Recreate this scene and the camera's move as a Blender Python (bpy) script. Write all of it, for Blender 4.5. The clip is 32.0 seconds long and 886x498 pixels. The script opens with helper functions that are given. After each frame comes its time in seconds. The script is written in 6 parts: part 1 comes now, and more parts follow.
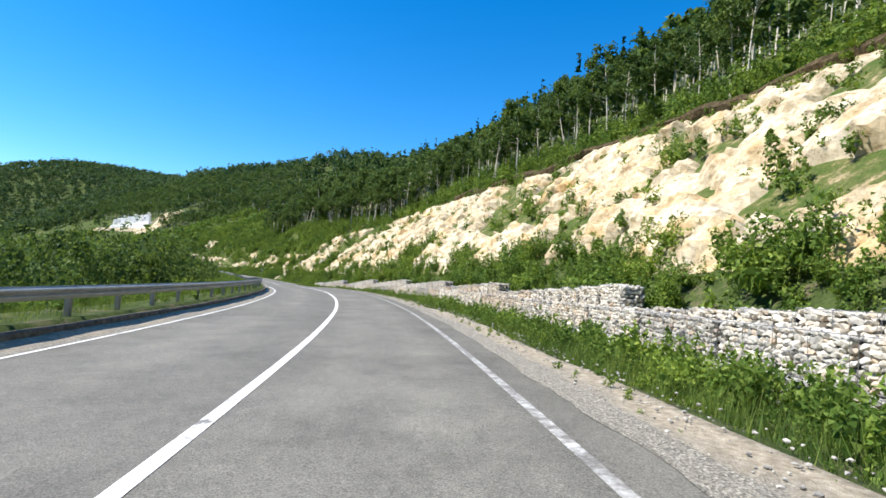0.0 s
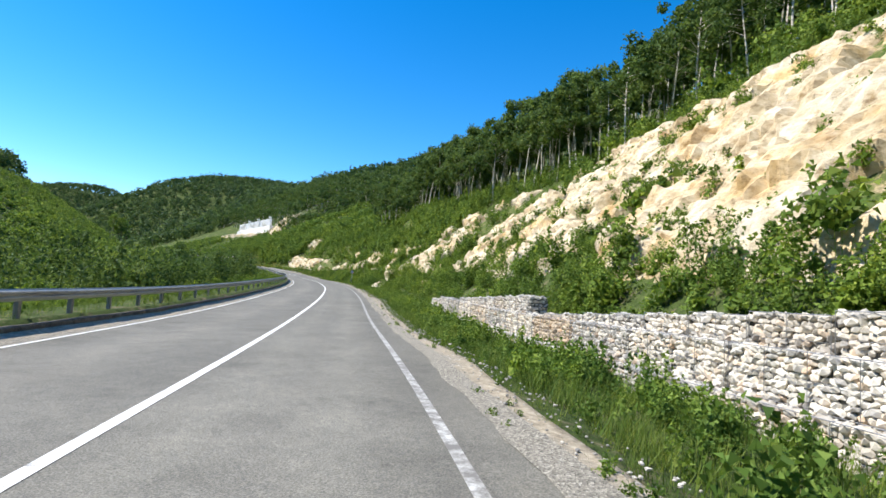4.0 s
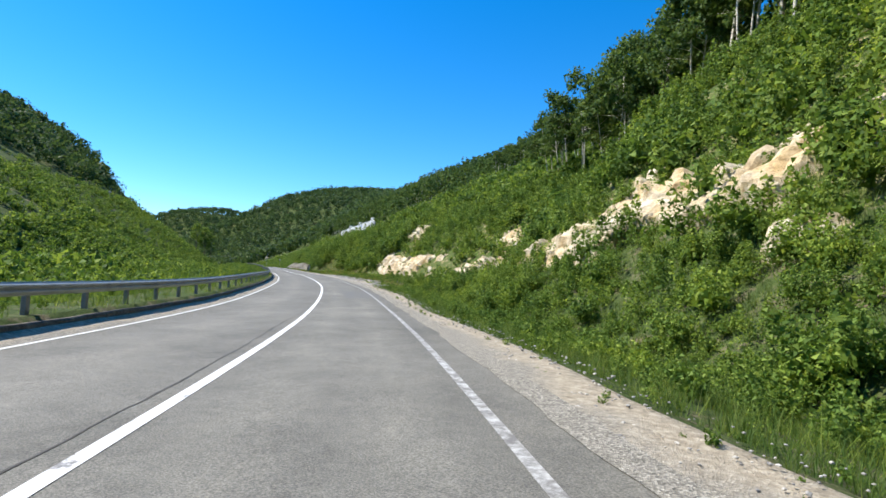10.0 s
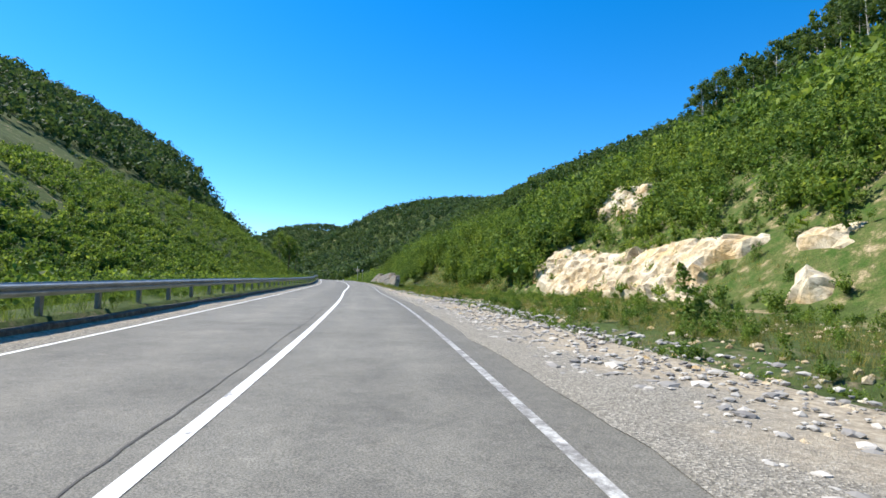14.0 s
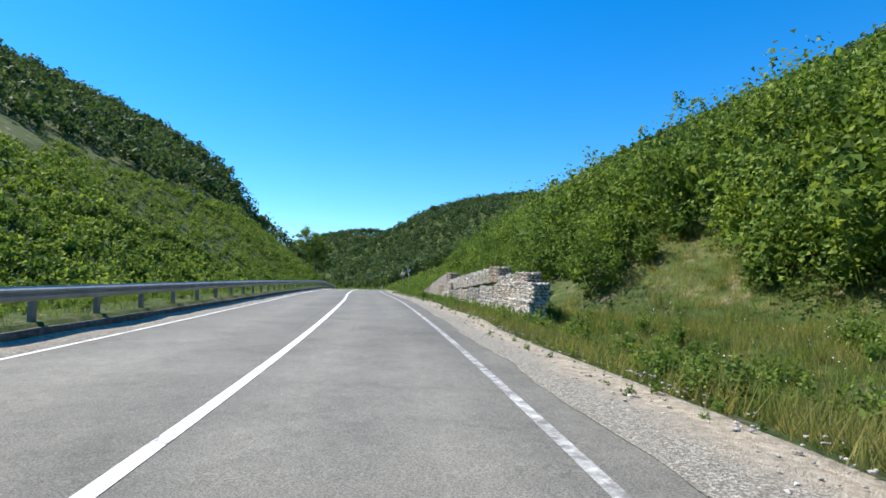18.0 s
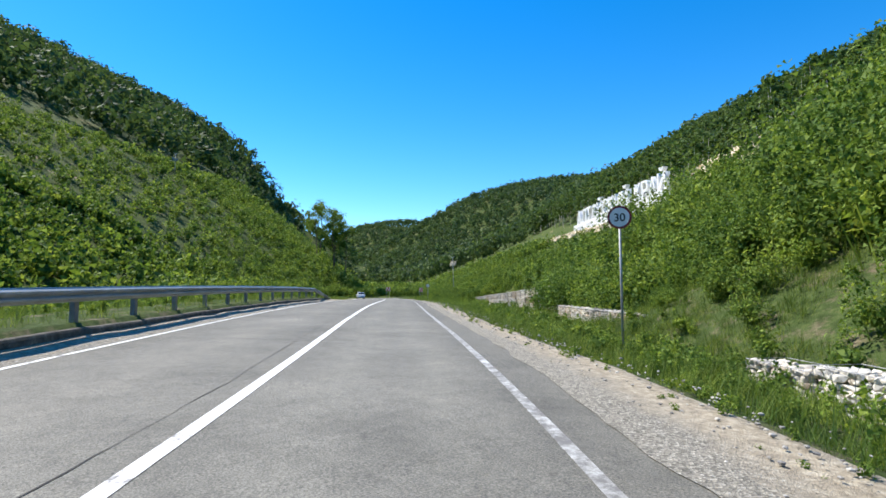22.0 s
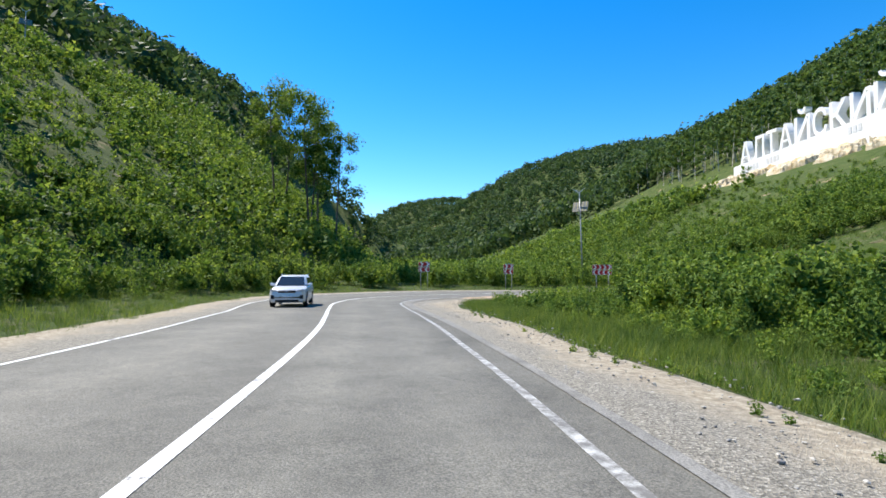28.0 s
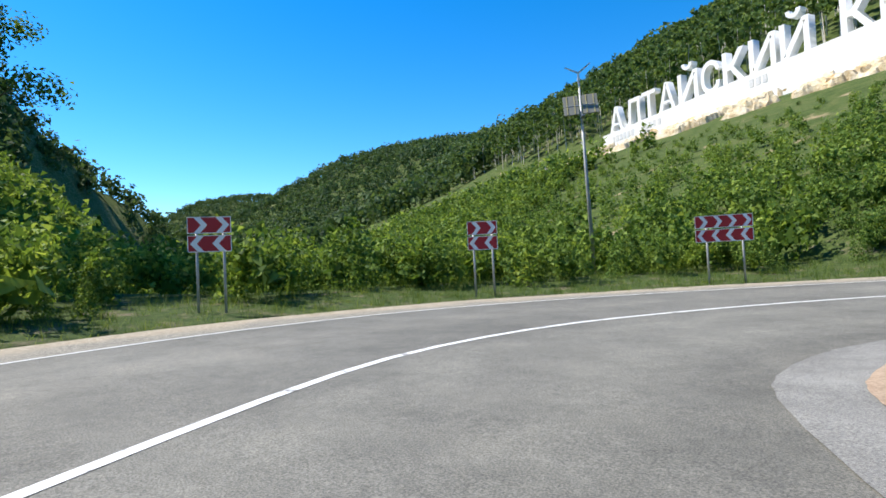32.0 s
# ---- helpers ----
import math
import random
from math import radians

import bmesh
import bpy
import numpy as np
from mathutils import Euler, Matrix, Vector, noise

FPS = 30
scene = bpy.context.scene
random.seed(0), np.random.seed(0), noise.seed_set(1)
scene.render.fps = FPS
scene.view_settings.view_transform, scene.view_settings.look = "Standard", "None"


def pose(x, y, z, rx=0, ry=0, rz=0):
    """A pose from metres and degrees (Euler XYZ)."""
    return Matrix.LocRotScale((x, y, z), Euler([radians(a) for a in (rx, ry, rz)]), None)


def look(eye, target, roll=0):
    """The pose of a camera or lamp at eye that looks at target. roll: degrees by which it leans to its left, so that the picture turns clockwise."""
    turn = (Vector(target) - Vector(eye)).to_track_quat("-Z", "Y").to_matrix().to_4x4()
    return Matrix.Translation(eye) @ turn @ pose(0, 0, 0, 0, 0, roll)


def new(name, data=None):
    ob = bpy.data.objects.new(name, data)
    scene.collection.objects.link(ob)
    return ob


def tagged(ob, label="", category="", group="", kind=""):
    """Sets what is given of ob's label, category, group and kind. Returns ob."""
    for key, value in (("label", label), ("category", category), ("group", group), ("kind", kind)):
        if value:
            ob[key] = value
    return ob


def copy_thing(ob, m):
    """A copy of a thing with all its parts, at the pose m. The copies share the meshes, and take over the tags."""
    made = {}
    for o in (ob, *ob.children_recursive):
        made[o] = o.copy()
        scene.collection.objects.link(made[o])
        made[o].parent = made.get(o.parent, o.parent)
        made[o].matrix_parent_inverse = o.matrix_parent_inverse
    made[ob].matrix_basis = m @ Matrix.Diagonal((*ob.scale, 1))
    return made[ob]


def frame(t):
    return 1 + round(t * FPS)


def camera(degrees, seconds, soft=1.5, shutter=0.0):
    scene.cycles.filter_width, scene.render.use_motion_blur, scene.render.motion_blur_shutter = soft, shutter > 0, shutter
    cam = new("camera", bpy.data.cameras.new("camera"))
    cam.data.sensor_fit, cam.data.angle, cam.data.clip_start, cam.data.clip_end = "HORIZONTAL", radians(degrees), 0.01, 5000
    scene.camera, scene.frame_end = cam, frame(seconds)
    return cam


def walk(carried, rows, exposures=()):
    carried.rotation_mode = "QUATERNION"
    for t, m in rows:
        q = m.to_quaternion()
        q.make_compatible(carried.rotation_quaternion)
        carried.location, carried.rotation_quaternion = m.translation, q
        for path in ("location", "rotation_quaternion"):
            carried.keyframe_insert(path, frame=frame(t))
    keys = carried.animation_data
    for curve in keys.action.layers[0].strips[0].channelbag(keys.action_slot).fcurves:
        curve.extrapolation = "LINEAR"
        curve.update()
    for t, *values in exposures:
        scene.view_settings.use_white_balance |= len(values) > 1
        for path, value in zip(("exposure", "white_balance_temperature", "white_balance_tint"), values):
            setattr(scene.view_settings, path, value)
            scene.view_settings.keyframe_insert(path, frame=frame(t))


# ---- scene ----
cam = camera(79.6, 32.0, soft=1.6)
# The plan below is drawn to a scale: one unit of it is SCALE metres, and M is one metre in it.
SCALE = 1.33
M = 1 / SCALE
METRES, EYE, TILT, LEAN, TURN = 430.0 * SCALE, 1.43 * SCALE, 4.0, -4.5, 0.0
ROWS = [
    (0.0, 0.0, 0.0, 0.0, -0.0, 0.0, 0.0),
    (0.5, -0.0019, 0.0168, -0.0008, 1.32, -0.05, 0.23),
    (1.0, -0.0043, 0.0335, -0.0019, 2.72, 0.0, 0.36),
    (1.5, -0.007, 0.0505, -0.003, 4.31, 0.13, 0.3),
    (2.0, -0.0104, 0.0673, -0.0038, 6.14, 0.17, 0.49),
    (2.5, -0.0145, 0.0836, -0.0047, 8.03, 0.31, 0.69),
    (3.0, -0.0192, 0.0997, -0.0054, 9.88, 0.45, 0.77),
    (3.5, -0.0246, 0.1161, -0.006, 11.6, 0.57, 0.9),
    (5.5, -0.046, 0.1678, -0.0094, 16.75, 1.03, 1.87),
    (6.0, -0.0528, 0.1834, -0.0099, 17.49, 1.09, 2.39),
    (6.5, -0.0599, 0.1997, -0.0104, 18.16, 1.24, 2.82),
    (7.0, -0.0672, 0.2158, -0.011, 18.81, 1.36, 3.19),
    (7.5, -0.0745, 0.2317, -0.0114, 19.47, 1.43, 3.51),
    (8.0, -0.0819, 0.2471, -0.0118, 20.32, 1.51, 3.75),
    (8.5, -0.0895, 0.2626, -0.0122, 21.41, 1.64, 3.85),
    (9.0, -0.0974, 0.2778, -0.0125, 22.65, 1.75, 3.9),
    (9.5, -0.1059, 0.2929, -0.0127, 23.92, 1.88, 3.74),
    (10.0, -0.1147, 0.3072, -0.013, 25.28, 2.05, 3.74),
    (10.5, -0.1239, 0.3214, -0.0133, 26.79, 2.4, 3.66),
    (11.0, -0.1335, 0.3356, -0.0134, 28.44, 2.69, 3.69),
    (11.5, -0.1435, 0.3493, -0.0132, 29.96, 2.98, 3.76),
    (12.0, -0.1539, 0.3626, -0.0129, 31.36, 3.23, 3.85),
    (12.5, -0.1645, 0.3758, -0.0125, 32.57, 3.43, 3.94),
    (13.0, -0.1754, 0.3886, -0.0122, 33.71, 3.74, 4.09),
    (13.5, -0.1864, 0.4018, -0.0118, 34.88, 3.97, 4.19),
    (14.0, -0.1979, 0.4148, -0.0115, 35.92, 4.24, 4.34),
    (14.5, -0.2096, 0.4277, -0.0109, 36.84, 4.4, 4.4),
    (16.5, -0.2571, 0.4764, -0.0089, 39.53, 4.63, 5.15),
    (17.0, -0.2691, 0.4886, -0.0084, 40.02, 4.74, 5.38),
    (17.5, -0.281, 0.5004, -0.0077, 40.48, 4.88, 5.58),
    (18.0, -0.2931, 0.5122, -0.0071, 40.95, 5.07, 5.71),
    (18.5, -0.3051, 0.5238, -0.0064, 41.48, 5.14, 5.76),
    (19.0, -0.3175, 0.5356, -0.0056, 42.18, 5.18, 5.61),
    (19.5, -0.3298, 0.5466, -0.0048, 43.07, 5.21, 5.35),
    (20.0, -0.3424, 0.5572, -0.0041, 43.88, 5.15, 5.26),
    (20.5, -0.3546, 0.5676, -0.0034, 44.41, 5.09, 5.24),
    (21.0, -0.3668, 0.578, -0.0027, 44.75, 5.08, 5.54),
    (21.5, -0.3789, 0.5886, -0.0021, 44.95, 4.91, 6.02),
    (22.0, -0.391, 0.599, -0.0014, 45.01, 4.65, 6.2),
    (22.5, -0.4032, 0.6093, -0.0008, 45.1, 4.45, 6.49),
    (23.0, -0.4147, 0.6192, -0.0005, 45.17, 4.31, 6.63),
    (23.5, -0.4267, 0.6295, -0.0002, 45.13, 4.09, 6.83),
    (24.0, -0.4387, 0.64, 0.0001, 45.07, 3.84, 7.07),
    (24.5, -0.4505, 0.6504, 0.0003, 44.95, 3.62, 7.3),
    (26.5, -0.4978, 0.6906, 0.0002, 46.49, 3.22, 6.67),
    (27.0, -0.5094, 0.6996, 0.0003, 47.43, 3.19, 6.35),
    (27.5, -0.521, 0.7082, 0.0004, 48.51, 3.18, 6.09),
    (28.0, -0.5326, 0.7165, 0.0006, 49.73, 3.27, 5.9),
    (28.5, -0.5436, 0.724, 0.0007, 50.86, 3.21, 5.8),
    (29.0, -0.5541, 0.7307, 0.001, 51.61, 3.14, 5.94),
    (29.5, -0.5639, 0.7368, 0.0012, 51.34, 3.0, 6.2),
    (30.0, -0.5727, 0.7426, 0.0012, 49.9, 2.7, 6.53),
    (30.5, -0.5803, 0.7485, 0.0013, 47.08, 2.17, 6.95),
    (31.0, -0.5866, 0.7544, 0.0011, 42.63, 1.68, 7.58),
    (31.5, -0.5916, 0.7607, 0.0007, 36.84, 1.22, 8.11),
    (32.0, -0.5952, 0.7671, 0.0004, 29.77, 0.64, 8.6),
]
EXPOSURE = 0.7
walk(cam, [(t, pose(0, 0, EYE, TILT, LEAN, TURN) @ pose(METRES * x, METRES * y, METRES * z, 90 + pitch, roll, yaw)) for t, x, y, z, yaw, pitch, roll in ROWS], exposures=[(0.0, EXPOSURE), (32.0, EXPOSURE)])

# ---------------------------------------------------------------- light
SUN_YAW, SUN_UP = 104.0, 53.0
world = bpy.data.worlds.new("sky")
scene.world = world
world.use_nodes = True
wn, wl = world.node_tree.nodes, world.node_tree.links
wn.clear()
sky = wn.new("ShaderNodeTexSky")
sky.sky_type, sky.sun_disc = "NISHITA", False
sky.sun_elevation, sky.sun_rotation = radians(SUN_UP), radians(-SUN_YAW)
sky.air_density, sky.dust_density, sky.ozone_density, sky.altitude = 1.0, 0.15, 3.5, 900.0
back = wn.new("ShaderNodeBackground")
back.inputs["Strength"].default_value = 0.15
wout = wn.new("ShaderNodeOutputWorld")
sat = wn.new("ShaderNodeHueSaturation")
sat.inputs["Saturation"].default_value = 1.4
wl.new(sky.outputs["Color"], sat.inputs["Color"])
wl.new(sat.outputs["Color"], back.inputs["Color"])
wl.new(back.outputs["Background"], wout.inputs["Surface"])
sun_data = bpy.data.lights.new("sun", "SUN")
sun_data.energy, sun_data.angle, sun_data.color = 5.0, radians(0.53), (1.0, 0.95, 0.86)
sun = new("sun", sun_data)
sun.matrix_world = look((0, 0, 0), (math.sin(radians(SUN_YAW)) * math.cos(radians(SUN_UP)), -math.cos(radians(SUN_YAW)) * math.cos(radians(SUN_UP)), -math.sin(radians(SUN_UP))))

# ---------------------------------------------------------------- materials
class Mat:
    """A small builder for node materials."""

    def __init__(self, name, rough=0.8, metal=0.0, spec=0.3):
        self.m = bpy.data.materials.new(name)
        self.m.use_nodes = True
        self.t = self.m.node_tree
        self.t.nodes.clear()
        self.out = self.t.nodes.new("ShaderNodeOutputMaterial")
        self.b = self.t.nodes.new("ShaderNodeBsdfPrincipled")
        self.b.inputs["Roughness"].default_value = rough
        self.b.inputs["Metallic"].default_value = metal
        self.b.inputs["Specular IOR Level"].default_value = spec
        self.t.links.new(self.b.outputs[0], self.out.inputs[0])
        self.co = self.t.nodes.new("ShaderNodeNewGeometry")
        self.tc = self.t.nodes.new("ShaderNodeTexCoord")

    def link(self, a, b):
        self.t.links.new(a, b)

    def noise(self, scale, detail=4.0, rough=0.55, local=False, stretch=None):
        n = self.t.nodes.new("ShaderNodeTexNoise")
        n.inputs["Scale"].default_value, n.inputs["Detail"].default_value, n.inputs["Roughness"].default_value = scale, detail, rough
        src = self.tc.outputs["Object"] if local else self.co.outputs["Position"]
        if stretch:
            mp = self.t.nodes.new("ShaderNodeMapping")
            mp.inputs["Scale"].default_value = stretch
            self.link(src, mp.inputs[0])
            src = mp.outputs[0]
        self.link(src, n.inputs["Vector"])
        return n.outputs["Fac"]

    def voronoi(self, scale, feature="F1", out="Distance"):
        n = self.t.nodes.new("ShaderNodeTexVoronoi")
        n.feature = feature
        n.inputs["Scale"].default_value = scale
        self.link(self.co.outputs["Position"], n.inputs["Vector"])
        return n.outputs[out]

    def ramp(self, fac, stops):
        r = self.t.nodes.new("ShaderNodeValToRGB")
        while len(r.color_ramp.elements) < len(stops):
            r.color_ramp.elements.new(0.5)
        for e, (p, c) in zip(r.color_ramp.elements, stops):
            e.position = p
            e.color = (*c, 1) if len(c) == 3 else c
        self.link(fac, r.inputs[0])
        return r.outputs[0]

    def mix(self, fac, a, b, mode="MIX"):
        n = self.t.nodes.new("ShaderNodeMix")
        n.data_type, n.blend_type = "RGBA", mode
        for sock, v in ((n.inputs[0], fac), (n.inputs[6], a), (n.inputs[7], b)):
            if isinstance(v, (int, float)):
                sock.default_value = v
            elif isinstance(v, tuple):
                sock.default_value = (*v, 1) if len(v) == 3 else v
            else:
                self.link(v, sock)
        return n.outputs[2]

    def color(self, c):
        if isinstance(c, tuple):
            self.b.inputs["Base Color"].default_value = (*c, 1)
        else:
            self.link(c, self.b.inputs["Base Color"])
        return self

    def bump(self, fac, strength=0.4, distance=0.02):
        n = self.t.nodes.new("ShaderNodeBump")
        n.inputs["Strength"].default_value, n.inputs["Distance"].default_value = strength, distance
        self.link(fac, n.inputs["Height"])
        self.link(n.outputs[0], self.b.inputs["Normal"])
        return self

    def island(self):
        return self.co.outputs["Random Per Island"]

    def object_random(self):
        n = self.t.nodes.new("ShaderNodeObjectInfo")
        return n.outputs["Random"]

    def translucent(self, amount, col):
        tr = self.t.nodes.new("ShaderNodeBsdfTranslucent")
        self.link(col, tr.inputs["Color"])
        mx = self.t.nodes.new("ShaderNodeMixShader")
        mx.inputs[0].default_value = amount
        self.link(self.b.outputs[0], mx.inputs[1])
        self.link(tr.outputs[0], mx.inputs[2])
        self.link(mx.outputs[0], self.out.inputs[0])
        return self


def plain(name, col, rough=0.6, metal=0.0, var=0.12, scale=3.0, spec=0.3):
    k = Mat(name, rough, metal, spec)
    lo, hi = tuple(c * (1 - var) for c in col), tuple(min(1, c * (1 + var)) for c in col)
    k.color(k.ramp(k.noise(scale, 5, 0.6), [(0.3, lo), (0.7, hi)]))
    return k.m


def leaf(name, dark, mid, light, patch=0.08, trans=0.35):
    k = Mat(name, 0.65, 0, 0.12)
    c = k.ramp(k.island(), [(0.0, dark), (0.5, mid), (1.0, light)])
    tint = k.ramp(k.noise(patch, 3, 0.6), [(0.3, (0.72, 0.8, 0.75)), (0.7, (1.2, 1.12, 0.9))])
    c = k.mix(1.0, c, tint, "MULTIPLY")
    bush = k.ramp(k.noise(patch * 6, 2, 0.5), [(0.34, (0.68, 0.74, 0.72)), (0.5, (1.0, 1.0, 1.0)), (0.66, (1.32, 1.24, 1.02))])
    c = k.mix(1.0, c, bush, "MULTIPLY")
    k.color(c)
    # light that comes through a leaf is stronger and yellower
    k.translucent(trans, k.mix(1.0, c, (1.5, 1.4, 0.95), "MULTIPLY"))
    return k.m


LEAF_BUSH = leaf("shrub_leaves", (0.055, 0.104, 0.022), (0.125, 0.207, 0.044), (0.25, 0.335, 0.09), 0.08, 0.36)
LEAF_TREE = leaf("tree_leaves", (0.045, 0.085, 0.03), (0.085, 0.145, 0.048), (0.15, 0.215, 0.075), 0.08, 0.34)
LEAF_FAR = leaf("distant_woods", (0.034, 0.066, 0.03), (0.062, 0.11, 0.046), (0.105, 0.16, 0.065), 0.02, 0.3)
LEAF_CONIFER = leaf("conifer_needles", (0.012, 0.032, 0.014), (0.02, 0.05, 0.02), (0.035, 0.075, 0.025))
GRASS = leaf("grass_blades", (0.055, 0.1, 0.022), (0.1, 0.165, 0.038), (0.2, 0.25, 0.075), 0.3, 0.38)
DRYGRASS = leaf("dry_grass_blades", (0.1, 0.13, 0.035), (0.2, 0.2, 0.07), (0.36, 0.31, 0.14), 0.2, 0.4)

_k = Mat("birch_bark", 0.75)
_c = _k.ramp(_k.noise(1.3, 6, 0.7, stretch=(1, 1, 4)), [(0.36, (0.12, 0.1, 0.08)), (0.45, (0.5, 0.46, 0.39)), (0.6, (0.68, 0.64, 0.57))])
BARK = _k.color(_c).m
_k = Mat("dark_bark", 0.85)
DARKBARK = _k.color(_k.ramp(_k.noise(2.0, 6, 0.7, stretch=(1, 1, 0.25)), [(0.3, (0.05, 0.04, 0.03)), (0.7, (0.2, 0.17, 0.13))])).m

_k = Mat("asphalt", 0.82, 0, 0.28)
_big = _k.ramp(_k.noise(0.22, 5, 0.6), [(0.3, (0.143, 0.136, 0.118)), (0.7, (0.192, 0.183, 0.159))])
_fine = _k.ramp(_k.noise(55.0, 3, 0.75), [(0.36, (0.48, 0.48, 0.48)), (0.5, (0.95, 0.95, 0.94)), (0.64, (1.5, 1.48, 1.44))])
_att = _k.t.nodes.new("ShaderNodeAttribute")
_att.attribute_name = "across"
_band = _k.ramp(_att.outputs["Fac"], [(0.0, (0.86, 0.86, 0.86)), (0.16, (1.0, 1.0, 1.0)), (0.28, (1.12, 1.11, 1.1)), (0.36, (0.96, 0.96, 0.96)), (0.47, (0.9, 0.9, 0.9)), (0.55, (0.95, 0.95, 0.95)), (0.63, (1.1, 1.1, 1.09)), (0.72, (0.97, 0.97, 0.97)), (0.8, (1.08, 1.08, 1.07)), (0.9, (0.84, 0.84, 0.84)), (1.0, (0.95, 0.94, 0.92))])
_big = _k.mix(1.0, _big, _band, "MULTIPLY")
_stain = _k.ramp(_k.noise(0.9, 7, 0.7), [(0.3, (0.76, 0.76, 0.76)), (0.5, (1.0, 1.0, 1.0)), (0.72, (1.18, 1.17, 1.15))])
_big = _k.mix(1.0, _big, _stain, "MULTIPLY")
_mid = _k.ramp(_k.noise(7.0, 5, 0.7), [(0.32, (0.87, 0.87, 0.87)), (0.68, (1.12, 1.12, 1.11))])
_k.color(_k.mix(0.9, _k.mix(1.0, _big, _mid, "MULTIPLY"), _fine, "MULTIPLY"))
ASPHALT = _k.bump(_k.noise(45.0, 3, 0.7), 0.5, 0.008).m
_k = Mat("fresh_asphalt", 0.8, 0, 0.3)
_k.color(_k.ramp(_k.noise(30, 4, 0.7), [(0.3, (0.1, 0.096, 0.086)), (0.7, (0.175, 0.168, 0.15))]))
PATCH = _k.bump(_k.noise(45.0, 3, 0.7), 0.5, 0.008).m
_k = Mat("road_paint", 0.6, 0, 0.3)
_w = _k.ramp(_k.noise(2.0, 8, 0.75), [(0.36, (0.2, 0.19, 0.18)), (0.44, (0.78, 0.77, 0.74))])
PAINT = _k.color(_k.mix(0.35, _w, _k.ramp(_k.noise(40, 2), [(0.3, (0.5, 0.5, 0.5)), (0.6, (0.85, 0.85, 0.83))]), "MULTIPLY")).m
_k = Mat("worn_road_paint", 0.65, 0, 0.3)
PAINT_WORN = _k.color(_k.ramp(_k.noise(4.5, 8, 0.75), [(0.42, (0.17, 0.16, 0.145)), (0.54, (0.36, 0.35, 0.325)), (0.68, (0.66, 0.65, 0.62))])).m
_k = Mat("gravel", 0.95, 0, 0.15)
_c = _k.ramp(_k.voronoi(46.0, "F1", "Color"), [(0.0, (0.09, 0.085, 0.075)), (0.35, (0.2, 0.183, 0.152)), (0.7, (0.315, 0.288, 0.238)), (1.0, (0.55, 0.51, 0.43))])
_att = _k.t.nodes.new("ShaderNodeAttribute")
_att.attribute_name = "across"
_where = _k.mix(0.46, _k.noise(0.5, 7, 0.68), _att.outputs["Fac"])
_c = _k.mix(_k.ramp(_where, [(0.4, (0, 0, 0)), (0.56, (1, 1, 1))]), _c, _k.ramp(_k.noise(7, 7, 0.75), [(0.32, (0.2, 0.165, 0.12)), (0.5, (0.36, 0.305, 0.225)), (0.68, (0.55, 0.48, 0.37))]))
_k.color(_c)
GRAVEL = _k.bump(_k.mix(0.6, _k.voronoi(46.0), _k.noise(12, 8, 0.8)), 0.8, 0.035).m
_k = Mat("pink_clay", 0.95, 0, 0.1)
_k.color(_k.mix(0.8, _k.ramp(_k.noise(1.6, 8, 0.7), [(0.3, (0.43, 0.3, 0.205)), (0.7, (0.6, 0.455, 0.335))]), _k.ramp(_k.noise(24, 6, 0.8), [(0.34, (0.6, 0.58, 0.55)), (0.5, (1, 1, 1)), (0.66, (1.25, 1.25, 1.25))]), "MULTIPLY"))
CLAY = _k.bump(_k.noise(9, 9, 0.8), 0.9, 0.06).m

_k = Mat("track_soil", 0.95, 0, 0.1)
TRACK = _k.color(_k.ramp(_k.noise(0.35, 7, 0.7), [(0.3, (0.1, 0.12, 0.06)), (0.55, (0.2, 0.19, 0.13)), (0.7, (0.3, 0.28, 0.21))])).bump(_k.noise(2, 6, 0.7), 0.5, 0.1).m

_k = Mat("apron_asphalt", 0.9, 0, 0.2)
_k.color(_k.mix(0.85, _k.ramp(_k.noise(0.8, 7, 0.72), [(0.3, (0.16, 0.153, 0.14)), (0.7, (0.3, 0.288, 0.262))]), _k.ramp(_k.noise(48.0, 4, 0.8), [(0.36, (0.45, 0.45, 0.45)), (0.5, (1, 1, 1)), (0.64, (1.5, 1.48, 1.44))]), "MULTIPLY"))
APRON = _k.bump(_k.noise(24.0, 4, 0.7), 0.6, 0.02).m
_k = Mat("old_asphalt_edge", 0.95, 0, 0.1)
KERB = _k.color(_k.ramp(_k.noise(4.0, 7, 0.75), [(0.35, (0.07, 0.064, 0.056)), (0.55, (0.15, 0.137, 0.115)), (0.7, (0.27, 0.245, 0.2))])).bump(_k.noise(11, 6, 0.75), 0.8, 0.05).m
CRACK = plain("crack_filler", (0.075, 0.072, 0.066), 0.9, 0, 0.3, 5)

_k = Mat("meadow_ground", 0.95, 0, 0.1)
_g = _k.ramp(_k.noise(0.35, 8, 0.7), [(0.3, (0.038, 0.06, 0.016)), (0.5, (0.066, 0.096, 0.028)), (0.7, (0.12, 0.125, 0.05))])
_e = _k.ramp(_k.noise(3.0, 6, 0.7), [(0.3, (0.2, 0.15, 0.09)), (0.7, (0.38, 0.31, 0.2))])
_g = _k.mix(_k.ramp(_k.noise(0.16, 6, 0.68), [(0.6, (0, 0, 0)), (0.68, (1, 1, 1))]), _g, _e)
_sep = _k.t.nodes.new("ShaderNodeSeparateXYZ")
_k.link(_k.co.outputs["Normal"], _sep.inputs[0])
_steep = _k.ramp(_sep.outputs["Z"], [(0.76, (1, 1, 1)), (0.82, (0, 0, 0))])
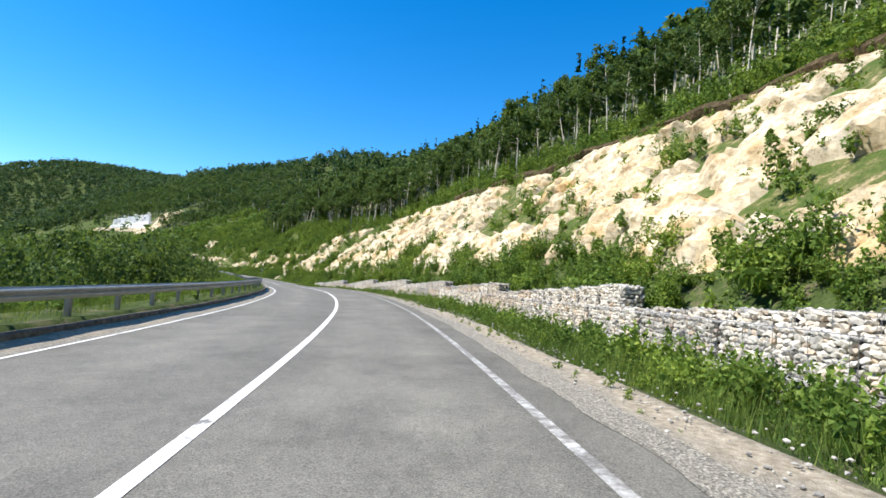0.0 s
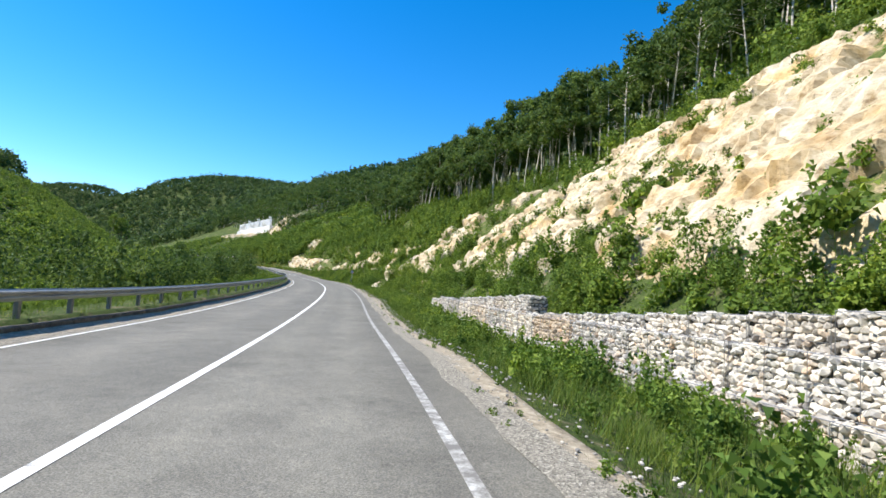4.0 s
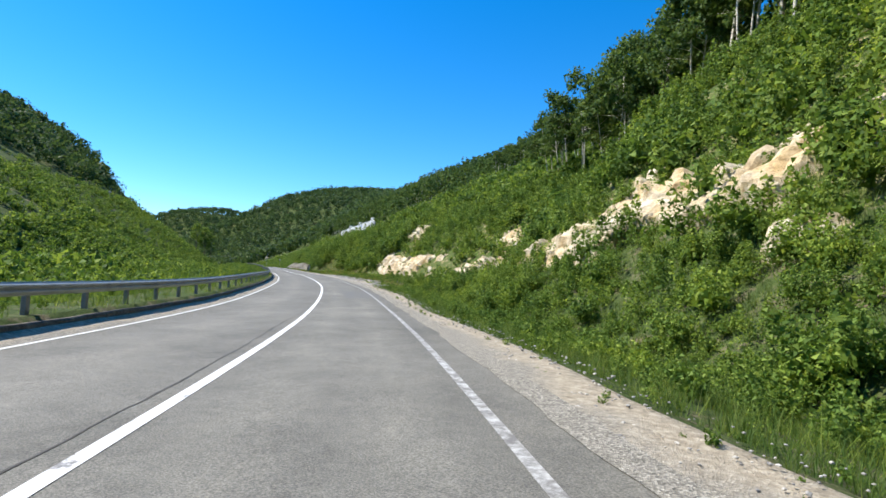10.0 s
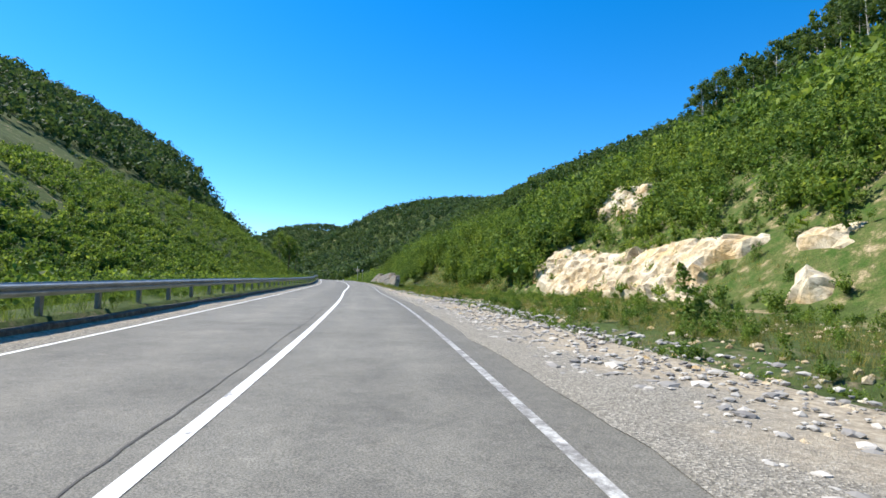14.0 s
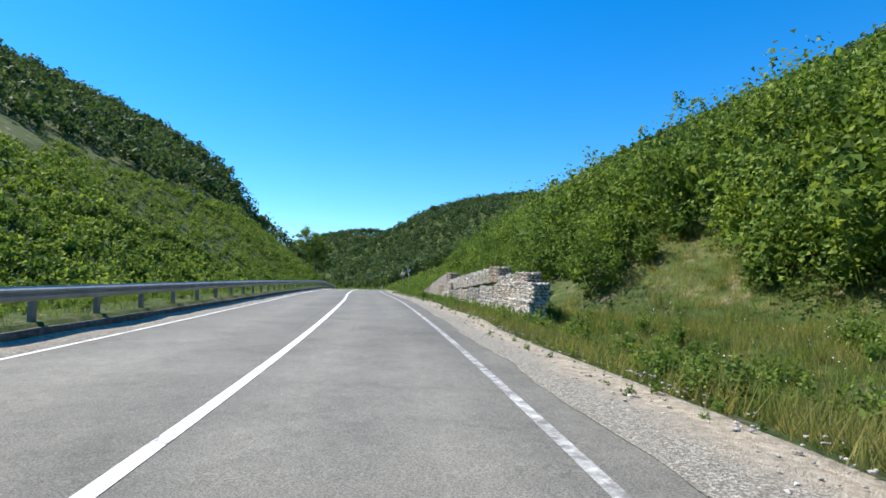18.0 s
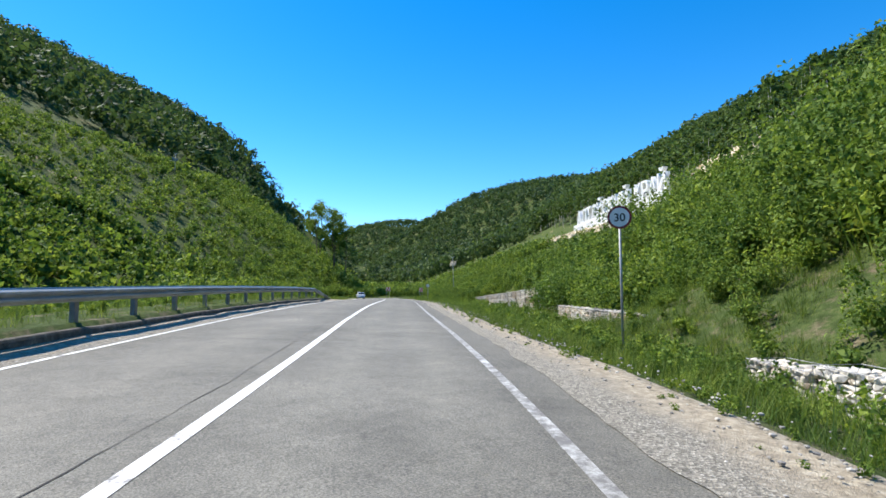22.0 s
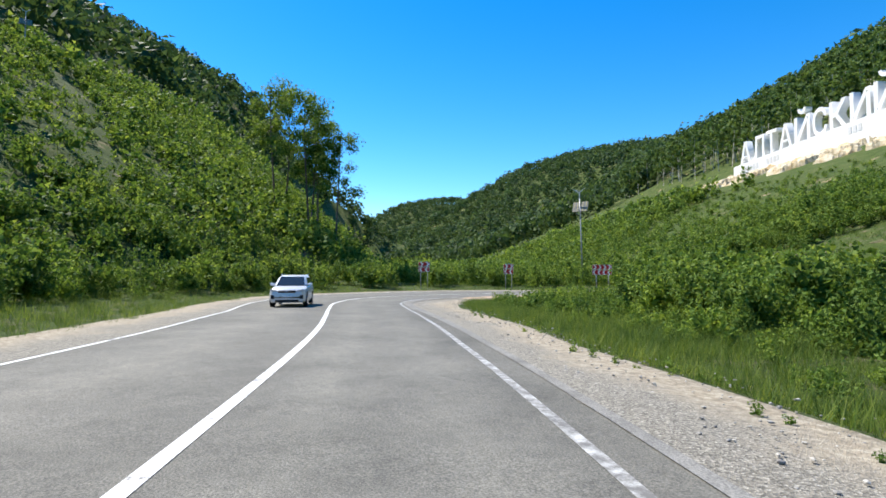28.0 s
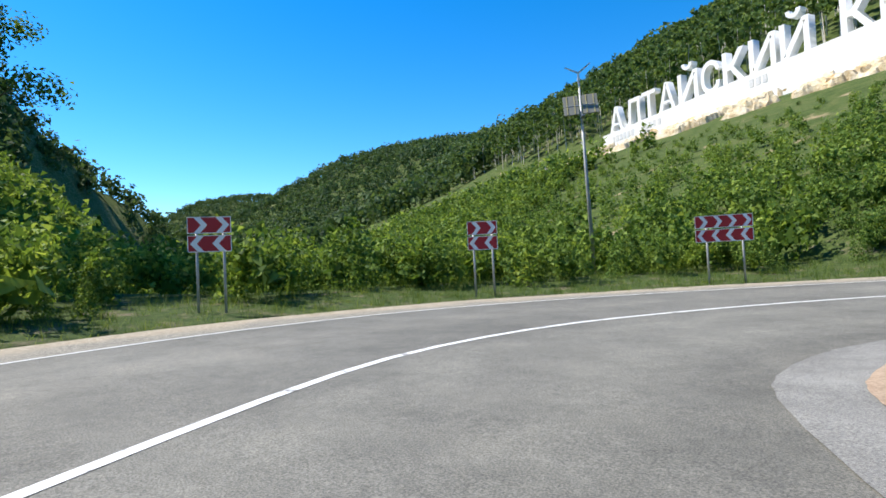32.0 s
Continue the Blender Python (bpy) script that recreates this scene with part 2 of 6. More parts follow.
_soil = _k.ramp(_k.noise(0.8, 9, 0.75), [(0.4, (0.05, 0.095, 0.02)), (0.54, (0.11, 0.125, 0.045)), (0.62, (0.32, 0.26, 0.16)), (0.72, (0.5, 0.42, 0.29))])
_tone = _k.ramp(_k.noise(9.0, 6, 0.75), [(0.3, (0.55, 0.55, 0.5)), (0.5, (0.95, 0.95, 0.9)), (0.7, (1.5, 1.4, 1.2))])
_k.color(_k.mix(1.0, _k.mix(_steep, _g, _soil), _tone, "MULTIPLY"))
GROUND = _k.bump(_k.noise(5.0, 5, 0.7), 0.6, 0.1).m

_k = Mat("verge_soil", 0.95, 0, 0.1)
_g = _k.ramp(_k.noise(3.0, 8, 0.75), [(0.35, (0.035, 0.055, 0.016)), (0.55, (0.07, 0.1, 0.03)), (0.7, (0.12, 0.13, 0.05))])
_e = _k.ramp(_k.noise(6.0, 7, 0.75), [(0.3, (0.09, 0.07, 0.045)), (0.7, (0.27, 0.22, 0.15))])
_k.color(_k.mix(_k.ramp(_k.noise(0.9, 8, 0.75), [(0.52, (0, 0, 0)), (0.66, (1, 1, 1))]), _g, _e))
VERGE = _k.bump(_k.noise(9.0, 7, 0.75), 0.8, 0.08).m

_k = Mat("cream_rock", 0.9, 0, 0.15)
_c = _k.ramp(_k.noise(0.4, 9, 0.68), [(0.3, (0.4, 0.3, 0.18)), (0.44, (0.6, 0.51, 0.36)), (0.6, (0.76, 0.69, 0.56))])
_c = _k.mix(0.8, _c, _k.ramp(_k.noise(1.7, 10, 0.78, stretch=(1, 1, 1.8)), [(0.36, (0.36, 0.29, 0.22)), (0.46, (0.85, 0.8, 0.72)), (0.6, (1.08, 1.05, 1.0))]), "MULTIPLY")
_seam = _k.t.nodes.new("ShaderNodeTexNoise")
_seam.noise_type = "RIDGED_MULTIFRACTAL"
_seam.inputs["Scale"].default_value, _seam.inputs["Detail"].default_value = 0.7, 5.0
_map = _k.t.nodes.new("ShaderNodeMapping")
_map.inputs["Scale"].default_value, _map.inputs["Rotation"].default_value = (1, 1, 2.6), (0.35, 0.2, 0)
_k.link(_k.co.outputs["Position"], _map.inputs[0])
_k.link(_map.outputs[0], _seam.inputs["Vector"])
_dirt = _k.ramp(_k.noise(0.9, 8, 0.72), [(0.56, (1, 1, 1)), (0.68, (0.5, 0.4, 0.26))])
_c = _k.mix(0.8, _c, _dirt, "MULTIPLY")
_iron = _k.ramp(_k.noise(0.22, 5, 0.65), [(0.5, (1, 1, 1)), (0.66, (0.98, 0.82, 0.58))])
_k.color(_k.mix(1.0, _c, _iron, "MULTIPLY"))
ROCK = _k.bump(_k.mix(0.45, _k.noise(2.2, 10, 0.78), _seam.outputs["Fac"]), 0.9, 0.22).m
_k = Mat("quarry_stone", 0.9, 0, 0.15)
_c = _k.ramp(_k.object_random(), [(0.0, (0.44, 0.43, 0.41)), (0.3, (0.6, 0.585, 0.55)), (0.55, (0.57, 0.52, 0.45)), (0.8, (0.72, 0.7, 0.65)), (1.0, (0.5, 0.41, 0.31))])
_c = _k.mix(0.85, _c, _k.ramp(_k.island(), [(0.0, (0.5, 0.5, 0.52)), (0.35, (0.88, 0.87, 0.85)), (0.65, (1.05, 1.03, 1.0)), (0.8, (0.9, 0.68, 0.5)), (0.88, (1.0, 0.97, 0.92)), (1.0, (1.2, 1.18, 1.15))]), "MULTIPLY")
_k.color(_k.mix(0.5, _c, _k.ramp(_k.noise(9, 6, 0.7), [(0.3, (0.6, 0.58, 0.55)), (0.7, (1.15, 1.13, 1.1))]), "MULTIPLY"))
STONE = _k.bump(_k.noise(14, 6, 0.7), 0.6, 0.02).m
# dark grey that paints the shade in the gaps between basket stones
GAP_SHADE = plain("stone_gap_shade", (0.15, 0.145, 0.13), 0.95, 0, 0.4, 9)
WIRE = plain("galvanised_wire", (0.3, 0.3, 0.3), 0.5, 0.7)
ZINC = plain("galvanised_steel", (0.36, 0.365, 0.36), 0.5, 0.3, 0.2, 2.0)
POSTGREY = plain("grey_post_steel", (0.2, 0.21, 0.22), 0.6, 0.3, 0.2, 4)
WHITE = plain("white_paint", (0.8, 0.8, 0.79), 0.5, 0, 0.05, 1.2)
WHITE_SIGN = plain("white_sign_sheet", (0.78, 0.78, 0.78), 0.4, 0, 0.04, 2)
RED_SIGN = plain("red_sign_sheet", (0.38, 0.025, 0.03), 0.4, 0, 0.1, 2)
DARKRED_SIGN = plain("faded_dark_red_sheet", (0.2, 0.03, 0.035), 0.45, 0, 0.15, 3)
BLACK_SIGN = plain("black_sign_sheet", (0.015, 0.015, 0.018), 0.5)
BLUE_SIGN = plain("blue_sign_sheet", (0.03, 0.12, 0.4), 0.45)
_k = Mat("dark_topsoil", 0.95, 0, 0.1)
_k.color(_k.ramp(_k.noise(2.5, 8, 0.75), [(0.35, (0.03, 0.03, 0.012)), (0.5, (0.075, 0.055, 0.03)), (0.66, (0.16, 0.12, 0.07))]))
SOIL = _k.bump(_k.noise(5, 8, 0.75), 0.8, 0.1).m
_k = Mat("loose_pebbles", 0.9, 0, 0.15)
PEBBLE = _k.color(_k.ramp(_k.island(), [(0.0, (0.2, 0.19, 0.18)), (0.5, (0.38, 0.36, 0.325)), (0.85, (0.48, 0.445, 0.39)), (1.0, (0.6, 0.56, 0.5))])).m
PETAL = plain("white_petals", (0.75, 0.75, 0.72), 0.6)
LUPIN = plain("violet_blue_petals", (0.15, 0.14, 0.3), 0.6)

# ---------------------------------------------------------------- plan: the road's line and the lie of the land
def hash2(ix, iy, seed):
    h = (ix.astype(np.int64) * 374761393 + iy.astype(np.int64) * 668265263 + seed * 1442695041) & 0xFFFFFFFF
    h = ((h ^ (h >> 13)) * 1274126177) & 0xFFFFFFFF
    return ((h ^ (h >> 16)) & 0xFFFF) / 65535.0


def vnoise(x, y, seed=0):
    ix, iy = np.floor(x), np.floor(y)
    fx, fy = x - ix, y - iy
    fx, fy = fx * fx * (3 - 2 * fx), fy * fy * (3 - 2 * fy)
    a, b = hash2(ix, iy, seed), hash2(ix + 1, iy, seed)
    c, d = hash2(ix, iy + 1, seed), hash2(ix + 1, iy + 1, seed)
    return (a + (b - a) * fx) * (1 - fy) + (c + (d - c) * fx) * fy


def fbm(x, y, seed=0, octaves=4):
    out, amp, tot = 0.0, 1.0, 0.0
    for k in range(octaves):
        out = out + amp * vnoise(x * 2**k, y * 2**k, seed + k)
        tot += amp
        amp *= 0.5
    return out / tot - 0.5


def smooth(a, b, x):
    k = np.clip((x - a) / (b - a), 0, 1)
    return k * k * (3 - 2 * k)


# The centre line: x, y, its height and the road's cross fall in degrees (right side up).
LINE = [
    (-1.12, -53.30, 0.21, 3.5), (-0.82, -20.00, -0.06, 3.5), (-1.82, -0.21, -0.12, 3.5), (-4.41, 20.04, -0.09, 3.1), (-9.23, 39.62, -0.08, 2.9),
    (-15.79, 56.96, -0.23, 2.4), (-22.50, 72.70, -0.56, 1.7), (-30.87, 92.01, -0.54, 1.3), (-39.80, 110.70, -0.43, 0.9), (-49.80, 128.56, -0.27, 0.8),
    (-60.98, 145.39, -0.16, 0.7), (-73.21, 161.55, 0.34, 0.8), (-86.69, 177.11, 0.78, 0.8), (-100.98, 191.92, 1.36, 0.5), (-115.70, 206.20, 1.87, 0.1),
    (-130.10, 220.41, 2.49, 0.0), (-145.11, 233.70, 3.20, 0.0), (-160.05, 246.15, 3.77, -0.3), (-174.42, 259.09, 4.27, -0.7), (-188.83, 271.17, 4.40, -0.9),
    (-203.25, 283.34, 4.26, -0.8), (-217.59, 295.07, 3.96, -0.8), (-231.03, 305.90, 3.72, -0.3),
]
BEND = [
    (-243.5, 314.4, 3.86, -0.3), (-247.6, 316.7, 3.76, -0.3), (-252.8, 319.9, 3.65, -0.3), (-256.5, 323.3, 3.58, -0.3),
    (-258.9, 327.0, 3.5, -0.3), (-260.3, 331.0, 3.43, -0.3), (-260.7, 334.6, 3.4, -0.3), (-259.7, 337.7, 3.4, -0.3), (-258.2, 339.8, 3.4, -0.3), (-255.4, 342.6, 3.4, -0.3), (-249.5, 345.8, 3.45, -0.3),
    (-242.0, 347.2, 3.55, -0.5), (-225.0, 345.0, 4.0, -0.5), (-195.0, 338.0, 5.0, 0.0), (-150.0, 330.0, 7.0, 0.0),
]


def road_line():
    p = np.array(LINE + BEND)
    cum = np.r_[0, np.cumsum(np.hypot(*np.diff(p[:, :2], axis=0).T))]
    tan = np.gradient(p, cum, axis=0)
    s = np.arange(0, cum[-1], 1.0)
    i = np.clip(np.searchsorted(cum, s, side="right") - 1, 0, len(p) - 2)
    h = (cum[i + 1] - cum[i])[:, None]
    k = ((s - cum[i])[:, None]) / h
    q = (2 * k**3 - 3 * k**2 + 1) * p[i] + (k**3 - 2 * k**2 + k) * h * tan[i] + (-2 * k**3 + 3 * k**2) * p[i + 1] + (k**3 - k**2) * h * tan[i + 1]
    return s, q


ROAD_S, ROAD_Q = road_line()
ROAD_T = np.gradient(ROAD_Q[:, :2], axis=0)
ROAD_T /= np.hypot(*ROAD_T.T)[:, None]
S_END = float(ROAD_S[-1])


def road_at(s):
    """Centre point, right-hand direction, height and cross fall at the station s."""
    s = np.asarray(s, float)
    g = lambda a: np.interp(s, ROAD_S, a)  # noqa: E731
    tx, ty = g(ROAD_T[:, 0]), g(ROAD_T[:, 1])
    n = np.hypot(tx, ty)
    return g(ROAD_Q[:, 0]), g(ROAD_Q[:, 1]), g(ROAD_Q[:, 2]), np.tan(np.radians(g(ROAD_Q[:, 3]))), ty / n, -tx / n


def on_road(s, d, up=0.0):
    """The place at station s, d metres right of the centre line, up metres over the road's plane."""
    x, y, z, fall, nx, ny = road_at(s)
    d = np.asarray(d, float)
    return np.stack([x + nx * d, y + ny * d, z + fall * np.clip(d, -9, 9) + up + 0 * d], -1)


def heading(s):
    x, y, z, fall, nx, ny = road_at(s)
    return math.degrees(math.atan2(ny, nx))


def locate(x, y):
    """Station and distance right of the centre line of the places x, y."""
    x, y = np.ravel(x), np.ravel(y)
    s, d = np.empty(len(x)), np.empty(len(x))
    px, py, tx, ty = ROAD_Q[::2, 0], ROAD_Q[::2, 1], ROAD_T[::2, 0], ROAD_T[::2, 1]
    for a in range(0, len(x), 40000):
        b = slice(a, a + 40000)
        i = np.argmin((x[b, None] - px) ** 2 + (y[b, None] - py) ** 2, axis=1)
        ex, ey = x[b] - px[i], y[b] - py[i]
        s[b] = ROAD_S[::2][i] + ex * tx[i] + ey * ty[i]
        side = np.where(ex * ty[i] - ey * tx[i] >= 0, 1.0, -1.0)
        lat = ex * ty[i] - ey * tx[i]
        far = np.hypot(ex, ey)
        d[b] = np.where(np.abs(lat) > 0.7 * far, lat, side * far)
    return s, d


def crown(s):
    """How far the carriageway's centre line lies right of the datum line."""
    return np.interp(s, [50, 68, 110, 180, 209, 238, 297, 353, 381, 421, 446, 461], [0.56, 0.46, 0.56, 0.55, 0.55, 0.4, 0.55, 0.62, 0.46, 0.62, 0.43, 0.0])


def lift(s):
    """How far the carriageway stands over the datum line."""
    return 0.355 * (1 - smooth(446, 461, s))


def lane(s, d, up=0.0):
    """The place at station s, d right of the painted centre line, up over the carriageway."""
    return on_road(s, np.asarray(d, float) + crown(s), up + lift(s))


def half_width(s):
    """Lane widths left and right of the centre line, to the edge lines."""
    left = np.interp(s, [50, 150, 195, 216, 250, 303, 340, 358, 390, 430, 465, 474, 480, 487, 494, 500, 530], [3.55, 3.57, 3.4, 3.2, 3.45, 3.5, 3.2, 3.0, 3.1, 3.4, 3.3, 4.0, 4.9, 5.1, 4.6, 4.2, 3.6])
    return left, np.interp(s, [0, 205, 238, 265, 300, 345, 385, 400, 455, 462, 472, 478, 484, 494, 505, 525], [2.61, 2.58, 2.42, 2.55, 2.63, 2.58, 2.45, 2.5, 2.58, 2.75, 3.1, 3.5, 3.75, 3.75, 3.5, 3.0])


def grass_edge(s):
    """Where the gravel shoulder ends and the grass begins, right of the centre line."""
    return np.interp(s, [50, 65, 90, 145, 188, 207, 232, 246, 256, 278, 296, 312, 333, 353, 390, 436, 455, 466, 473, 479, 486], [4.2, 4.2, 3.85, 3.75, 4.1, 4.1, 4.2, 5.4, 6.2, 6.0, 5.0, 4.4, 4.2, 4.05, 4.1, 4.4, 5.0, 5.3, 6.1, 8.0, 8.4]) + 0.8 * fbm(s / 7, s * 0, 8)


def rail_line(s):
    """Where the guard rail stands, from the datum line."""
    return crown(s) - half_width(s)[0] - np.interp(s, [300, 390, 402, 412], [1.0, 0.85, 0.8, 0.95])


def left_lift(s):
    """How far the left verge stands over the datum line."""
    return 0.64 - 0.3 * smooth(400, 425, s)


def right_profile(s, d):
    """Height of the cut slope over the road's edge."""
    hc = 15.0 - 5.0 * smooth(225, 250, s) - 5.0 * smooth(300, 330, s)
    bench = 9.5 + 9.0 * smooth(222, 245, s) * (1 - 0.42 * smooth(290, 312, s) - 0.58 * smooth(322, 336, s))
    steep = 0.95 - 0.3 * smooth(300, 340, s)
    e = np.maximum(d - bench, 0)
    wc = hc / steep
    cut = np.minimum(e, wc) * steep
    upper = np.maximum(e - wc, 0)
    grade = 0.66 - 0.1 * smooth(150, 230, s) - 0.1 * smooth(300, 380, s)
    up = np.where(upper < 110, upper * grade, 110 * grade + (upper - 110) * 0.15)
    ditch = -0.14 * (1 - smooth(8.6, 10, d)) - 0.3 * smooth(6.4, 7.8, d) * (1 - smooth(8.6, 10, d))
    return ditch + cut + up


def ground_height(x, y):
    shape = np.shape(x)
    x, y = np.ravel(np.asarray(x, float)), np.ravel(np.asarray(y, float))
    s, d = locate(x, y)
    rx, ry, rz, fall, nx, ny = road_at(s)
    plane = rz + fall * np.clip(d, -9, 9)
    # right side: the cut hillside, which near the bend gives way to the slope under the letters
    near_end = smooth(388, 430, s)
    hill = right_profile(s, d)
    n = 0.59 * (x + 258) + 0.81 * (y - 357)
    letters = 3.6 + np.maximum(n, 0) * 0.42 + np.maximum(n - 66, 0) * 0.18
    # the bare scar beyond the letters' upper end is a steeper bank
    su, sv = 0.807 * (x + 281.5) - 0.59 * (y - 445.4), 0.59 * (x + 281.5) + 0.807 * (y - 445.4)
    letters = letters + 8.0 * smooth(-8, 8, sv) * (1 - smooth(20, 70, sv)) * smooth(63, 70, su) * (1 - smooth(92, 104, su))
    letters = np.where(letters > 105, 105 + (letters - 105) * 0.2, letters)
    right = (plane + hill) * (1 - near_end) + np.maximum(letters, plane - 0.3) * near_end
    # the level grass before the long wall, and the bank that it holds
    bench = smooth(382, 392, s) * (1 - smooth(445, 452, s))
    edge = 15.5 - 2.0 * np.clip((s - 410) / 34, 0, 1)
    top = 1.5 - 1.2 * np.clip((s - 410) / 34, 0, 1)
    behind = d - edge
    flat = plane - 0.25 - 0.12 * smooth(6.4, 8, d)
    line = plane + top + 0.55 * np.maximum(behind, 0) - 0.15 * np.maximum(behind - 25, 0)
    held = line + np.maximum(right - line, 0) * smooth(1, 18, behind)
    soft = 1 - smooth(406, 410, s)
    right = right * (1 - bench) + (flat + (held - flat) * smooth(0.2 - 2.5 * soft, 1.0 + 4 * soft, behind)) * bench
    # level gravel and grass inside the bend
    level = smooth(438, 450, s)
    right = right * (1 - level) + np.minimum(right, plane - 0.25 + 0.4 * np.maximum(d - 9.5, 0)) * level
    right = np.where(s > 500, np.where(d > 0, np.maximum(plane - 0.2, np.minimum(letters, plane + 0.5)), right), right)
    # left side: a dip, then the opposite hill with its cliff
    e = -d - 5.2
    floor = plane + left_lift(s) - 3.2 * smooth(0.0, 9.0, e) - 2.5 * smooth(20, 60, e)
    low = smooth(405, 440, s)
    floor = floor * (1 - low) + (plane + lift(s) - 0.05 + 0.4 * smooth(1, 8, e)) * low
    xl = -(x + 288)
    hill_l = 8 + 0.47 * xl - 0.33 * (y - 335)
    hill_l = hill_l - 0.45 * np.maximum(y - 345, 0) * (1 - smooth(60, 112, hill_l))
    hill_l = np.where(hill_l > 165, 165 + (hill_l - 165) * 0.25, hill_l)
    past = (-0.28 * (x + 590) + 0.96 * (y - 452))
    hill_l = np.where(past > 0, np.maximum(hill_l - 2.6 * past, np.minimum(hill_l, 72 - 0.3 * past)), hill_l)
    track = np.abs(hill_l - 46 - 0.03 * (y - 300))
    hill_l = hill_l - 1.6 * (1 - smooth(1.5, 4.5, track))
    left = np.maximum(floor, hill_l)
    left = np.where(s > 462, np.maximum(left, np.where(n > 0, letters * smooth(0, 4, n) + floor * (1 - smooth(0, 4, n)), -60)), left)
    z = np.where(d > 0, right, left)
    # the hills beyond
    a, b = np.array((-660.0, 930.0)), np.array((-200.0, 800.0))
    ab = b - a
    k = np.clip(((x - a[0]) * ab[0] + (y - a[1]) * ab[1]) / (ab @ ab), 0, 1)
    dist = np.hypot(x - a[0] - k * ab[0], y - a[1] - k * ab[1])
    ridge = (166 - 62 * k) * np.exp(-((dist / 230) ** 2)) - 4
    far = 165 * np.exp(-(((x + 1150) / 260) ** 2 + ((y - 1080) / 260) ** 2)) - 4
    z = np.where((s > 440) | (d < 0), np.maximum(z, np.maximum(ridge, far)), z)
    rim = np.hypot(x + 150, y - 300)
    z = np.maximum(z, 140 * smooth(1500, 2600, rim) - 10)
    away = smooth(9, 30, np.abs(d))
    calm = 1 - 0.85 * np.exp(-(((x + 255) / 55) ** 2 + ((y - 410) / 45) ** 2))
    z = z + away * calm * (5.0 * fbm(x / 60, y / 60, 3) + 1.2 * fbm(x / 9, y / 9, 9, 3)) + smooth(150, 500, np.abs(d)) * 26 * fbm(x / 170, y / 170, 21)
    # the bed of the carriageway and its shoulders
    across = d - crown(s)
    wl, g = half_width(s)[0], grass_edge(s)
    bed = plane + lift(s) - 0.1 + np.where(across < 0, 0.13 * smooth(wl + 0.05, wl + 0.6, -across) * (1 - smooth(404, 425, s)), 0.0)
    kerb = 0.64 + 1.6 * smooth(408, 440, s)
    k = np.where(across > 0, smooth(g - 0.1, g + 1.5, across), smooth(wl + kerb, wl + kerb + 0.12, -across))
    z = np.where(np.abs(across) < 9, bed + (z - bed) * k, z)
    return z.reshape(shape)


# ---------------------------------------------------------------- mesh helpers
def mesh_object(name, verts, faces, mat, parent=None, smooth_faces=False, label="", normals=None):
    """One mesh object from arrays of vertices and of faces that all have the same number of corners."""
    me = bpy.data.meshes.new(name)
    verts, faces = np.asarray(verts, np.float32).reshape(-1, 3), np.asarray(faces, np.int32)
    n, k = faces.shape
    me.vertices.add(len(verts))
    me.vertices.foreach_set("co", verts.ravel())
    me.loops.add(n * k)
    me.loops.foreach_set("vertex_index", faces.ravel())
    me.polygons.add(n)
    me.polygons.foreach_set("loop_start", np.arange(0, n * k, k, dtype=np.int32))
    me.polygons.foreach_set("loop_total", np.full(n, k, np.int32))
    me.polygons.foreach_set("use_smooth", np.full(n, smooth_faces))
    me.update(calc_edges=True)
    if normals is not None:
        me.attributes.new("custom_normal", "FLOAT_VECTOR", "POINT").data.foreach_set("vector", np.asarray(normals, np.float32).ravel())
        me.update()
    me.materials.append(mat)
    ob = new(name, me)
    if parent is not None:
        ob.parent = parent
    if label:
        ob["label"] = label
    return ob


def grid_faces(nu, nv):
    i = np.arange(nu * nv).reshape(nu, nv)
    return np.stack([i[:-1, :-1], i[1:, :-1], i[1:, 1:], i[:-1, 1:]], -1).reshape(-1, 4)


def part(name, bm, mat, parent, label="", smooth_faces=False):
    me = bpy.data.meshes.new(name)
    if smooth_faces:
        for f in bm.faces:
            f.smooth = True
    bm.to_mesh(me)
    bm.free()
    me.materials.append(mat)
    ob = new(name, me)
    ob.parent = parent
    if label:
        ob["label"] = label
    return ob


def box(bm, x0, x1, y0, y1, z0, z1, bevel=0.0):
    r = bmesh.ops.create_cube(bm, size=1.0, matrix=Matrix.Translation(((x0 + x1) / 2, (y0 + y1) / 2, (z0 + z1) / 2)) @ Matrix.Diagonal((x1 - x0, y1 - y0, z1 - z0, 1)))
    if bevel:
        es = list({e for v in r["verts"] for e in v.link_edges})
        bmesh.ops.bevel(bm, geom=es, offset=bevel, segments=1, affect="EDGES")
    return bm


def rod(bm, p, q, r0, r1=None, seg=8):
    p, q = Vector(p), Vector(q)
    m = Matrix.Translation((p + q) / 2) @ (q - p).to_track_quat("Z", "Y").to_matrix().to_4x4()
    bmesh.ops.create_cone(bm, cap_ends=True, segments=seg, radius1=r0, radius2=r0 if r1 is None else r1, depth=(q - p).length, matrix=m)
    return bm


def strip(name, s0, s1, d_lo, d_hi, up, mat, step=1.0, cols=1, parent=None):
    """A band that follows the road; d_lo and d_hi are numbers or functions of the station."""
    s = np.arange(s0, s1 + 0.01, step)
    lo = d_lo(s) if callable(d_lo) else np.full(len(s), d_lo)
    hi = d_hi(s) if callable(d_hi) else np.full(len(s), d_hi)
    k = np.linspace(0, 1, cols + 1)
    d = lo[:, None] * (1 - k) + hi[:, None] * k
    v = lane(np.repeat(s[:, None], cols + 1, 1), d, up)
    return mesh_object(name, v, grid_faces(len(s), cols + 1)[:, ::-1], mat, parent, True)


def unit(v):
    return v / np.maximum(np.linalg.norm(v, axis=1), 1e-6)[:, None]


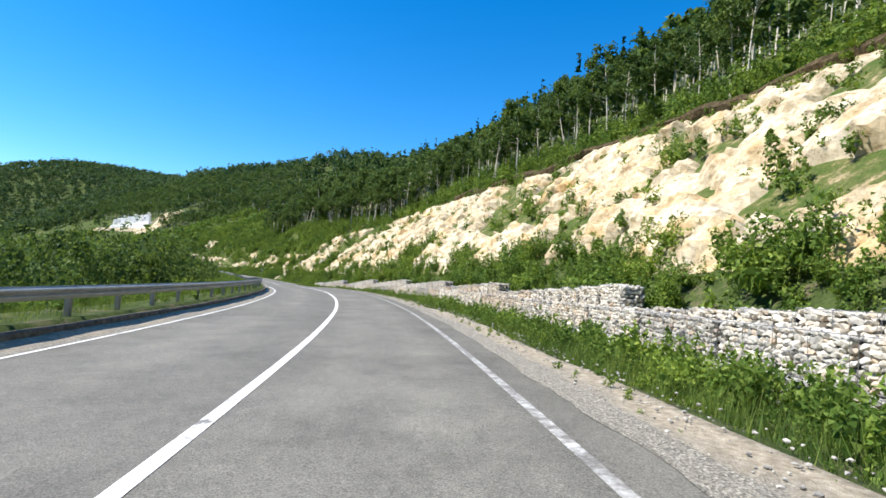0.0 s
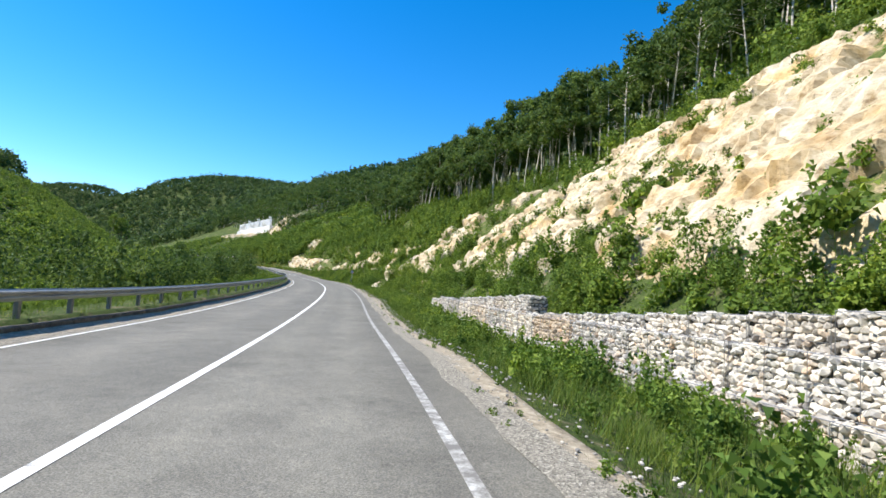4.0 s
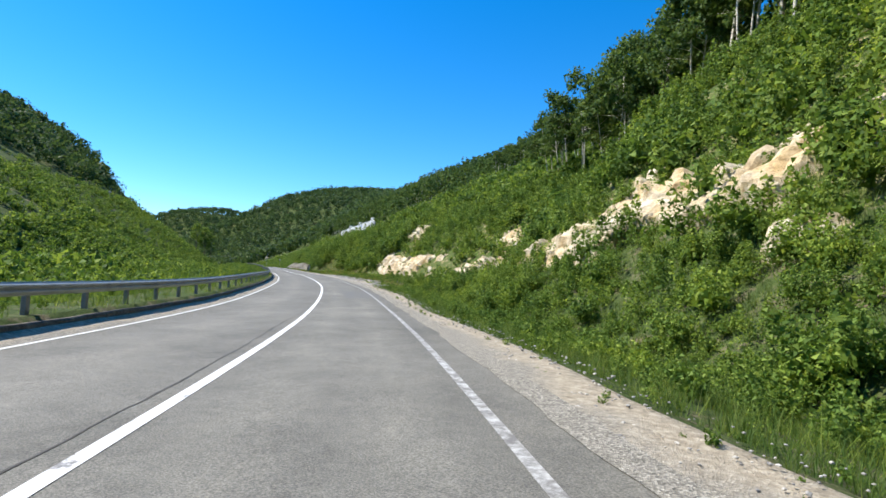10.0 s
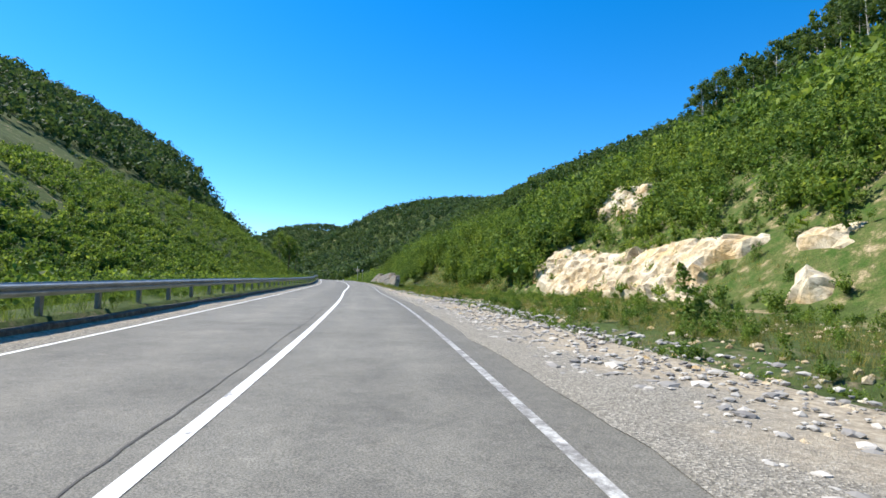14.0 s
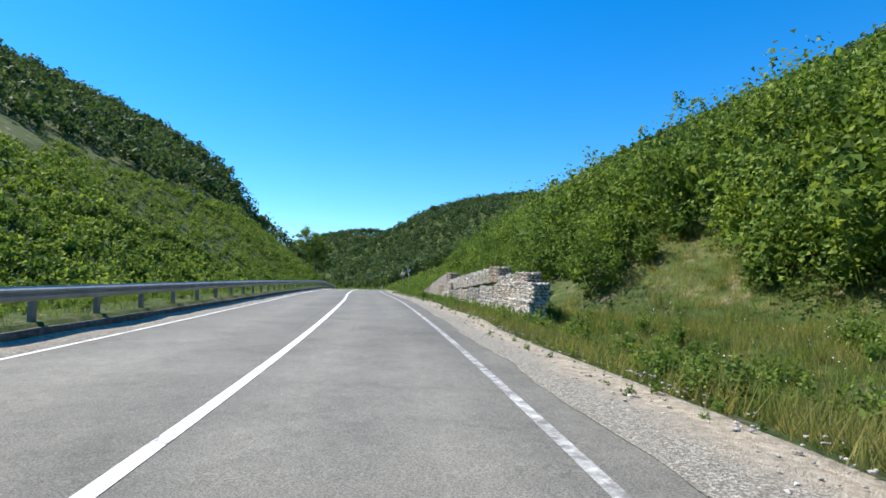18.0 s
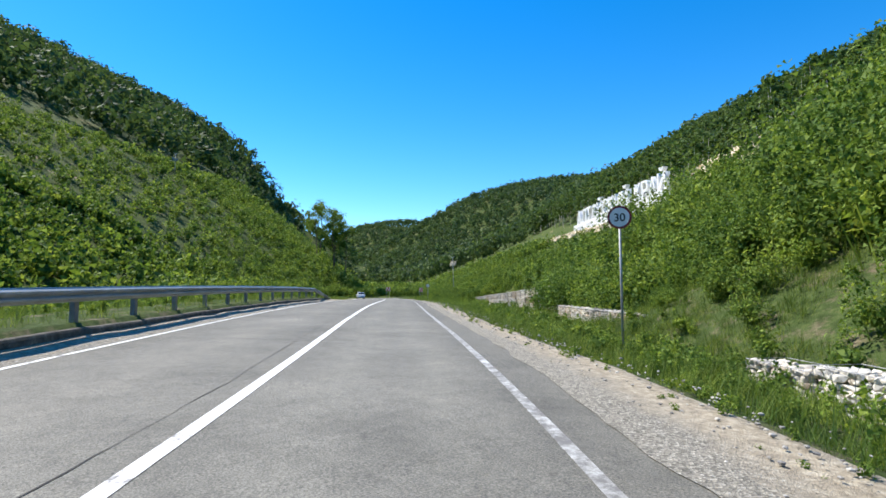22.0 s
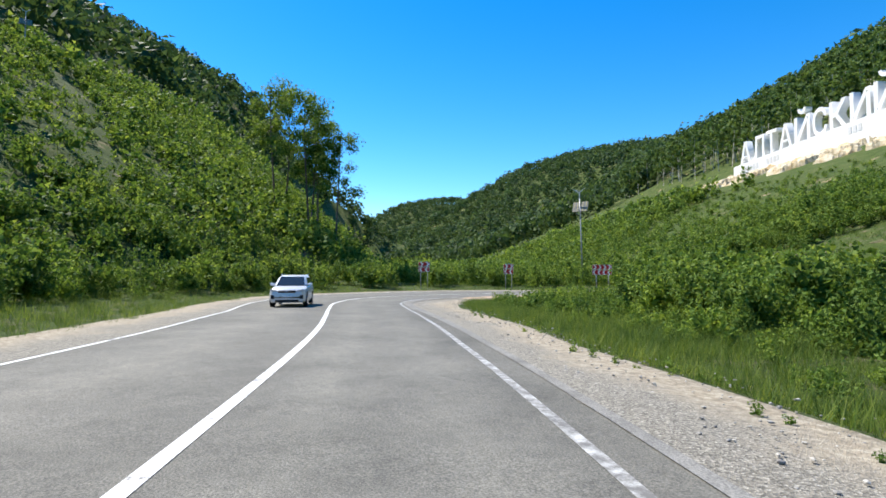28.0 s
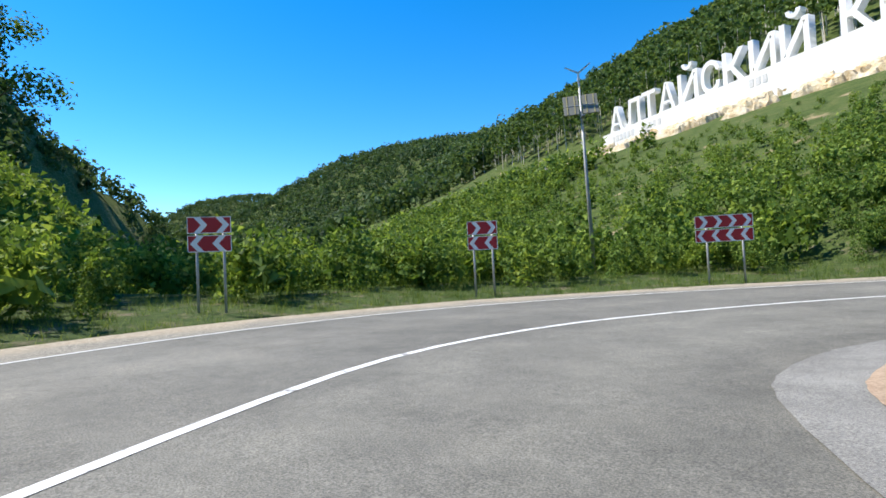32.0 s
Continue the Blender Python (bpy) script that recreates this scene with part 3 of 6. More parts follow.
def scatter(template, places, turns, sizes, tall=None):
    """Copies of a template's vertices, faces and, where it has them, normals at many places."""
    tv, tf = template[:2]
    c, sn = np.cos(turns)[:, None], np.sin(turns)[:, None]
    sx = sizes[:, None]
    sz = sx if tall is None else tall[:, None]
    v = np.stack([(tv[:, 0] * c - tv[:, 1] * sn) * sx, (tv[:, 0] * sn + tv[:, 1] * c) * sx, tv[:, 2] * sz], -1) + places[:, None, :]
    f = tf[None] + (np.arange(len(places)) * len(tv))[:, None, None]
    if len(template) < 3:
        return v.reshape(-1, 3), f.reshape(-1, tf.shape[1])
    tn = template[2]
    n = np.stack([tn[:, 0] * c - tn[:, 1] * sn, tn[:, 0] * sn + tn[:, 1] * c, tn[:, 2] + 0 * c], -1)
    return v.reshape(-1, 3), f.reshape(-1, tf.shape[1]), n.reshape(-1, 3)


def gather(pieces):
    """Joins tuples of vertex, face and normal arrays into one."""
    start = np.r_[0, np.cumsum([len(q[0]) for q in pieces])]
    out = [np.concatenate([q[0] for q in pieces]), np.concatenate([q[1] + k for q, k in zip(pieces, start)])]
    if len(pieces[0]) > 2:
        out.append(np.concatenate([q[2] for q in pieces]))
    return tuple(out)

# ---------------------------------------------------------------- ground and road
def axis(lo, hi, step, far_lo, far_hi):
    mid = list(np.arange(lo, hi, step))
    out, g, a = [], step, lo
    while a > far_lo:
        g *= 1.12
        a -= g
        out.append(a)
    up, g, b = [], step, mid[-1]
    while b < far_hi:
        g *= 1.12
        b += g
        up.append(b)
    return np.array(out[::-1] + mid + up)


def build_ground():
    ax, ay = axis(-330, 70, 2.8, -2900, 2600), axis(-30, 460, 2.8, -2400, 3000)
    gx, gy = np.meshgrid(ax, ay, indexing="ij")
    gz = ground_height(gx, gy)
    s, d = locate(gx, gy)
    # the finer verge strips lie over the sheet beside the road
    wide = 9.0 * smooth(214, 222, s) * (1 - smooth(438, 445, s)) * (d > 0)
    gz = gz - (0.7 * (1 - smooth(11.0 + wide, 13.5 + wide, np.abs(d))) * np.where(d > 0, 1 - smooth(464, 473, s), 1 - smooth(506, 516, s))).reshape(gz.shape)
    ob = mesh_object("ground", np.stack([gx, gy, gz], -1), grid_faces(len(ax), len(ay)), GROUND, smooth_faces=True)
    tagged(ob, "green grassy valley ground with bare earth patches", "ground", kind="structure")


build_ground()


def build_verge(name, s0, s1, inner, outer, txt, mat, step=0.6, cols=17):
    """A fine strip of ground between two lines beside the road; inner and outer are functions of the station."""
    s = np.arange(s0, s1, step)
    k = np.linspace(0, 1, cols) ** 1.3
    d = inner(s)[:, None] + (outer(s) - inner(s))[:, None] * k
    s = np.repeat(s[:, None], cols, 1)
    p = on_road(s, d)
    z = ground_height(p[..., 0], p[..., 1]) + 0.1 * fbm(p[..., 0] / 1.1, p[..., 1] / 1.1, 71, 3) * smooth(0.0, 0.12, k)
    z[:, -1] -= 0.5
    z[:, 0] -= 0.03
    f = grid_faces(*s.shape)
    if d[0, -1] > 0:
        f = f[:, ::-1]
    tagged(mesh_object(name, np.stack([p[..., 0], p[..., 1], z], -1), f, mat, smooth_faces=True), txt, "verge", kind="structure")


build_verge("verge_right", 0, 476, lambda s: crown(s) + grass_edge(s) - 0.25, lambda s: 13.6 + 0 * s, "rough grassy verge beside the gravel shoulder", VERGE, 0.5, 24)
build_verge("bench_right", 212, 464, lambda s: 12.6 + 0 * s, lambda s: 23.0 + 0 * s, "stony grass bench at the foot of the slope", GROUND, 0.8, 15)
build_verge("verge_left", 0, 522, lambda s: crown(s) - half_width(s)[0] - 0.68 - 1.6 * smooth(408, 440, s), lambda s: -13.6 + 0 * s, "rough grassy bank under the guard rail", VERGE, 0.5, 24)
WL, WR = (lambda s: half_width(s)[0]), (lambda s: half_width(s)[1])
road = strip("road", 0, S_END - 1, lambda s: -WL(s) - 0.12, lambda s: WR(s) + 0.58, 0.0, ASPHALT, 1.0, 12)
_att = road.data.attributes.new("across", "FLOAT", "POINT")
_att.data.foreach_set("value", np.tile(np.linspace(0, 1, 13), len(road.data.vertices) // 13).astype(np.float32))
tagged(road, "worn grey asphalt two-lane mountain road", "road", kind="structure")
for nm, a, b, lo, hi, mt, txt in (
    ("centre_line", 0, S_END - 2, -0.062, 0.062, PAINT, "solid white painted centre line"),
    ("edge_line_left", 0, S_END - 2, lambda s: -WL(s) - 0.045, lambda s: -WL(s) + 0.045, PAINT, "solid white painted edge line"),
    ("edge_line_right", 0, 484.6, lambda s: WR(s) - 0.05, lambda s: WR(s) + 0.05, PAINT_WORN, "worn white painted edge line")):
    tagged(strip(nm, a, b, lo, hi, 0.005, mt, 0.5), txt, "road marking", kind="structure")
dust = strip("pavement_edge", 0, 470, lambda s: WR(s) + 0.46 + 0.2 * fbm(s / 6, s * 0, 5) + 0.16 * fbm(s / 0.9, s * 0, 55, 3), lambda s: WR(s) + 0.78 + 0.15 * fbm(s / 4, s * 0, 6), 0.007, GRAVEL, 0.25, 2)
tagged(dust, "dusty broken asphalt edge beside the gravel", "road edge", kind="structure")


def shoulder(name, s0, s1, inner, outer, drop, seed, mat, txt):
    s = np.arange(s0, s1, 0.5)
    k = np.linspace(0, 1, 9)
    lo, hi = inner(s), outer(s)
    d = lo[:, None] + (hi - lo)[:, None] * k
    ss = np.repeat(s[:, None], 9, 1)
    v = lane(ss, d, 0.0)
    if drop < 0:
        drop = (drop * (1 - smooth(404, 425, s)))[:, None]
    v[..., 2] += -0.015 - drop * k**1.3 + 0.07 * fbm(ss * 0.8, d * 0.8, seed) * np.minimum(k * 3, 1) * np.minimum((1 - k) * 4, 1) - 0.15 * (k > 0.99)
    ob = mesh_object(name, v, grid_faces(len(s), 9)[:, ::-1], mat, smooth_faces=True)
    ob.data.attributes.new("across", "FLOAT", "POINT").data.foreach_set("value", np.tile(k, len(s)).astype(np.float32))
    tagged(ob, txt, "road shoulder", kind="structure")


shoulder("shoulder_right", 0, 498, lambda s: WR(s) + 0.45, lambda s: grass_edge(s) + 0.15, 0.06, 31, GRAVEL, "pale gravel road shoulder with loose stones")
shoulder("shoulder_left", 0, S_END - 2, lambda s: -WL(s) - 0.06, lambda s: -WL(s) - 0.74 - 1.7 * smooth(408, 440, s), -0.15, 41, GRAVEL, "narrow gravel verge under the guard rail")


def build_kerb():
    """The low dark step of old asphalt under the guard rail."""
    s = np.arange(20, 408, 0.35)
    off = -WL(s) - 0.63 + 0.07 * fbm(s / 1.5, s * 0, 95)
    rise = 0.205 + 0.035 * fbm(s / 0.8, s * 0, 96) + 0.03 * fbm(s / 4, s * 0, 97)
    rows = [lane(s, off + o, 0.0) + np.stack([0 * s, 0 * s, h], -1) for o, h in ((0.0, 0.06 + 0 * s), (-0.008, rise * 0.85), (-0.03, rise), (-0.12, rise + 0.01), (-0.22, rise - 0.15))]
    tagged(mesh_object("kerb", np.stack(rows, 1), grid_faces(len(s), 5), KERB), "low dark broken asphalt step under the guard rail", "kerb", kind="structure")


build_kerb()


# the inside of the bend: a rough grey apron, and bare pinkish clay behind it
apron = strip("apron", 444, 524, lambda s: WR(s) + 0.4 - 0.3 * smooth(450, 474, s), lambda s: WR(s) + 0.52 + 0.24 * smooth(470, 482.5, s), 0.009, APRON, 0.5, 3)
tagged(apron, "pale rough asphalt apron inside the bend", "apron", kind="structure")


def build_clay():
    s = np.arange(482, 524, 0.4)
    k = np.linspace(0, 1, 14)
    lo = WR(s) + 0.7
    hi = lo + 0.25 + 3.0 * smooth(481.8, 484.2, s) + 0.8 * fbm(s / 3, s * 0, 91)
    d = lo[:, None] + (hi - lo)[:, None] * k
    ss = np.repeat(s[:, None], 14, 1)
    v = lane(ss, d, 0.02)
    v[..., 2] += (0.06 + 0.16 * fbm(v[..., 0] / 1.3, v[..., 1] / 1.3, 92)) * np.minimum(np.minimum(k * 5, (1 - k) * 4), 1) - 0.14 * smooth(0.75, 0.95, k) - 0.5 * (k > 0.99) - 0.16 * (1 - smooth(482, 484.5, ss))
    tagged(mesh_object("clay_patch", v, grid_faces(len(s), 14)[:, ::-1], CLAY, smooth_faces=True), "bare pinkish clay inside the bend", "ground", kind="structure")


build_clay()


def build_track():
    """The bare track that climbs across the opposite hill."""
    y = np.arange(150.0, 438.0, 2.0)
    x = -288 - (38 + 0.03 * (y - 300) + 0.33 * (y - 335)) / 0.47
    k = np.linspace(-2.2, 2.2, 5)
    gx, gy = x[:, None] + k * 0.82, y[:, None] + k * 0.57
    v = np.stack([gx, gy, ground_height(gx, gy) + 0.5 - 0.12 * np.abs(k)], -1)
    tagged(mesh_object("hill_track", v, grid_faces(len(y), 5), TRACK, smooth_faces=True), "bare earth track across the opposite hillside", "track", kind="structure")


build_track()


# cracks and a patch in the carriageway
def crack(name, s0, s1, d0, width, seed):
    s = np.arange(s0, s1, 0.12)
    mid = d0 + 0.16 * fbm(s / 2.5, s * 0, seed) + 0.05 * fbm(s / 0.4, s * 0, seed + 1)
    w = width * (0.4 + 1.2 * vnoise(s / 0.7, s * 0, seed + 2))
    d = np.stack([mid - w, mid + w], 1)
    v = lane(np.repeat(s[:, None], 2, 1), d, 0.0045)
    tagged(mesh_object(name, v, grid_faces(len(s), 2)[:, ::-1], CRACK), "dark longitudinal crack in the asphalt", "crack", kind="structure")


crack("crack_1", 255, 312, -0.28, 0.008, 1)
crack("crack_2", 322, 440, -0.33, 0.005, 4)
crack("crack_3", 326, 356, 2.95, 0.01, 7)
crack("crack_4", 386, 402, 3.0, 0.01, 14)
crack("crack_5", 196, 212, -0.24, 0.008, 17)
patch = strip("asphalt_patch", 219.2, 226.0, 1.12, 2.75, 0.003, PATCH, 0.5, 2)
tagged(patch, "dark rectangular asphalt repair patch", "repair patch", kind="structure")

# ---------------------------------------------------------------- guard rail
def build_rail():
    root = new("guard_rail")
    root.location = tuple(on_road(200.0, float(rail_line(200.0))))
    tagged(root, "galvanised steel W-beam guard rail on grey posts", "guard rail")
    prof = [(0.0, 0.0), (0.015, 0.026), (0.056, 0.056), (0.056, 0.086), (0.0, 0.116), (0.0, 0.131), (0.056, 0.161), (0.056, 0.191), (0.015, 0.221), (0.0, 0.247)]
    s0 = 30.0
    while s0 < RAIL_END:
        s1 = min(s0 + 3.1, RAIL_END)
        s = np.linspace(s0, s1, 5)
        rows = []
        for q in s:
            h0 = 0.99 - 0.72 * float(np.clip((q - RAIL_KINK) / (RAIL_END - RAIL_KINK), 0, 1))
            d0 = float(rail_line(q))
            ring = [on_road(q, d0 + o, h0 + h) for o, h in prof] + [on_road(q, d0 + o - 0.009, h0 + h) for o, h in prof[::-1]]
            rows.append(ring)
        v = np.array(rows) - np.array(root.location)
        n = len(prof) * 2
        v = np.concatenate([v, v[:, :1]], 1)
        mesh_object("rail_beam", v, grid_faces(len(s), n + 1), ZINC, root)
        s0 = s1
    bm = bmesh.new()
    box(bm, -0.045, 0.045, -0.06, 0.06, -0.3, 0.56, 0.006)
    post = part("rail_post", bm, POSTGREY, root)
    bm = bmesh.new()
    box(bm, 0.045, 0.1, -0.03, 0.03, 0.38, 0.54, 0.005)
    block = part("spacer", bm, ZINC, post)
    first = True
    for s in np.arange(31.0, RAIL_KINK + 3, 2.07):
        drop = 0.5 * max(0.0, float(s) - RAIL_KINK) / (RAIL_END - RAIL_KINK)
        m = Matrix.Translation(Vector(on_road(s, float(rail_line(s)) - 0.105, 0.64 - drop)) - root.location) @ pose(0, 0, 0, 0, 0, heading(s))
        if first:
            post.matrix_basis = m
            first = False
            continue
        p2 = post.copy()
        scene.collection.objects.link(p2)
        p2.matrix_basis = m
        b2 = block.copy()
        scene.collection.objects.link(b2)
        b2.parent = p2


RAIL_KINK, RAIL_END = 402.0, 412.0
build_rail()

# ---------------------------------------------------------------- gabion walls
def ico():
    bm = bmesh.new()
    bmesh.ops.create_icosphere(bm, subdivisions=1, radius=1.0)
    v = np.array([p.co[:] for p in bm.verts])
    f = np.array([[p.index for p in t.verts] for t in bm.faces])
    bm.free()
    return v, f


ICO = ico()


def stone_shape(rng):
    """A broken field stone: a ball cut flat by several planes."""
    v, f = ICO
    nrm = unit(rng.normal(0, 1, (7, 3)))
    reach = np.min(rng.uniform(0.6, 0.95, 7) / np.maximum(v @ nrm.T, 0.05), axis=1)
    return v * np.minimum(reach, 1.15)[:, None] * rng.uniform(0.92, 1.1, (len(v), 1)), f


def basket(rng, loose, ends, long=2.0):
    """A wire basket of rubble, one metre deep and one high, its front at y = 0."""
    root = new("gabion_basket")
    tagged(root, "wire gabion basket filled with pale broken quarry stone", "gabion", "gabion retaining walls")
    # solid inner box, coloured dark to stand in for shade between the stones
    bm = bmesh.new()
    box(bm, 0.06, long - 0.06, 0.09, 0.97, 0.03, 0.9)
    part("gap_shade_core", bm, GAP_SHADE, root)
    pairs = []
    for face in ("front", "top", "end_a", "end_b")[: 4 if ends else 2]:
        across, rows = (int(5.5 * long), 8) if face == "front" else (int(4.5 * long), 3) if face == "top" else (4, 6)
        for r in range(rows):
            for c in range(across):
                a = (c + 0.5 + 0.3 * (r % 2) - 0.15 + rng.uniform(-0.18, 0.18)) / across
                b = (r + 0.5 + rng.uniform(-0.14, 0.14)) / rows
                sx, sz = rng.uniform(0.085, 0.19), rng.uniform(0.06, 0.115)
                v, f = stone_shape(rng)
                k = rng.uniform(-0.6, 0.6)
                x, z = v[:, 0] * sx, v[:, 2] * sz
                x, z = x * math.cos(k) - z * math.sin(k), x * math.sin(k) + z * math.cos(k)
                y = v[:, 1] * rng.uniform(0.09, 0.14)
                if face == "front":
                    w = np.stack([x + long * a, y + 0.09 + rng.uniform(-0.03, 0.03), z + b], -1)
                elif face == "top":
                    w = np.stack([x + long * a, z * 1.3 + 0.08 + b * 0.9, y * 0.8 + 0.9], -1)
                else:
                    w = np.stack([(y + 0.09) if face == "end_a" else (long - 0.09 + y), x + 0.08 + a * 0.86, z + b], -1)
                pairs.append((w, f))
    if loose:
        for w, f in pairs:
            c = w.mean(0)
            ob = mesh_object("stone", w - c, f, STONE, root)
            ob.location = c
    else:
        v, f = gather(pairs)
        tagged(mesh_object("stone_fill", v, f, STONE, root), kind="stuff")
    bm = bmesh.new()
    for x in np.arange(0.0, long + 0.1, 1.0):
        rod(bm, (x, -0.035, 0), (x, -0.035, 1), 0.009, seg=4)
        rod(bm, (x, -0.035, 1), (x, 1, 1), 0.007, seg=4)
    for z in (0.0, 0.5, 1.0):
        rod(bm, (0, -0.035, z), (long, -0.035, z), 0.009 if z != 0.5 else 0.005, seg=4)
    rod(bm, (0, 1, 1), (long, 1, 1), 0.008, seg=4)
    part("wire_mesh", bm, WIRE, root)
    return root


def build_gabions():
    rng = np.random.default_rng(5)
    loose = [basket(rng, True, False) for _ in range(2)]
    joined = [basket(rng, False, False) for _ in range(5)]
    ended = [basket(rng, False, True) for _ in range(2)]
    longer = [basket(rng, False, True, 4.0) for _ in range(4)]
    used = set()

    def put(s, d, z, near=False, end=False, course=False):
        pool = longer if course else ended if end else loose if near else joined
        src = pool[int(rng.integers(len(pool)))]
        p = on_road(s, d)
        _, _, rz, fall, _, _ = road_at(s)
        a, b = on_road(s - 1, d), on_road(s + 1, d)
        slope = math.degrees(math.atan2(a[2] - b[2], 2.0))
        m = pose(p[0], p[1], p[2] + z, 0, -slope, heading(s) - 90) @ pose(-M, 0, 0) @ Matrix.Scale(M, 4)
        if src.name not in used:
            used.add(src.name)
            src.matrix_basis = m
        else:
            copy_thing(src, m @ Matrix.Scale(SCALE, 4))

    # along the first cut: two tiers, and over them level blocks that start anew every few metres
    starts = [46.0, 57.0, 68.0, 79.4, 90.0, 101.0, 113.0, 128.0, 141.0]
    step = 2.03 * M
    for s in np.arange(47.0, 156.0, step):
        if s < 141:
            s0 = max(q for q in starts if q <= s)
            put(s, 8.75, (0.75 if s > 68 else 0.55) - 0.045 * (s - s0), near=(60 < s < 74) or (95 < s < 110), end=s - s0 < step)
    for s in np.arange(47.0, 156.0, 2 * step):
        end = 1.1 * smooth(144, 156, s)
        put(s, 8.0, -0.66 - end, course=True)
        if s < 150:
            put(s, 8.4, 0.06 - end, course=True)
    # the tall wall before the straight
    for s in np.arange(333.0, 377.0, step):
        s0, top = (332, 1.76) if s < 336.8 else (336.8, 2.1) if s < 350.4 else (350.4, 2.05)
        slope = 0.05 if s < 350.4 else 0.078
        put(s, 8.1, top - slope * (s - s0) - 0.75, near=338 < s < 360, end=s - s0 < step)
    for s in np.arange(333.0, 377.0, 2 * step):
        top = 1.9 - 0.04 * (s - 336) if s < 350 else 2.05 - 0.078 * (s - 350.4)
        put(s, 7.9, top - 1.48, course=True)
        put(s, 7.75, top - 2.2, course=True)
        put(s, 7.6, top - 2.9, course=True)
    # its low tail
    for s in np.arange(387.0, 399.0, 2 * step):
        k = (s - 378) / 21
        put(s, 9.5 + 1.6 * k, -0.3 - 0.12 * k, course=True)
        put(s, 9.3 + 1.6 * k, -1.0 - 0.12 * k, course=True)
    # the long wall farther back
    for s in np.arange(410.6, 444.0, step):
        k = (s - 410) / 34
        put(s, 15.0 - 2.0 * k, 0.97 - 1.1 * k, end=s < 412)
    for s in np.arange(411.4, 444.0, 2 * step):
        k = (s - 410) / 34
        put(s, 14.8 - 2.0 * k, 0.25 - 1.1 * k, course=True)
        put(s, 14.6 - 2.0 * k, -0.45 - 1.1 * k, course=True)

build_gabions()

# ---------------------------------------------------------------- rock cuts
def rock_mask(s, d):
    """Where bare rock shows on the cut slope, from 0 to 1."""
    top = 24.5 - 7.0 * smooth(184, 194, s)
    zone = smooth(10.8, 12.6, d) * (1 - smooth(top - 1.5, top + 1.5, d)) * smooth(55, 62, s) * (1 - smooth(234, 240, s))
    reach = 26.5 - 3.5 * smooth(256, 268, s)
    zone2 = smooth(17.4, 18.4, d) * (1 - smooth(reach - 2, reach, d)) * smooth(238, 246, s) * (1 - smooth(298, 310, s))
    zone2 = np.maximum(zone2, smooth(24, 25, d) * (1 - smooth(27.5, 29, d)) * smooth(294, 297, s) * (1 - smooth(303, 307, s)))
    zone = np.maximum(zone, zone2)
    band = 0.9 * fbm(s / 15, d / 9, 77, 3) + 0.85 * fbm(s / 3.6, d / 2.4, 78, 3)
    thin = 0.05 * smooth(180, 190, s) * (1 - smooth(208, 216, s)) + 0.05 - 0.1 * (1 - smooth(174, 184, s)) - 0.025 * (1 - smooth(95, 115, s)) - 0.02 * smooth(236, 246, s)
    return zone * smooth(thin - 0.06, thin + 0.05, band + 0.06)


def facets(x, y, seed):
    """Broken blocks: each scattered cell is a plane of its own, tilted and set forward by its own amount."""
    ix, iy = np.floor(x), np.floor(y)
    best = np.full(x.shape, 9.0)
    out = np.zeros(x.shape)
    for dx in (-1, 0, 1):
        for dy in (-1, 0, 1):
            cx, cy = ix + dx, iy + dy
            px, py = cx + hash2(cx, cy, seed), cy + hash2(cx, cy, seed + 7)
            d = np.maximum(np.abs(px - x), np.abs(py - y)) + 0.35 * np.hypot(px - x, py - y)
            h = hash2(cx, cy, seed + 13) + (hash2(cx, cy, seed + 17) - 0.5) * 1.1 * (x - px) + (hash2(cx, cy, seed + 19) - 0.35) * 1.2 * (y - py)
            near = d < best
            out = np.where(near, h, out)
            best = np.minimum(best, d)
    return out


def rock_relief(s, d):
    w = 0.5 * fbm(s / 3, d / 3, 61)
    lean = s + 0.5 * d
    return 0.5 * facets(lean / 2.3 + w, d / 1.3 + w, 51) + 0.42 * facets(lean / 0.95 + w, d / 0.6 - w, 52) + 0.24 * facets(s / 0.5 + w, d / 0.36, 53) + 0.35 * fbm(s / 0.9, d / 0.5, 63, 3) + 0.15


def build_rocks():
    for s0, s1, d0, d1 in ((55, 76, 10, 27), (74, 97, 10, 27), (95, 118, 10, 27), (116, 139, 10, 27), (137, 160, 10, 27), (158, 182, 10, 27), (180, 206, 10, 27), (204, 230, 10, 27), (228, 252, 10, 29), (250, 276, 16, 29), (274, 314, 16, 29)):
        s, d = np.meshgrid(np.arange(s0, s1, 0.24), np.arange(d0, d1, 0.22), indexing="ij")
        m = rock_mask(s, d) * smooth(s0, s0 + 2, s) * (1 - smooth(s1 - 2, s1, s))
        p = on_road(s, d)
        x, y, z, fall, nx, ny = road_at(s)
        gz = ground_height(p[..., 0], p[..., 1])
        off = m * (0.85 * rock_relief(s, d) - 0.05) - (1 - m) * 0.6
        v = np.stack([p[..., 0] - nx * off * 0.62, p[..., 1] - ny * off * 0.62, gz + off * 0.78], -1)
        f = grid_faces(*s.shape)
        keep = (m.ravel()[f].max(1) > 0.03)
        if keep.sum() < 30:
            continue
        ob = mesh_object("rock_face", v, f[keep][:, ::-1], ROCK)
        tagged(ob, "pale cream fractured rock face on the cut slope", "rock face", "rock cuts above the road")


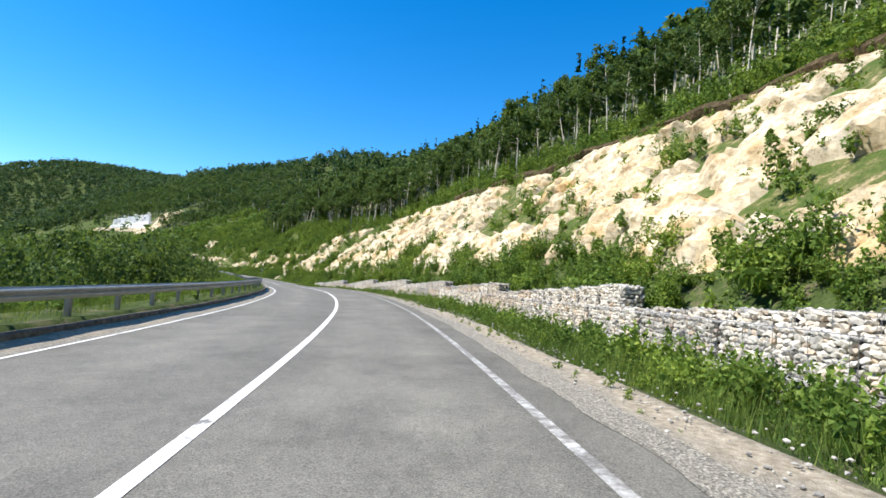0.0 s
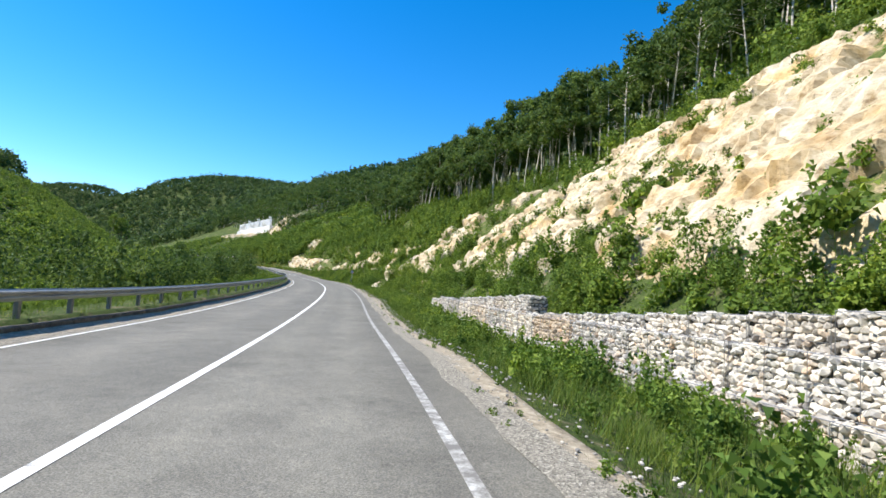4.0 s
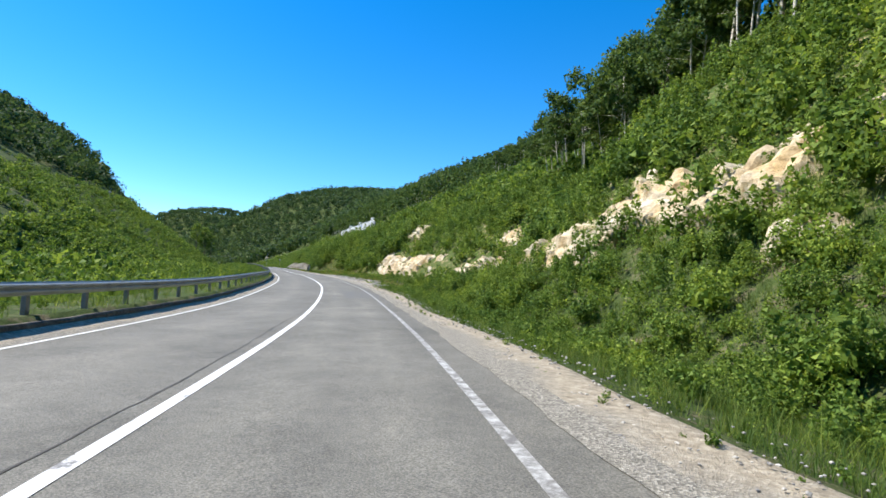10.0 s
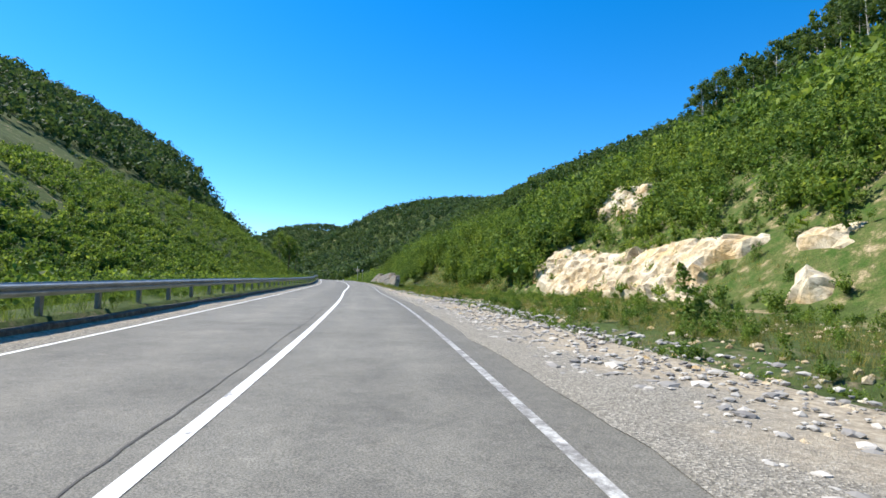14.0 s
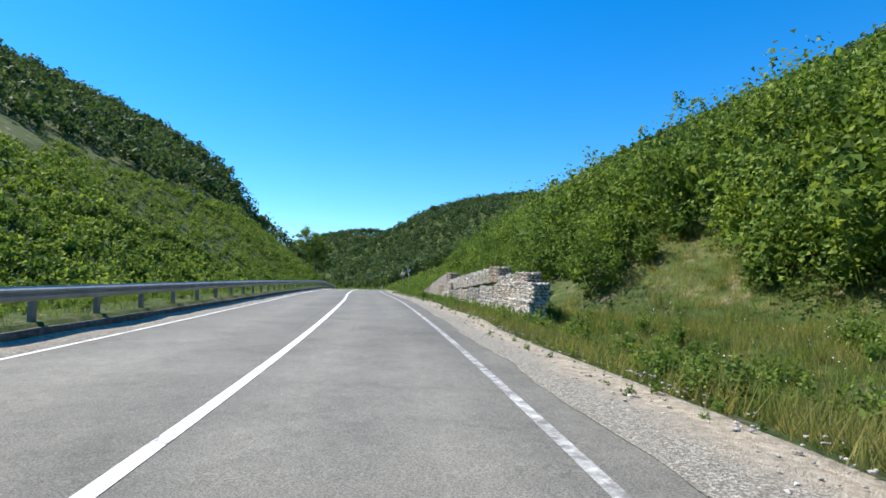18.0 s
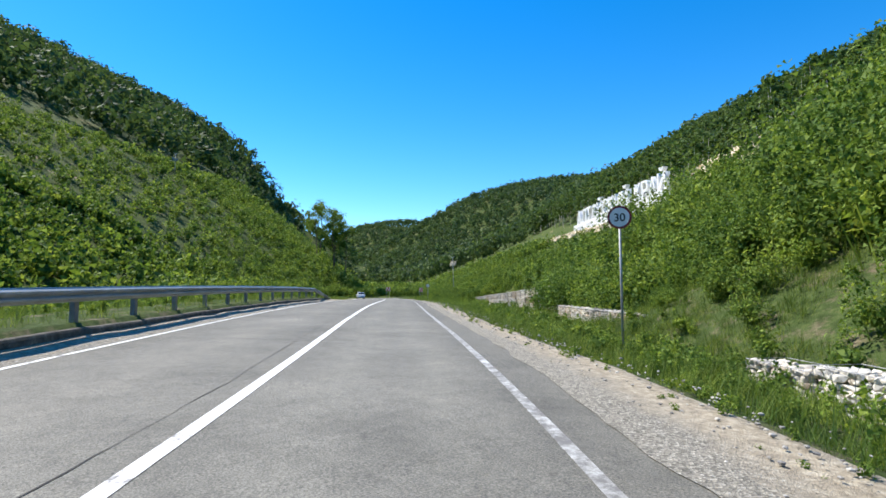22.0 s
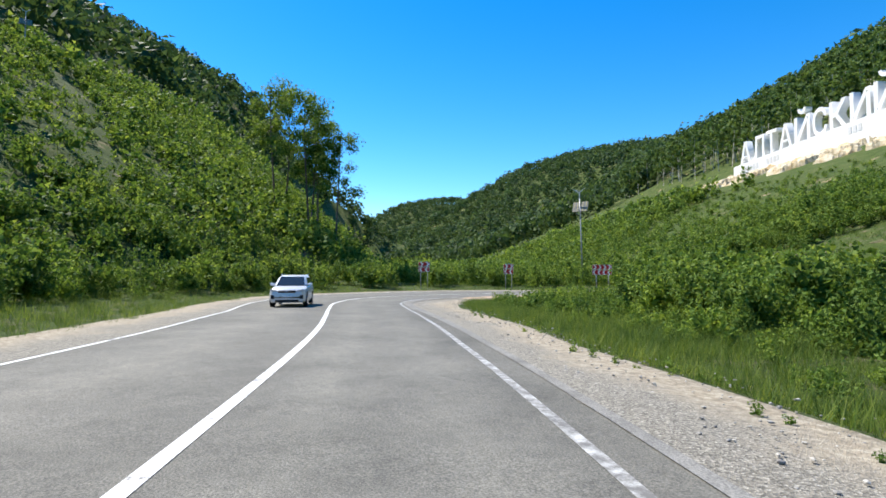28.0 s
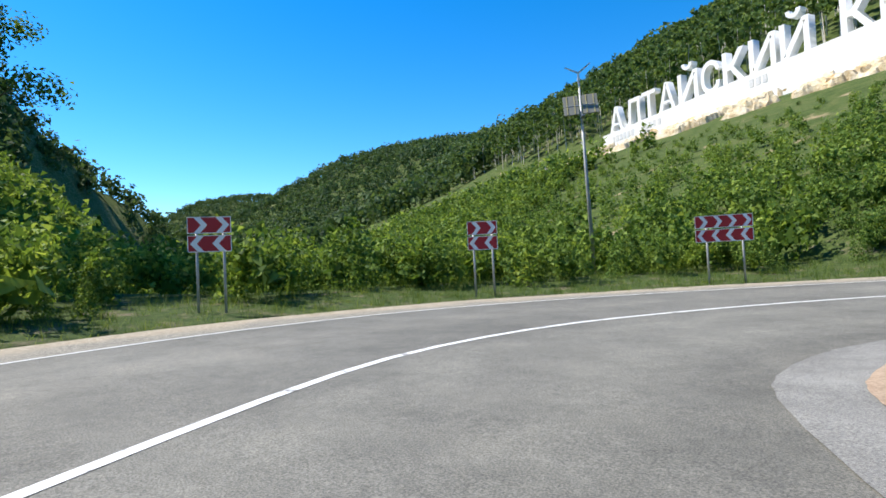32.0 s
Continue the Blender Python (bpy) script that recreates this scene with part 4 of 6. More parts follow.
def build_letter_rocks():
    """The cut under the letters' plinth, and the scar above its right end."""
    a, b = np.array((-281.5, 445.4)), np.array((-229.5, 407.4))
    e = (b - a) / np.hypot(*(b - a))
    f = np.array((e[1], -e[0]))
    for u0, u1, v0, v1, amt in ((-12, 70, -4.0, 10.0, 0.05), (62, 92, -16.0, 15.0, 0.1), (-40, -8, -3.0, 6.0, 0.06)):
        u, v = np.meshgrid(np.arange(u0, u1, 0.5), np.arange(v0, v1, 0.45), indexing="ij")
        x, y = a[0] + e[0] * u + f[0] * v, a[1] + e[1] * u + f[1] * v
        edge = smooth(u0, u0 + 5, u) * (1 - smooth(u1 - 5, u1, u)) * smooth(v0, v0 + 2, v) * (1 - smooth(v1 - 3, v1, v))
        m = edge * smooth(-0.14, -0.02, fbm(u / 8, v / 5, 33) + 0.3 * fbm(u / 2, v / 2, 35) + amt)
        off = m * (0.4 + rock_relief(u, v) * 0.7) - (1 - m) * 1.2
        p = np.stack([x + f[0] * off * 0.4, y + f[1] * off * 0.4, ground_height(x, y) + off], -1)
        q = grid_faces(*u.shape)
        keep = m.ravel()[q].max(1) > 0.03
        tagged(mesh_object("rock_face", p, q[keep], ROCK), "pale bare rock cut beside the hillside letters", "rock face", "rock cuts above the road")


def boulder(rng, size, flat=0.7):
    v, f = ICO
    bm = bmesh.new()
    bmesh.ops.create_icosphere(bm, subdivisions=4, radius=1.0)
    v = np.array([p.co[:] for p in bm.verts])
    f = np.array([[p.index for p in t.verts] for t in bm.faces])
    bm.free()
    o = rng.uniform(0, 50)
    # split along a dozen planes, then chipped
    nrm = unit(rng.normal(0, 1, (16, 3)))
    reach = np.min(rng.uniform(0.6, 0.95, 16) / np.maximum(v @ nrm.T, 0.05), axis=1)
    chip = facets(v[:, 0] * 3 + o + v[:, 2], v[:, 1] * 3 - v[:, 2] * 2, 57) - 0.5
    cut = v * (np.minimum(reach, 1.3) + 0.14 * chip + 0.12 * fbm(v[:, 0] * 5 + o, v[:, 1] * 5 + v[:, 2] * 4, 5, 3))[:, None]
    return cut * np.array([1, 0.8, flat]) * size, f


def build_boulders():
    rng = np.random.default_rng(8)
    spots = [(188.2, 12.0, 2.9), (191.4, 9.8, 1.6), (190.2, 9.3, 0.8), (188.6, 9.9, 0.6), (194, 13.5, 0.8), (203, 14.5, 0.9), (196, 7.4, 0.45), (199, 8.8, 0.7), (251, 10.4, 0.4), (257, 12.2, 0.4), (302, 9.9, 0.4), (305, 12, 0.35), (325, 7.2, 0.3),
             (92, 13, 1.3), (112, 12.4, 1.0), (66, 12.6, 1.2), (145, 12.5, 0.9), (166, 11.0, 0.8), (174, 12.5, 1.1), (396, 12, 0.4), (408, 19.5, 0.6), (418, 20.5, 0.5)]
    for s, d, size in spots:
        v, f = boulder(rng, size, rng.uniform(0.5, 0.7))
        ob = mesh_object("boulder", v, f, ROCK)
        p = on_road(s, d)
        z = float(ground_height(p[0], p[1]))
        ob.matrix_basis = pose(p[0], p[1], z - size * (0.24 if size < 2 else 0.3), rng.uniform(-15, 15), rng.uniform(-15, 15), rng.uniform(0, 360))
        tagged(ob, "pale cream boulder lying on the grassy slope", "boulder", "boulders beside the road")


def build_gravel_stones():
    """Loose stones on the shoulders: more of them, and larger, where rubble lies beside the bench."""
    rng = np.random.default_rng(12)
    pairs = []
    shapes = [(ICO[0] * rng.uniform(0.6, 1.15, (len(ICO[0]), 1)), ICO[1]) for _ in range(6)]
    n = 26000
    s = rng.uniform(50, 492, n)
    rub = smooth(238, 250, s) * (1 - smooth(300, 316, s))
    d = half_width(s)[1] + 0.6 + rng.uniform(0, 1, n) ** 0.9 * (grass_edge(s) - half_width(s)[1] - 0.3)
    keep = rng.uniform(0, 1, n) < 0.6 + 0.4 * rub
    s, d, rub = s[keep], d[keep], rub[keep]
    size = np.clip(rng.lognormal(-4.0, 0.4, len(s)), 0.01, 0.034) * (1 + 2.0 * rub * rng.uniform(0, 1, len(s)) ** 2)
    s, d, rub = np.r_[s, rng.uniform(484, 512, 1500)], np.r_[d, np.zeros(1500)], np.r_[rub, np.zeros(1500)]
    size = np.r_[size, np.clip(rng.lognormal(-3.9, 0.5, 1500), 0.01, 0.06)]
    d[-1500:] = half_width(s[-1500:])[1] + 0.85 + rng.uniform(0, 1, 1500) * 3.4
    pl = lane(s, d, 0.0)
    pl[:, 2] -= 0.03 + 0.03 * rub
    pl[-1500:, 2] += 0.06
    for k, sh in enumerate(shapes):
        i = np.arange(len(s)) % 6 == k
        pairs.append(scatter((sh[0] * np.array([1, 0.75, 0.55]), sh[1]), pl[i], rng.uniform(0, 6.3, i.sum()), size[i]))
    v, f = gather(pairs)
    tagged(mesh_object("loose_stones", v, f, PEBBLE), "loose grey and pale stones strewn on the gravel shoulder", "stones", kind="stuff")


def build_soil_lip():
    """The dark edge of turf and roots that overhangs the top of the first cut."""
    s = np.arange(66, 128, 0.35)
    k = np.linspace(0, 1, 9)
    ss, kk = np.meshgrid(s, k, indexing="ij")
    mid = 24.6 + 2.0 * fbm(ss / 9, ss * 0, 81) + 0.9 * fbm(ss / 2.2, ss * 0, 82)
    out = np.interp(kk, k, [1.6, 0.9, 0.3, -0.15, -0.3, -0.2, 0.1, 0.6, 1.2])
    up = np.interp(kk, k, [0.35, 0.42, 0.4, 0.25, -0.05, -0.45, -0.9, -1.3, -1.7])
    d = mid + out * (0.7 + 0.9 * vnoise(ss / 3, kk * 2, 83)) + 0.25 * fbm(ss / 0.6, kk * 4, 84)
    p = on_road(ss, d)
    z0 = ground_height(*on_road(s, mid[:, 0]).T[:2])
    v = np.stack([p[..., 0], p[..., 1], z0[:, None] + 0.5 + up + 0.25 * fbm(ss / 0.8, kk * 5, 85)], -1)
    tagged(mesh_object("soil_edge", v, grid_faces(*ss.shape), SOIL), "dark overhanging turf edge above the rock cut", "soil edge")


def build_rubble():
    """Broken pale rock strewn over the stony bench."""
    rng = np.random.default_rng(17)
    shapes = [boulder_shape(rng) for _ in range(5)]
    s, d = rng.uniform(240, 312, 5200), 4.4 + 12 * rng.uniform(0, 1, 5200) ** 1.3
    keep = fbm(s / 5, d / 3, 44) > -0.08
    s, d = s[keep], d[keep]
    p = on_road(s, d)
    p[:, 2] = ground_height(p[:, 0], p[:, 1])
    size = np.clip(rng.lognormal(-2.8, 0.55, len(s)), 0.03, 0.34)
    pairs = []
    for k, sh in enumerate(shapes):
        i = np.arange(len(s)) % 5 == k
        pairs.append(scatter(sh, p[i], rng.uniform(0, 6.3, i.sum()), size[i]))
    # grey broken slabs on the gravel itself
    s, d = rng.uniform(238, 302, 5200), 3.5 + 3.6 * rng.uniform(0, 1, 5200)
    keep = (fbm(s / 3, d / 1.2, 47) > -0.05) & (d < grass_edge(s) + 0.9)
    s, d = s[keep], d[keep]
    q = lane(s, d, 0.0)
    q[:, 2] -= 0.03
    grey = []
    small = np.clip(rng.lognormal(-2.9, 0.45, len(s)), 0.025, 0.16)
    for k, (v, f) in enumerate(shapes):
        i = np.arange(len(s)) % 5 == k
        grey.append(scatter((v * np.array([1, 1, 0.6]), f), q[i], rng.uniform(0, 6.3, i.sum()), small[i]))
    tagged(mesh_object("stone_slabs", *gather(grey), PEBBLE), "grey broken stone slabs strewn on the gravel shoulder", "stones", kind="stuff")
    tagged(mesh_object("rubble", *gather(pairs), ROCK), "pale broken rock strewn over the stony bench", "stones", kind="stuff")


def boulder_shape(rng):
    v, f = ICO
    return v * rng.uniform(0.6, 1.15, (len(v), 1)) * np.array([1, 0.8, 0.6]), f


build_soil_lip()
build_rubble()
build_rocks()
build_letter_rocks()
build_boulders()
build_gravel_stones()

# ---------------------------------------------------------------- signs
def text_mesh(txt, size, depth):
    cu = bpy.data.curves.new("text", "FONT")
    cu.body, cu.size, cu.extrude, cu.align_x = txt, size, depth, "CENTER"
    cu.offset = 0.012 * size
    ob = bpy.data.objects.new("text", cu)
    scene.collection.objects.link(ob)
    dg = bpy.context.evaluated_depsgraph_get()
    me = bpy.data.meshes.new_from_object(ob.evaluated_get(dg))
    bpy.data.objects.remove(ob)
    return me


def flat_shape(bm, pts, y0, y1):
    """A prism from an outline in x and z, between the depths y0 and y1."""
    lo = [bm.verts.new((x, y0, z)) for x, z in pts]
    hi = [bm.verts.new((x, y1, z)) for x, z in pts]
    bm.faces.new(lo)
    bm.faces.new(hi[::-1])
    for i in range(len(pts)):
        j = (i + 1) % len(pts)
        bm.faces.new((lo[j], lo[i], hi[i], hi[j]))
    bmesh.ops.recalc_face_normals(bm, faces=bm.faces)
    return bm


def circle(r, n=40):
    return [(r * math.cos(2 * math.pi * k / n), r * math.sin(2 * math.pi * k / n)) for k in range(n)]


def stand(root, x, h, r=0.038, sink=0.4, mat=None):
    bm = bmesh.new()
    rod(bm, (x, 0.05, -sink), (x, 0.05, h), r, seg=12)
    return part("post", bm, mat or ZINC, root, smooth_faces=True)


def limit_sign(number, place, yaw, h, label):
    h = h * SCALE
    root = new("speed_limit_sign")
    tagged(root, label, "road sign", "road signs")
    stand(root, 0, h + 0.3)
    bm = bmesh.new()
    flat_shape(bm, circle(0.35), -0.004, 0.018)
    disc = part("disc", bm, DARKRED_SIGN, root, "faded dark red rim")
    bm = bmesh.new()
    flat_shape(bm, circle(0.285), -0.009, -0.003)
    part("face", bm, WHITE_SIGN, disc)
    me = text_mesh(number, 0.34, 0.002)
    me.materials.clear()
    me.materials.append(BLACK_SIGN)
    num = new("number", me)
    num.parent = disc
    num.matrix_basis = pose(0, -0.013, -0.12, 90, 0, 0)
    disc.location = (0, 0, h)
    root.matrix_basis = pose(*place, 0, 0, yaw) @ Matrix.Scale(M, 4)


def bend_sign(place, yaw, lean):
    root = new("warning_sign")
    tagged(root, "white triangular double-bend warning sign with red rim on a post", "road sign", "road signs")
    stand(root, 0, 2.85)
    tri = [(-0.45, 0.0), (0.45, 0.0), (0.0, 0.78)]
    bm = bmesh.new()
    flat_shape(bm, tri, -0.004, 0.018)
    plate = part("plate", bm, RED_SIGN, root, "red rim")
    bm = bmesh.new()
    flat_shape(bm, [(-0.345, 0.06), (0.345, 0.06), (0.0, 0.66)], -0.009, -0.003)
    part("face", bm, WHITE_SIGN, plate)
    bm = bmesh.new()
    flat_shape(bm, [(-0.13, 0.1), (-0.07, 0.1), (-0.07, 0.24), (0.1, 0.2), (0.1, 0.44), (0.04, 0.44), (0.04, 0.28), (-0.13, 0.32)], -0.014, -0.008)
    part("bend_symbol", bm, BLACK_SIGN, plate)
    plate.location = (0, 0, 2.72)
    root.matrix_basis = pose(*place, 0, lean, yaw) @ Matrix.Scale(M, 4)


def chevron_board(place, yaw, count, w, h0, lean=0.0):
    """Two boards, one over the other, with chevrons to either side; dark red on white."""
    root = new("chevron_sign")
    tagged(root, "red and white two-row chevron board on two steel posts", "road sign", "chevron boards on the bend")
    for x in (-w * 0.3, w * 0.32):
        stand(root, x, h0 + 0.85, 0.035)
    hh, u = 0.43, w / count
    for row in (0, 1):
        z0 = h0 + row * (hh + 0.05)
        bm = bmesh.new()
        box(bm, -w / 2, w / 2, -0.004, 0.016, z0, z0 + hh, 0.003)
        board = part("board", bm, RED_SIGN, root, "weathered red board")
        for k in range(count):
            x = -w / 2 + k * u + (0.12 * u if row == 0 else 0.3 * u)
            t, a = 0.3 * u, 0.32 * u
            sgn = 1 if row == 1 else -1
            x0 = x if sgn == 1 else x + a
            pts = [(x0, z0 + 0.02), (x0 + t, z0 + 0.02), (x0 + t + sgn * a, z0 + hh / 2), (x0 + t, z0 + hh - 0.02), (x0, z0 + hh - 0.02), (x0 + sgn * a, z0 + hh / 2)]
            bm = bmesh.new()
            flat_shape(bm, pts, -0.009, -0.003)
            part("chevron", bm, WHITE_SIGN, board)
        bm = bmesh.new()
        for e in ((-w / 2, z0, w / 2, z0 + 0.018), (-w / 2, z0 + hh - 0.018, w / 2, z0 + hh), (-w / 2, z0, -w / 2 + 0.018, z0 + hh), (w / 2 - 0.018, z0, w / 2, z0 + hh)):
            box(bm, e[0], e[2], -0.012, -0.003, e[1], e[3])
        part("frame", bm, WHITE_SIGN, board)
    root.matrix_basis = pose(*place, 0, lean, yaw)
    return root


def place_at(x, y, lift=0.0):
    return (x, y, float(ground_height(x, y)) + lift)


def facing(x, y, tx, ty):
    """Turn of a thing whose front is -y so that it looks towards tx, ty."""
    return math.degrees(math.atan2(ty - y, tx - x)) + 90


bend_sign(place_at(-45.8, 133.6), facing(-45.8, 133.6, -40, 110), 1.0)
limit_sign("30", place_at(-174.6, 268.2), facing(-174.6, 268.2, -168, 254), 3.1, "round white speed limit sign 30 with dark red rim")
limit_sign("15", place_at(-220.3, 305.2), facing(-220.3, 305.2, -212, 292), 2.45, "round white speed limit sign 15 with dark red rim")
chevron_board(place_at(-269.0, 337.9), facing(-269.0, 337.9, -256, 326), 2, 1.05, 1.6)
chevron_board(place_at(-264.3, 344.3), facing(-264.3, 344.3, -256, 328), 2, 0.95, 1.5)
chevron_board(place_at(-257.7, 349.6), facing(-257.7, 349.6, -253, 331), 4, 1.8, 1.45)
chevron_board(place_at(-250.3, 352.6), facing(-250.3, 352.6, -246, 330), 2, 0.95, 1.5)


# ---------------------------------------------------------------- solar lamp posts
def solar_post(place, yaw, h, lean, label):
    root = new("solar_lamp_post")
    tagged(root, label, "lamp post", "solar lamp posts")
    bm = bmesh.new()
    rod(bm, (0, 0, -0.5), (0, 0, h), 0.11, 0.05, seg=12)
    part("pole", bm, ZINC, root, smooth_faces=True)
    bm = bmesh.new()
    rod(bm, (0, 0, h), (0, 0, h + 0.35), 0.07, 0.05, seg=10)
    hub = part("turbine_hub", bm, WHITE, root, "white turbine hub")
    for a in (35, 150, 268):
        bm = bmesh.new()
        c, s = math.cos(radians(a)), math.sin(radians(a))
        n = Vector((-s, 0, c))
        p0, p1 = Vector((0, -0.1, h + 0.35)), Vector((0.72 * c, -0.1, h + 0.35 + 0.72 * s))
        pts = [p0 + n * 0.05, p0 - n * 0.05, p1 - n * 0.03, p1 + n * 0.03]
        flat_shape(bm, [(q.x, q.z) for q in pts], -0.12, -0.1)
        part("blade", bm, WHITE, hub)
    for side in (-1, 1):
        bm = bmesh.new()
        box(bm, -0.36, 0.36, -0.02, 0.02, -0.62, 0.62, 0.008)
        pan = part("solar_panel", bm, PANEL, root, "pale back of a tilted solar panel")
        pan.matrix_basis = pose(side * 0.46, 0.1, h - 1.15, -28, 0, 0)
        bm = bmesh.new()
        for x in (-0.18, 0.18):
            box(bm, x - 0.02, x + 0.02, -0.045, -0.021, -0.6, 0.6)
        part("panel_rail", bm, RAILYELLOW, pan, "yellowish rail")
    bm = bmesh.new()
    rod(bm, (-0.7, 0.05, h - 1.2), (0.7, 0.05, h - 1.2), 0.025, seg=6)
    part("cross_arm", bm, ZINC, root)
    bm = bmesh.new()
    rod(bm, (0, 0, h - 2.2), (0, -0.9, h - 2.05), 0.025, seg=6)
    arm = part("lamp_arm", bm, ZINC, root)
    bm = bmesh.new()
    box(bm, -0.1, 0.1, -1.3, -0.85, h - 2.1, h - 2.02, 0.02)
    part("lamp_head", bm, POSTGREY, arm)
    root.matrix_basis = pose(*place, 0, lean, yaw)


PANEL = plain("solar_panel_back", (0.19, 0.19, 0.16), 0.5, 0, 0.1, 3)
RAILYELLOW = plain("anodised_rail", (0.45, 0.38, 0.16), 0.5, 0.3)
solar_post(place_at(-263.5, 354.9), facing(-263.5, 354.9, -255, 328), 13.2 - float(ground_height(-263.5, 354.9)), -1.5, "tall galvanised solar lamp post with small wind turbine")
solar_post(place_at(-334, 310), facing(-334, 310, -240, 305), 6.0, 0, "distant solar lamp post on the hillside track")


# ---------------------------------------------------------------- the great letters
def build_letters():
    """White block letters on a sloping white plinth; they run from a lower left end up to a higher right end."""
    a, b = Vector((-281.5, 445.4, 30.6)), Vector((-229.5, 407.4, 33.6))
    run = b - a
    flat = Vector((run.x, run.y, 0))
    yaw = math.degrees(math.atan2(flat.y, flat.x))
    length, rise = flat.length, run.z
    root = new("hillside_letters")
    root.matrix_basis = pose(a.x, a.y, a.z, 0, 0, yaw)
    tagged(root, "huge white block letters standing on a white plinth on the hillside", "sign")
    bm = bmesh.new()
    pts = [(-0.8, -6.0), (length + 1.2, rise - 6.0), (length + 1.2, rise), (-0.8, 0.0)]
    flat_shape(bm, pts, -1.2, 2.2)
    part("plinth", bm, WHITE, root, "white rendered sloping plinth")
    text = "АЛТАЙСКИЙ КРАЙ"
    # letter widths in parts of the row
    wide = {"А": 1.05, "Л": 1.05, "Т": 0.9, "Й": 1.12, "С": 0.95, "К": 1.05, "И": 1.12, " ": 0.75, "Р": 0.92}
    total = sum(wide[c] for c in text)
    x = 0.3
    for c in text:
        w = wide[c] / total * (length - 0.6)
        if c != " ":
            me = text_mesh(c, 7.4, 0.75)
            me.materials.clear()
            me.materials.append(WHITE)
            lo = min(v.co.x for v in me.vertices)
            hi = max(v.co.x for v in me.vertices)
            for v in me.vertices:
                v.co.x = (v.co.x - (lo + hi) / 2) * (w * 0.86) / (hi - lo)
            ob = new("letter", me)
            ob.parent = root
            ob.matrix_basis = pose(x + w / 2, 0.3, rise * (x + w / 2) / length - 0.02, 90, 0, 0)
        x += w
    # small raised line of writing on the plinth, too worn to read
    for k, (u, n) in enumerate(((2.0, 6), (11.0, 4), (33.0, 3))):
        for i in range(n):
            bm = bmesh.new()
            z = rise * (u + i * 1.1) / length
            box(bm, u + i * 1.1, u + i * 1.1 + 0.7, -1.26, -1.19, z - 2.1, z - 0.9)
            part("raised_bar", bm, PLINTHGREY, root)


PLINTHGREY = plain("pale_grey_render", (0.62, 0.62, 0.62), 0.6)
build_letters()


# ---------------------------------------------------------------- the oncoming car, at rest in its lane
CARPAINT = plain("silver_white_paint", (0.72, 0.73, 0.74), 0.25, 0.15, 0.03, 1.0, 0.5)
GLASS = plain("dark_window_glass", (0.02, 0.025, 0.03), 0.06, 0, 0.05, 1, 0.6)
RUBBER = plain("black_rubber", (0.02, 0.02, 0.02), 0.8)
PLASTIC = plain("black_plastic", (0.03, 0.03, 0.032), 0.55)
CHROME = plain("chrome", (0.6, 0.6, 0.62), 0.2, 0.9)
LAMP = plain("headlamp_glass", (0.55, 0.57, 0.6), 0.15, 0.2)


def loft(bm, rings, close=True):
    made = [[bm.verts.new(p) for p in r] for r in rings]
    for a, b in zip(made, made[1:]):
        for i in range(len(a)):
            j = (i + 1) % len(a)
            bm.faces.new((a[i], a[j], b[j], b[i]))
    if close:
        bm.faces.new(made[0][::-1])
        bm.faces.new(made[-1])
    bmesh.ops.recalc_face_normals(bm, faces=bm.faces)
    return bm


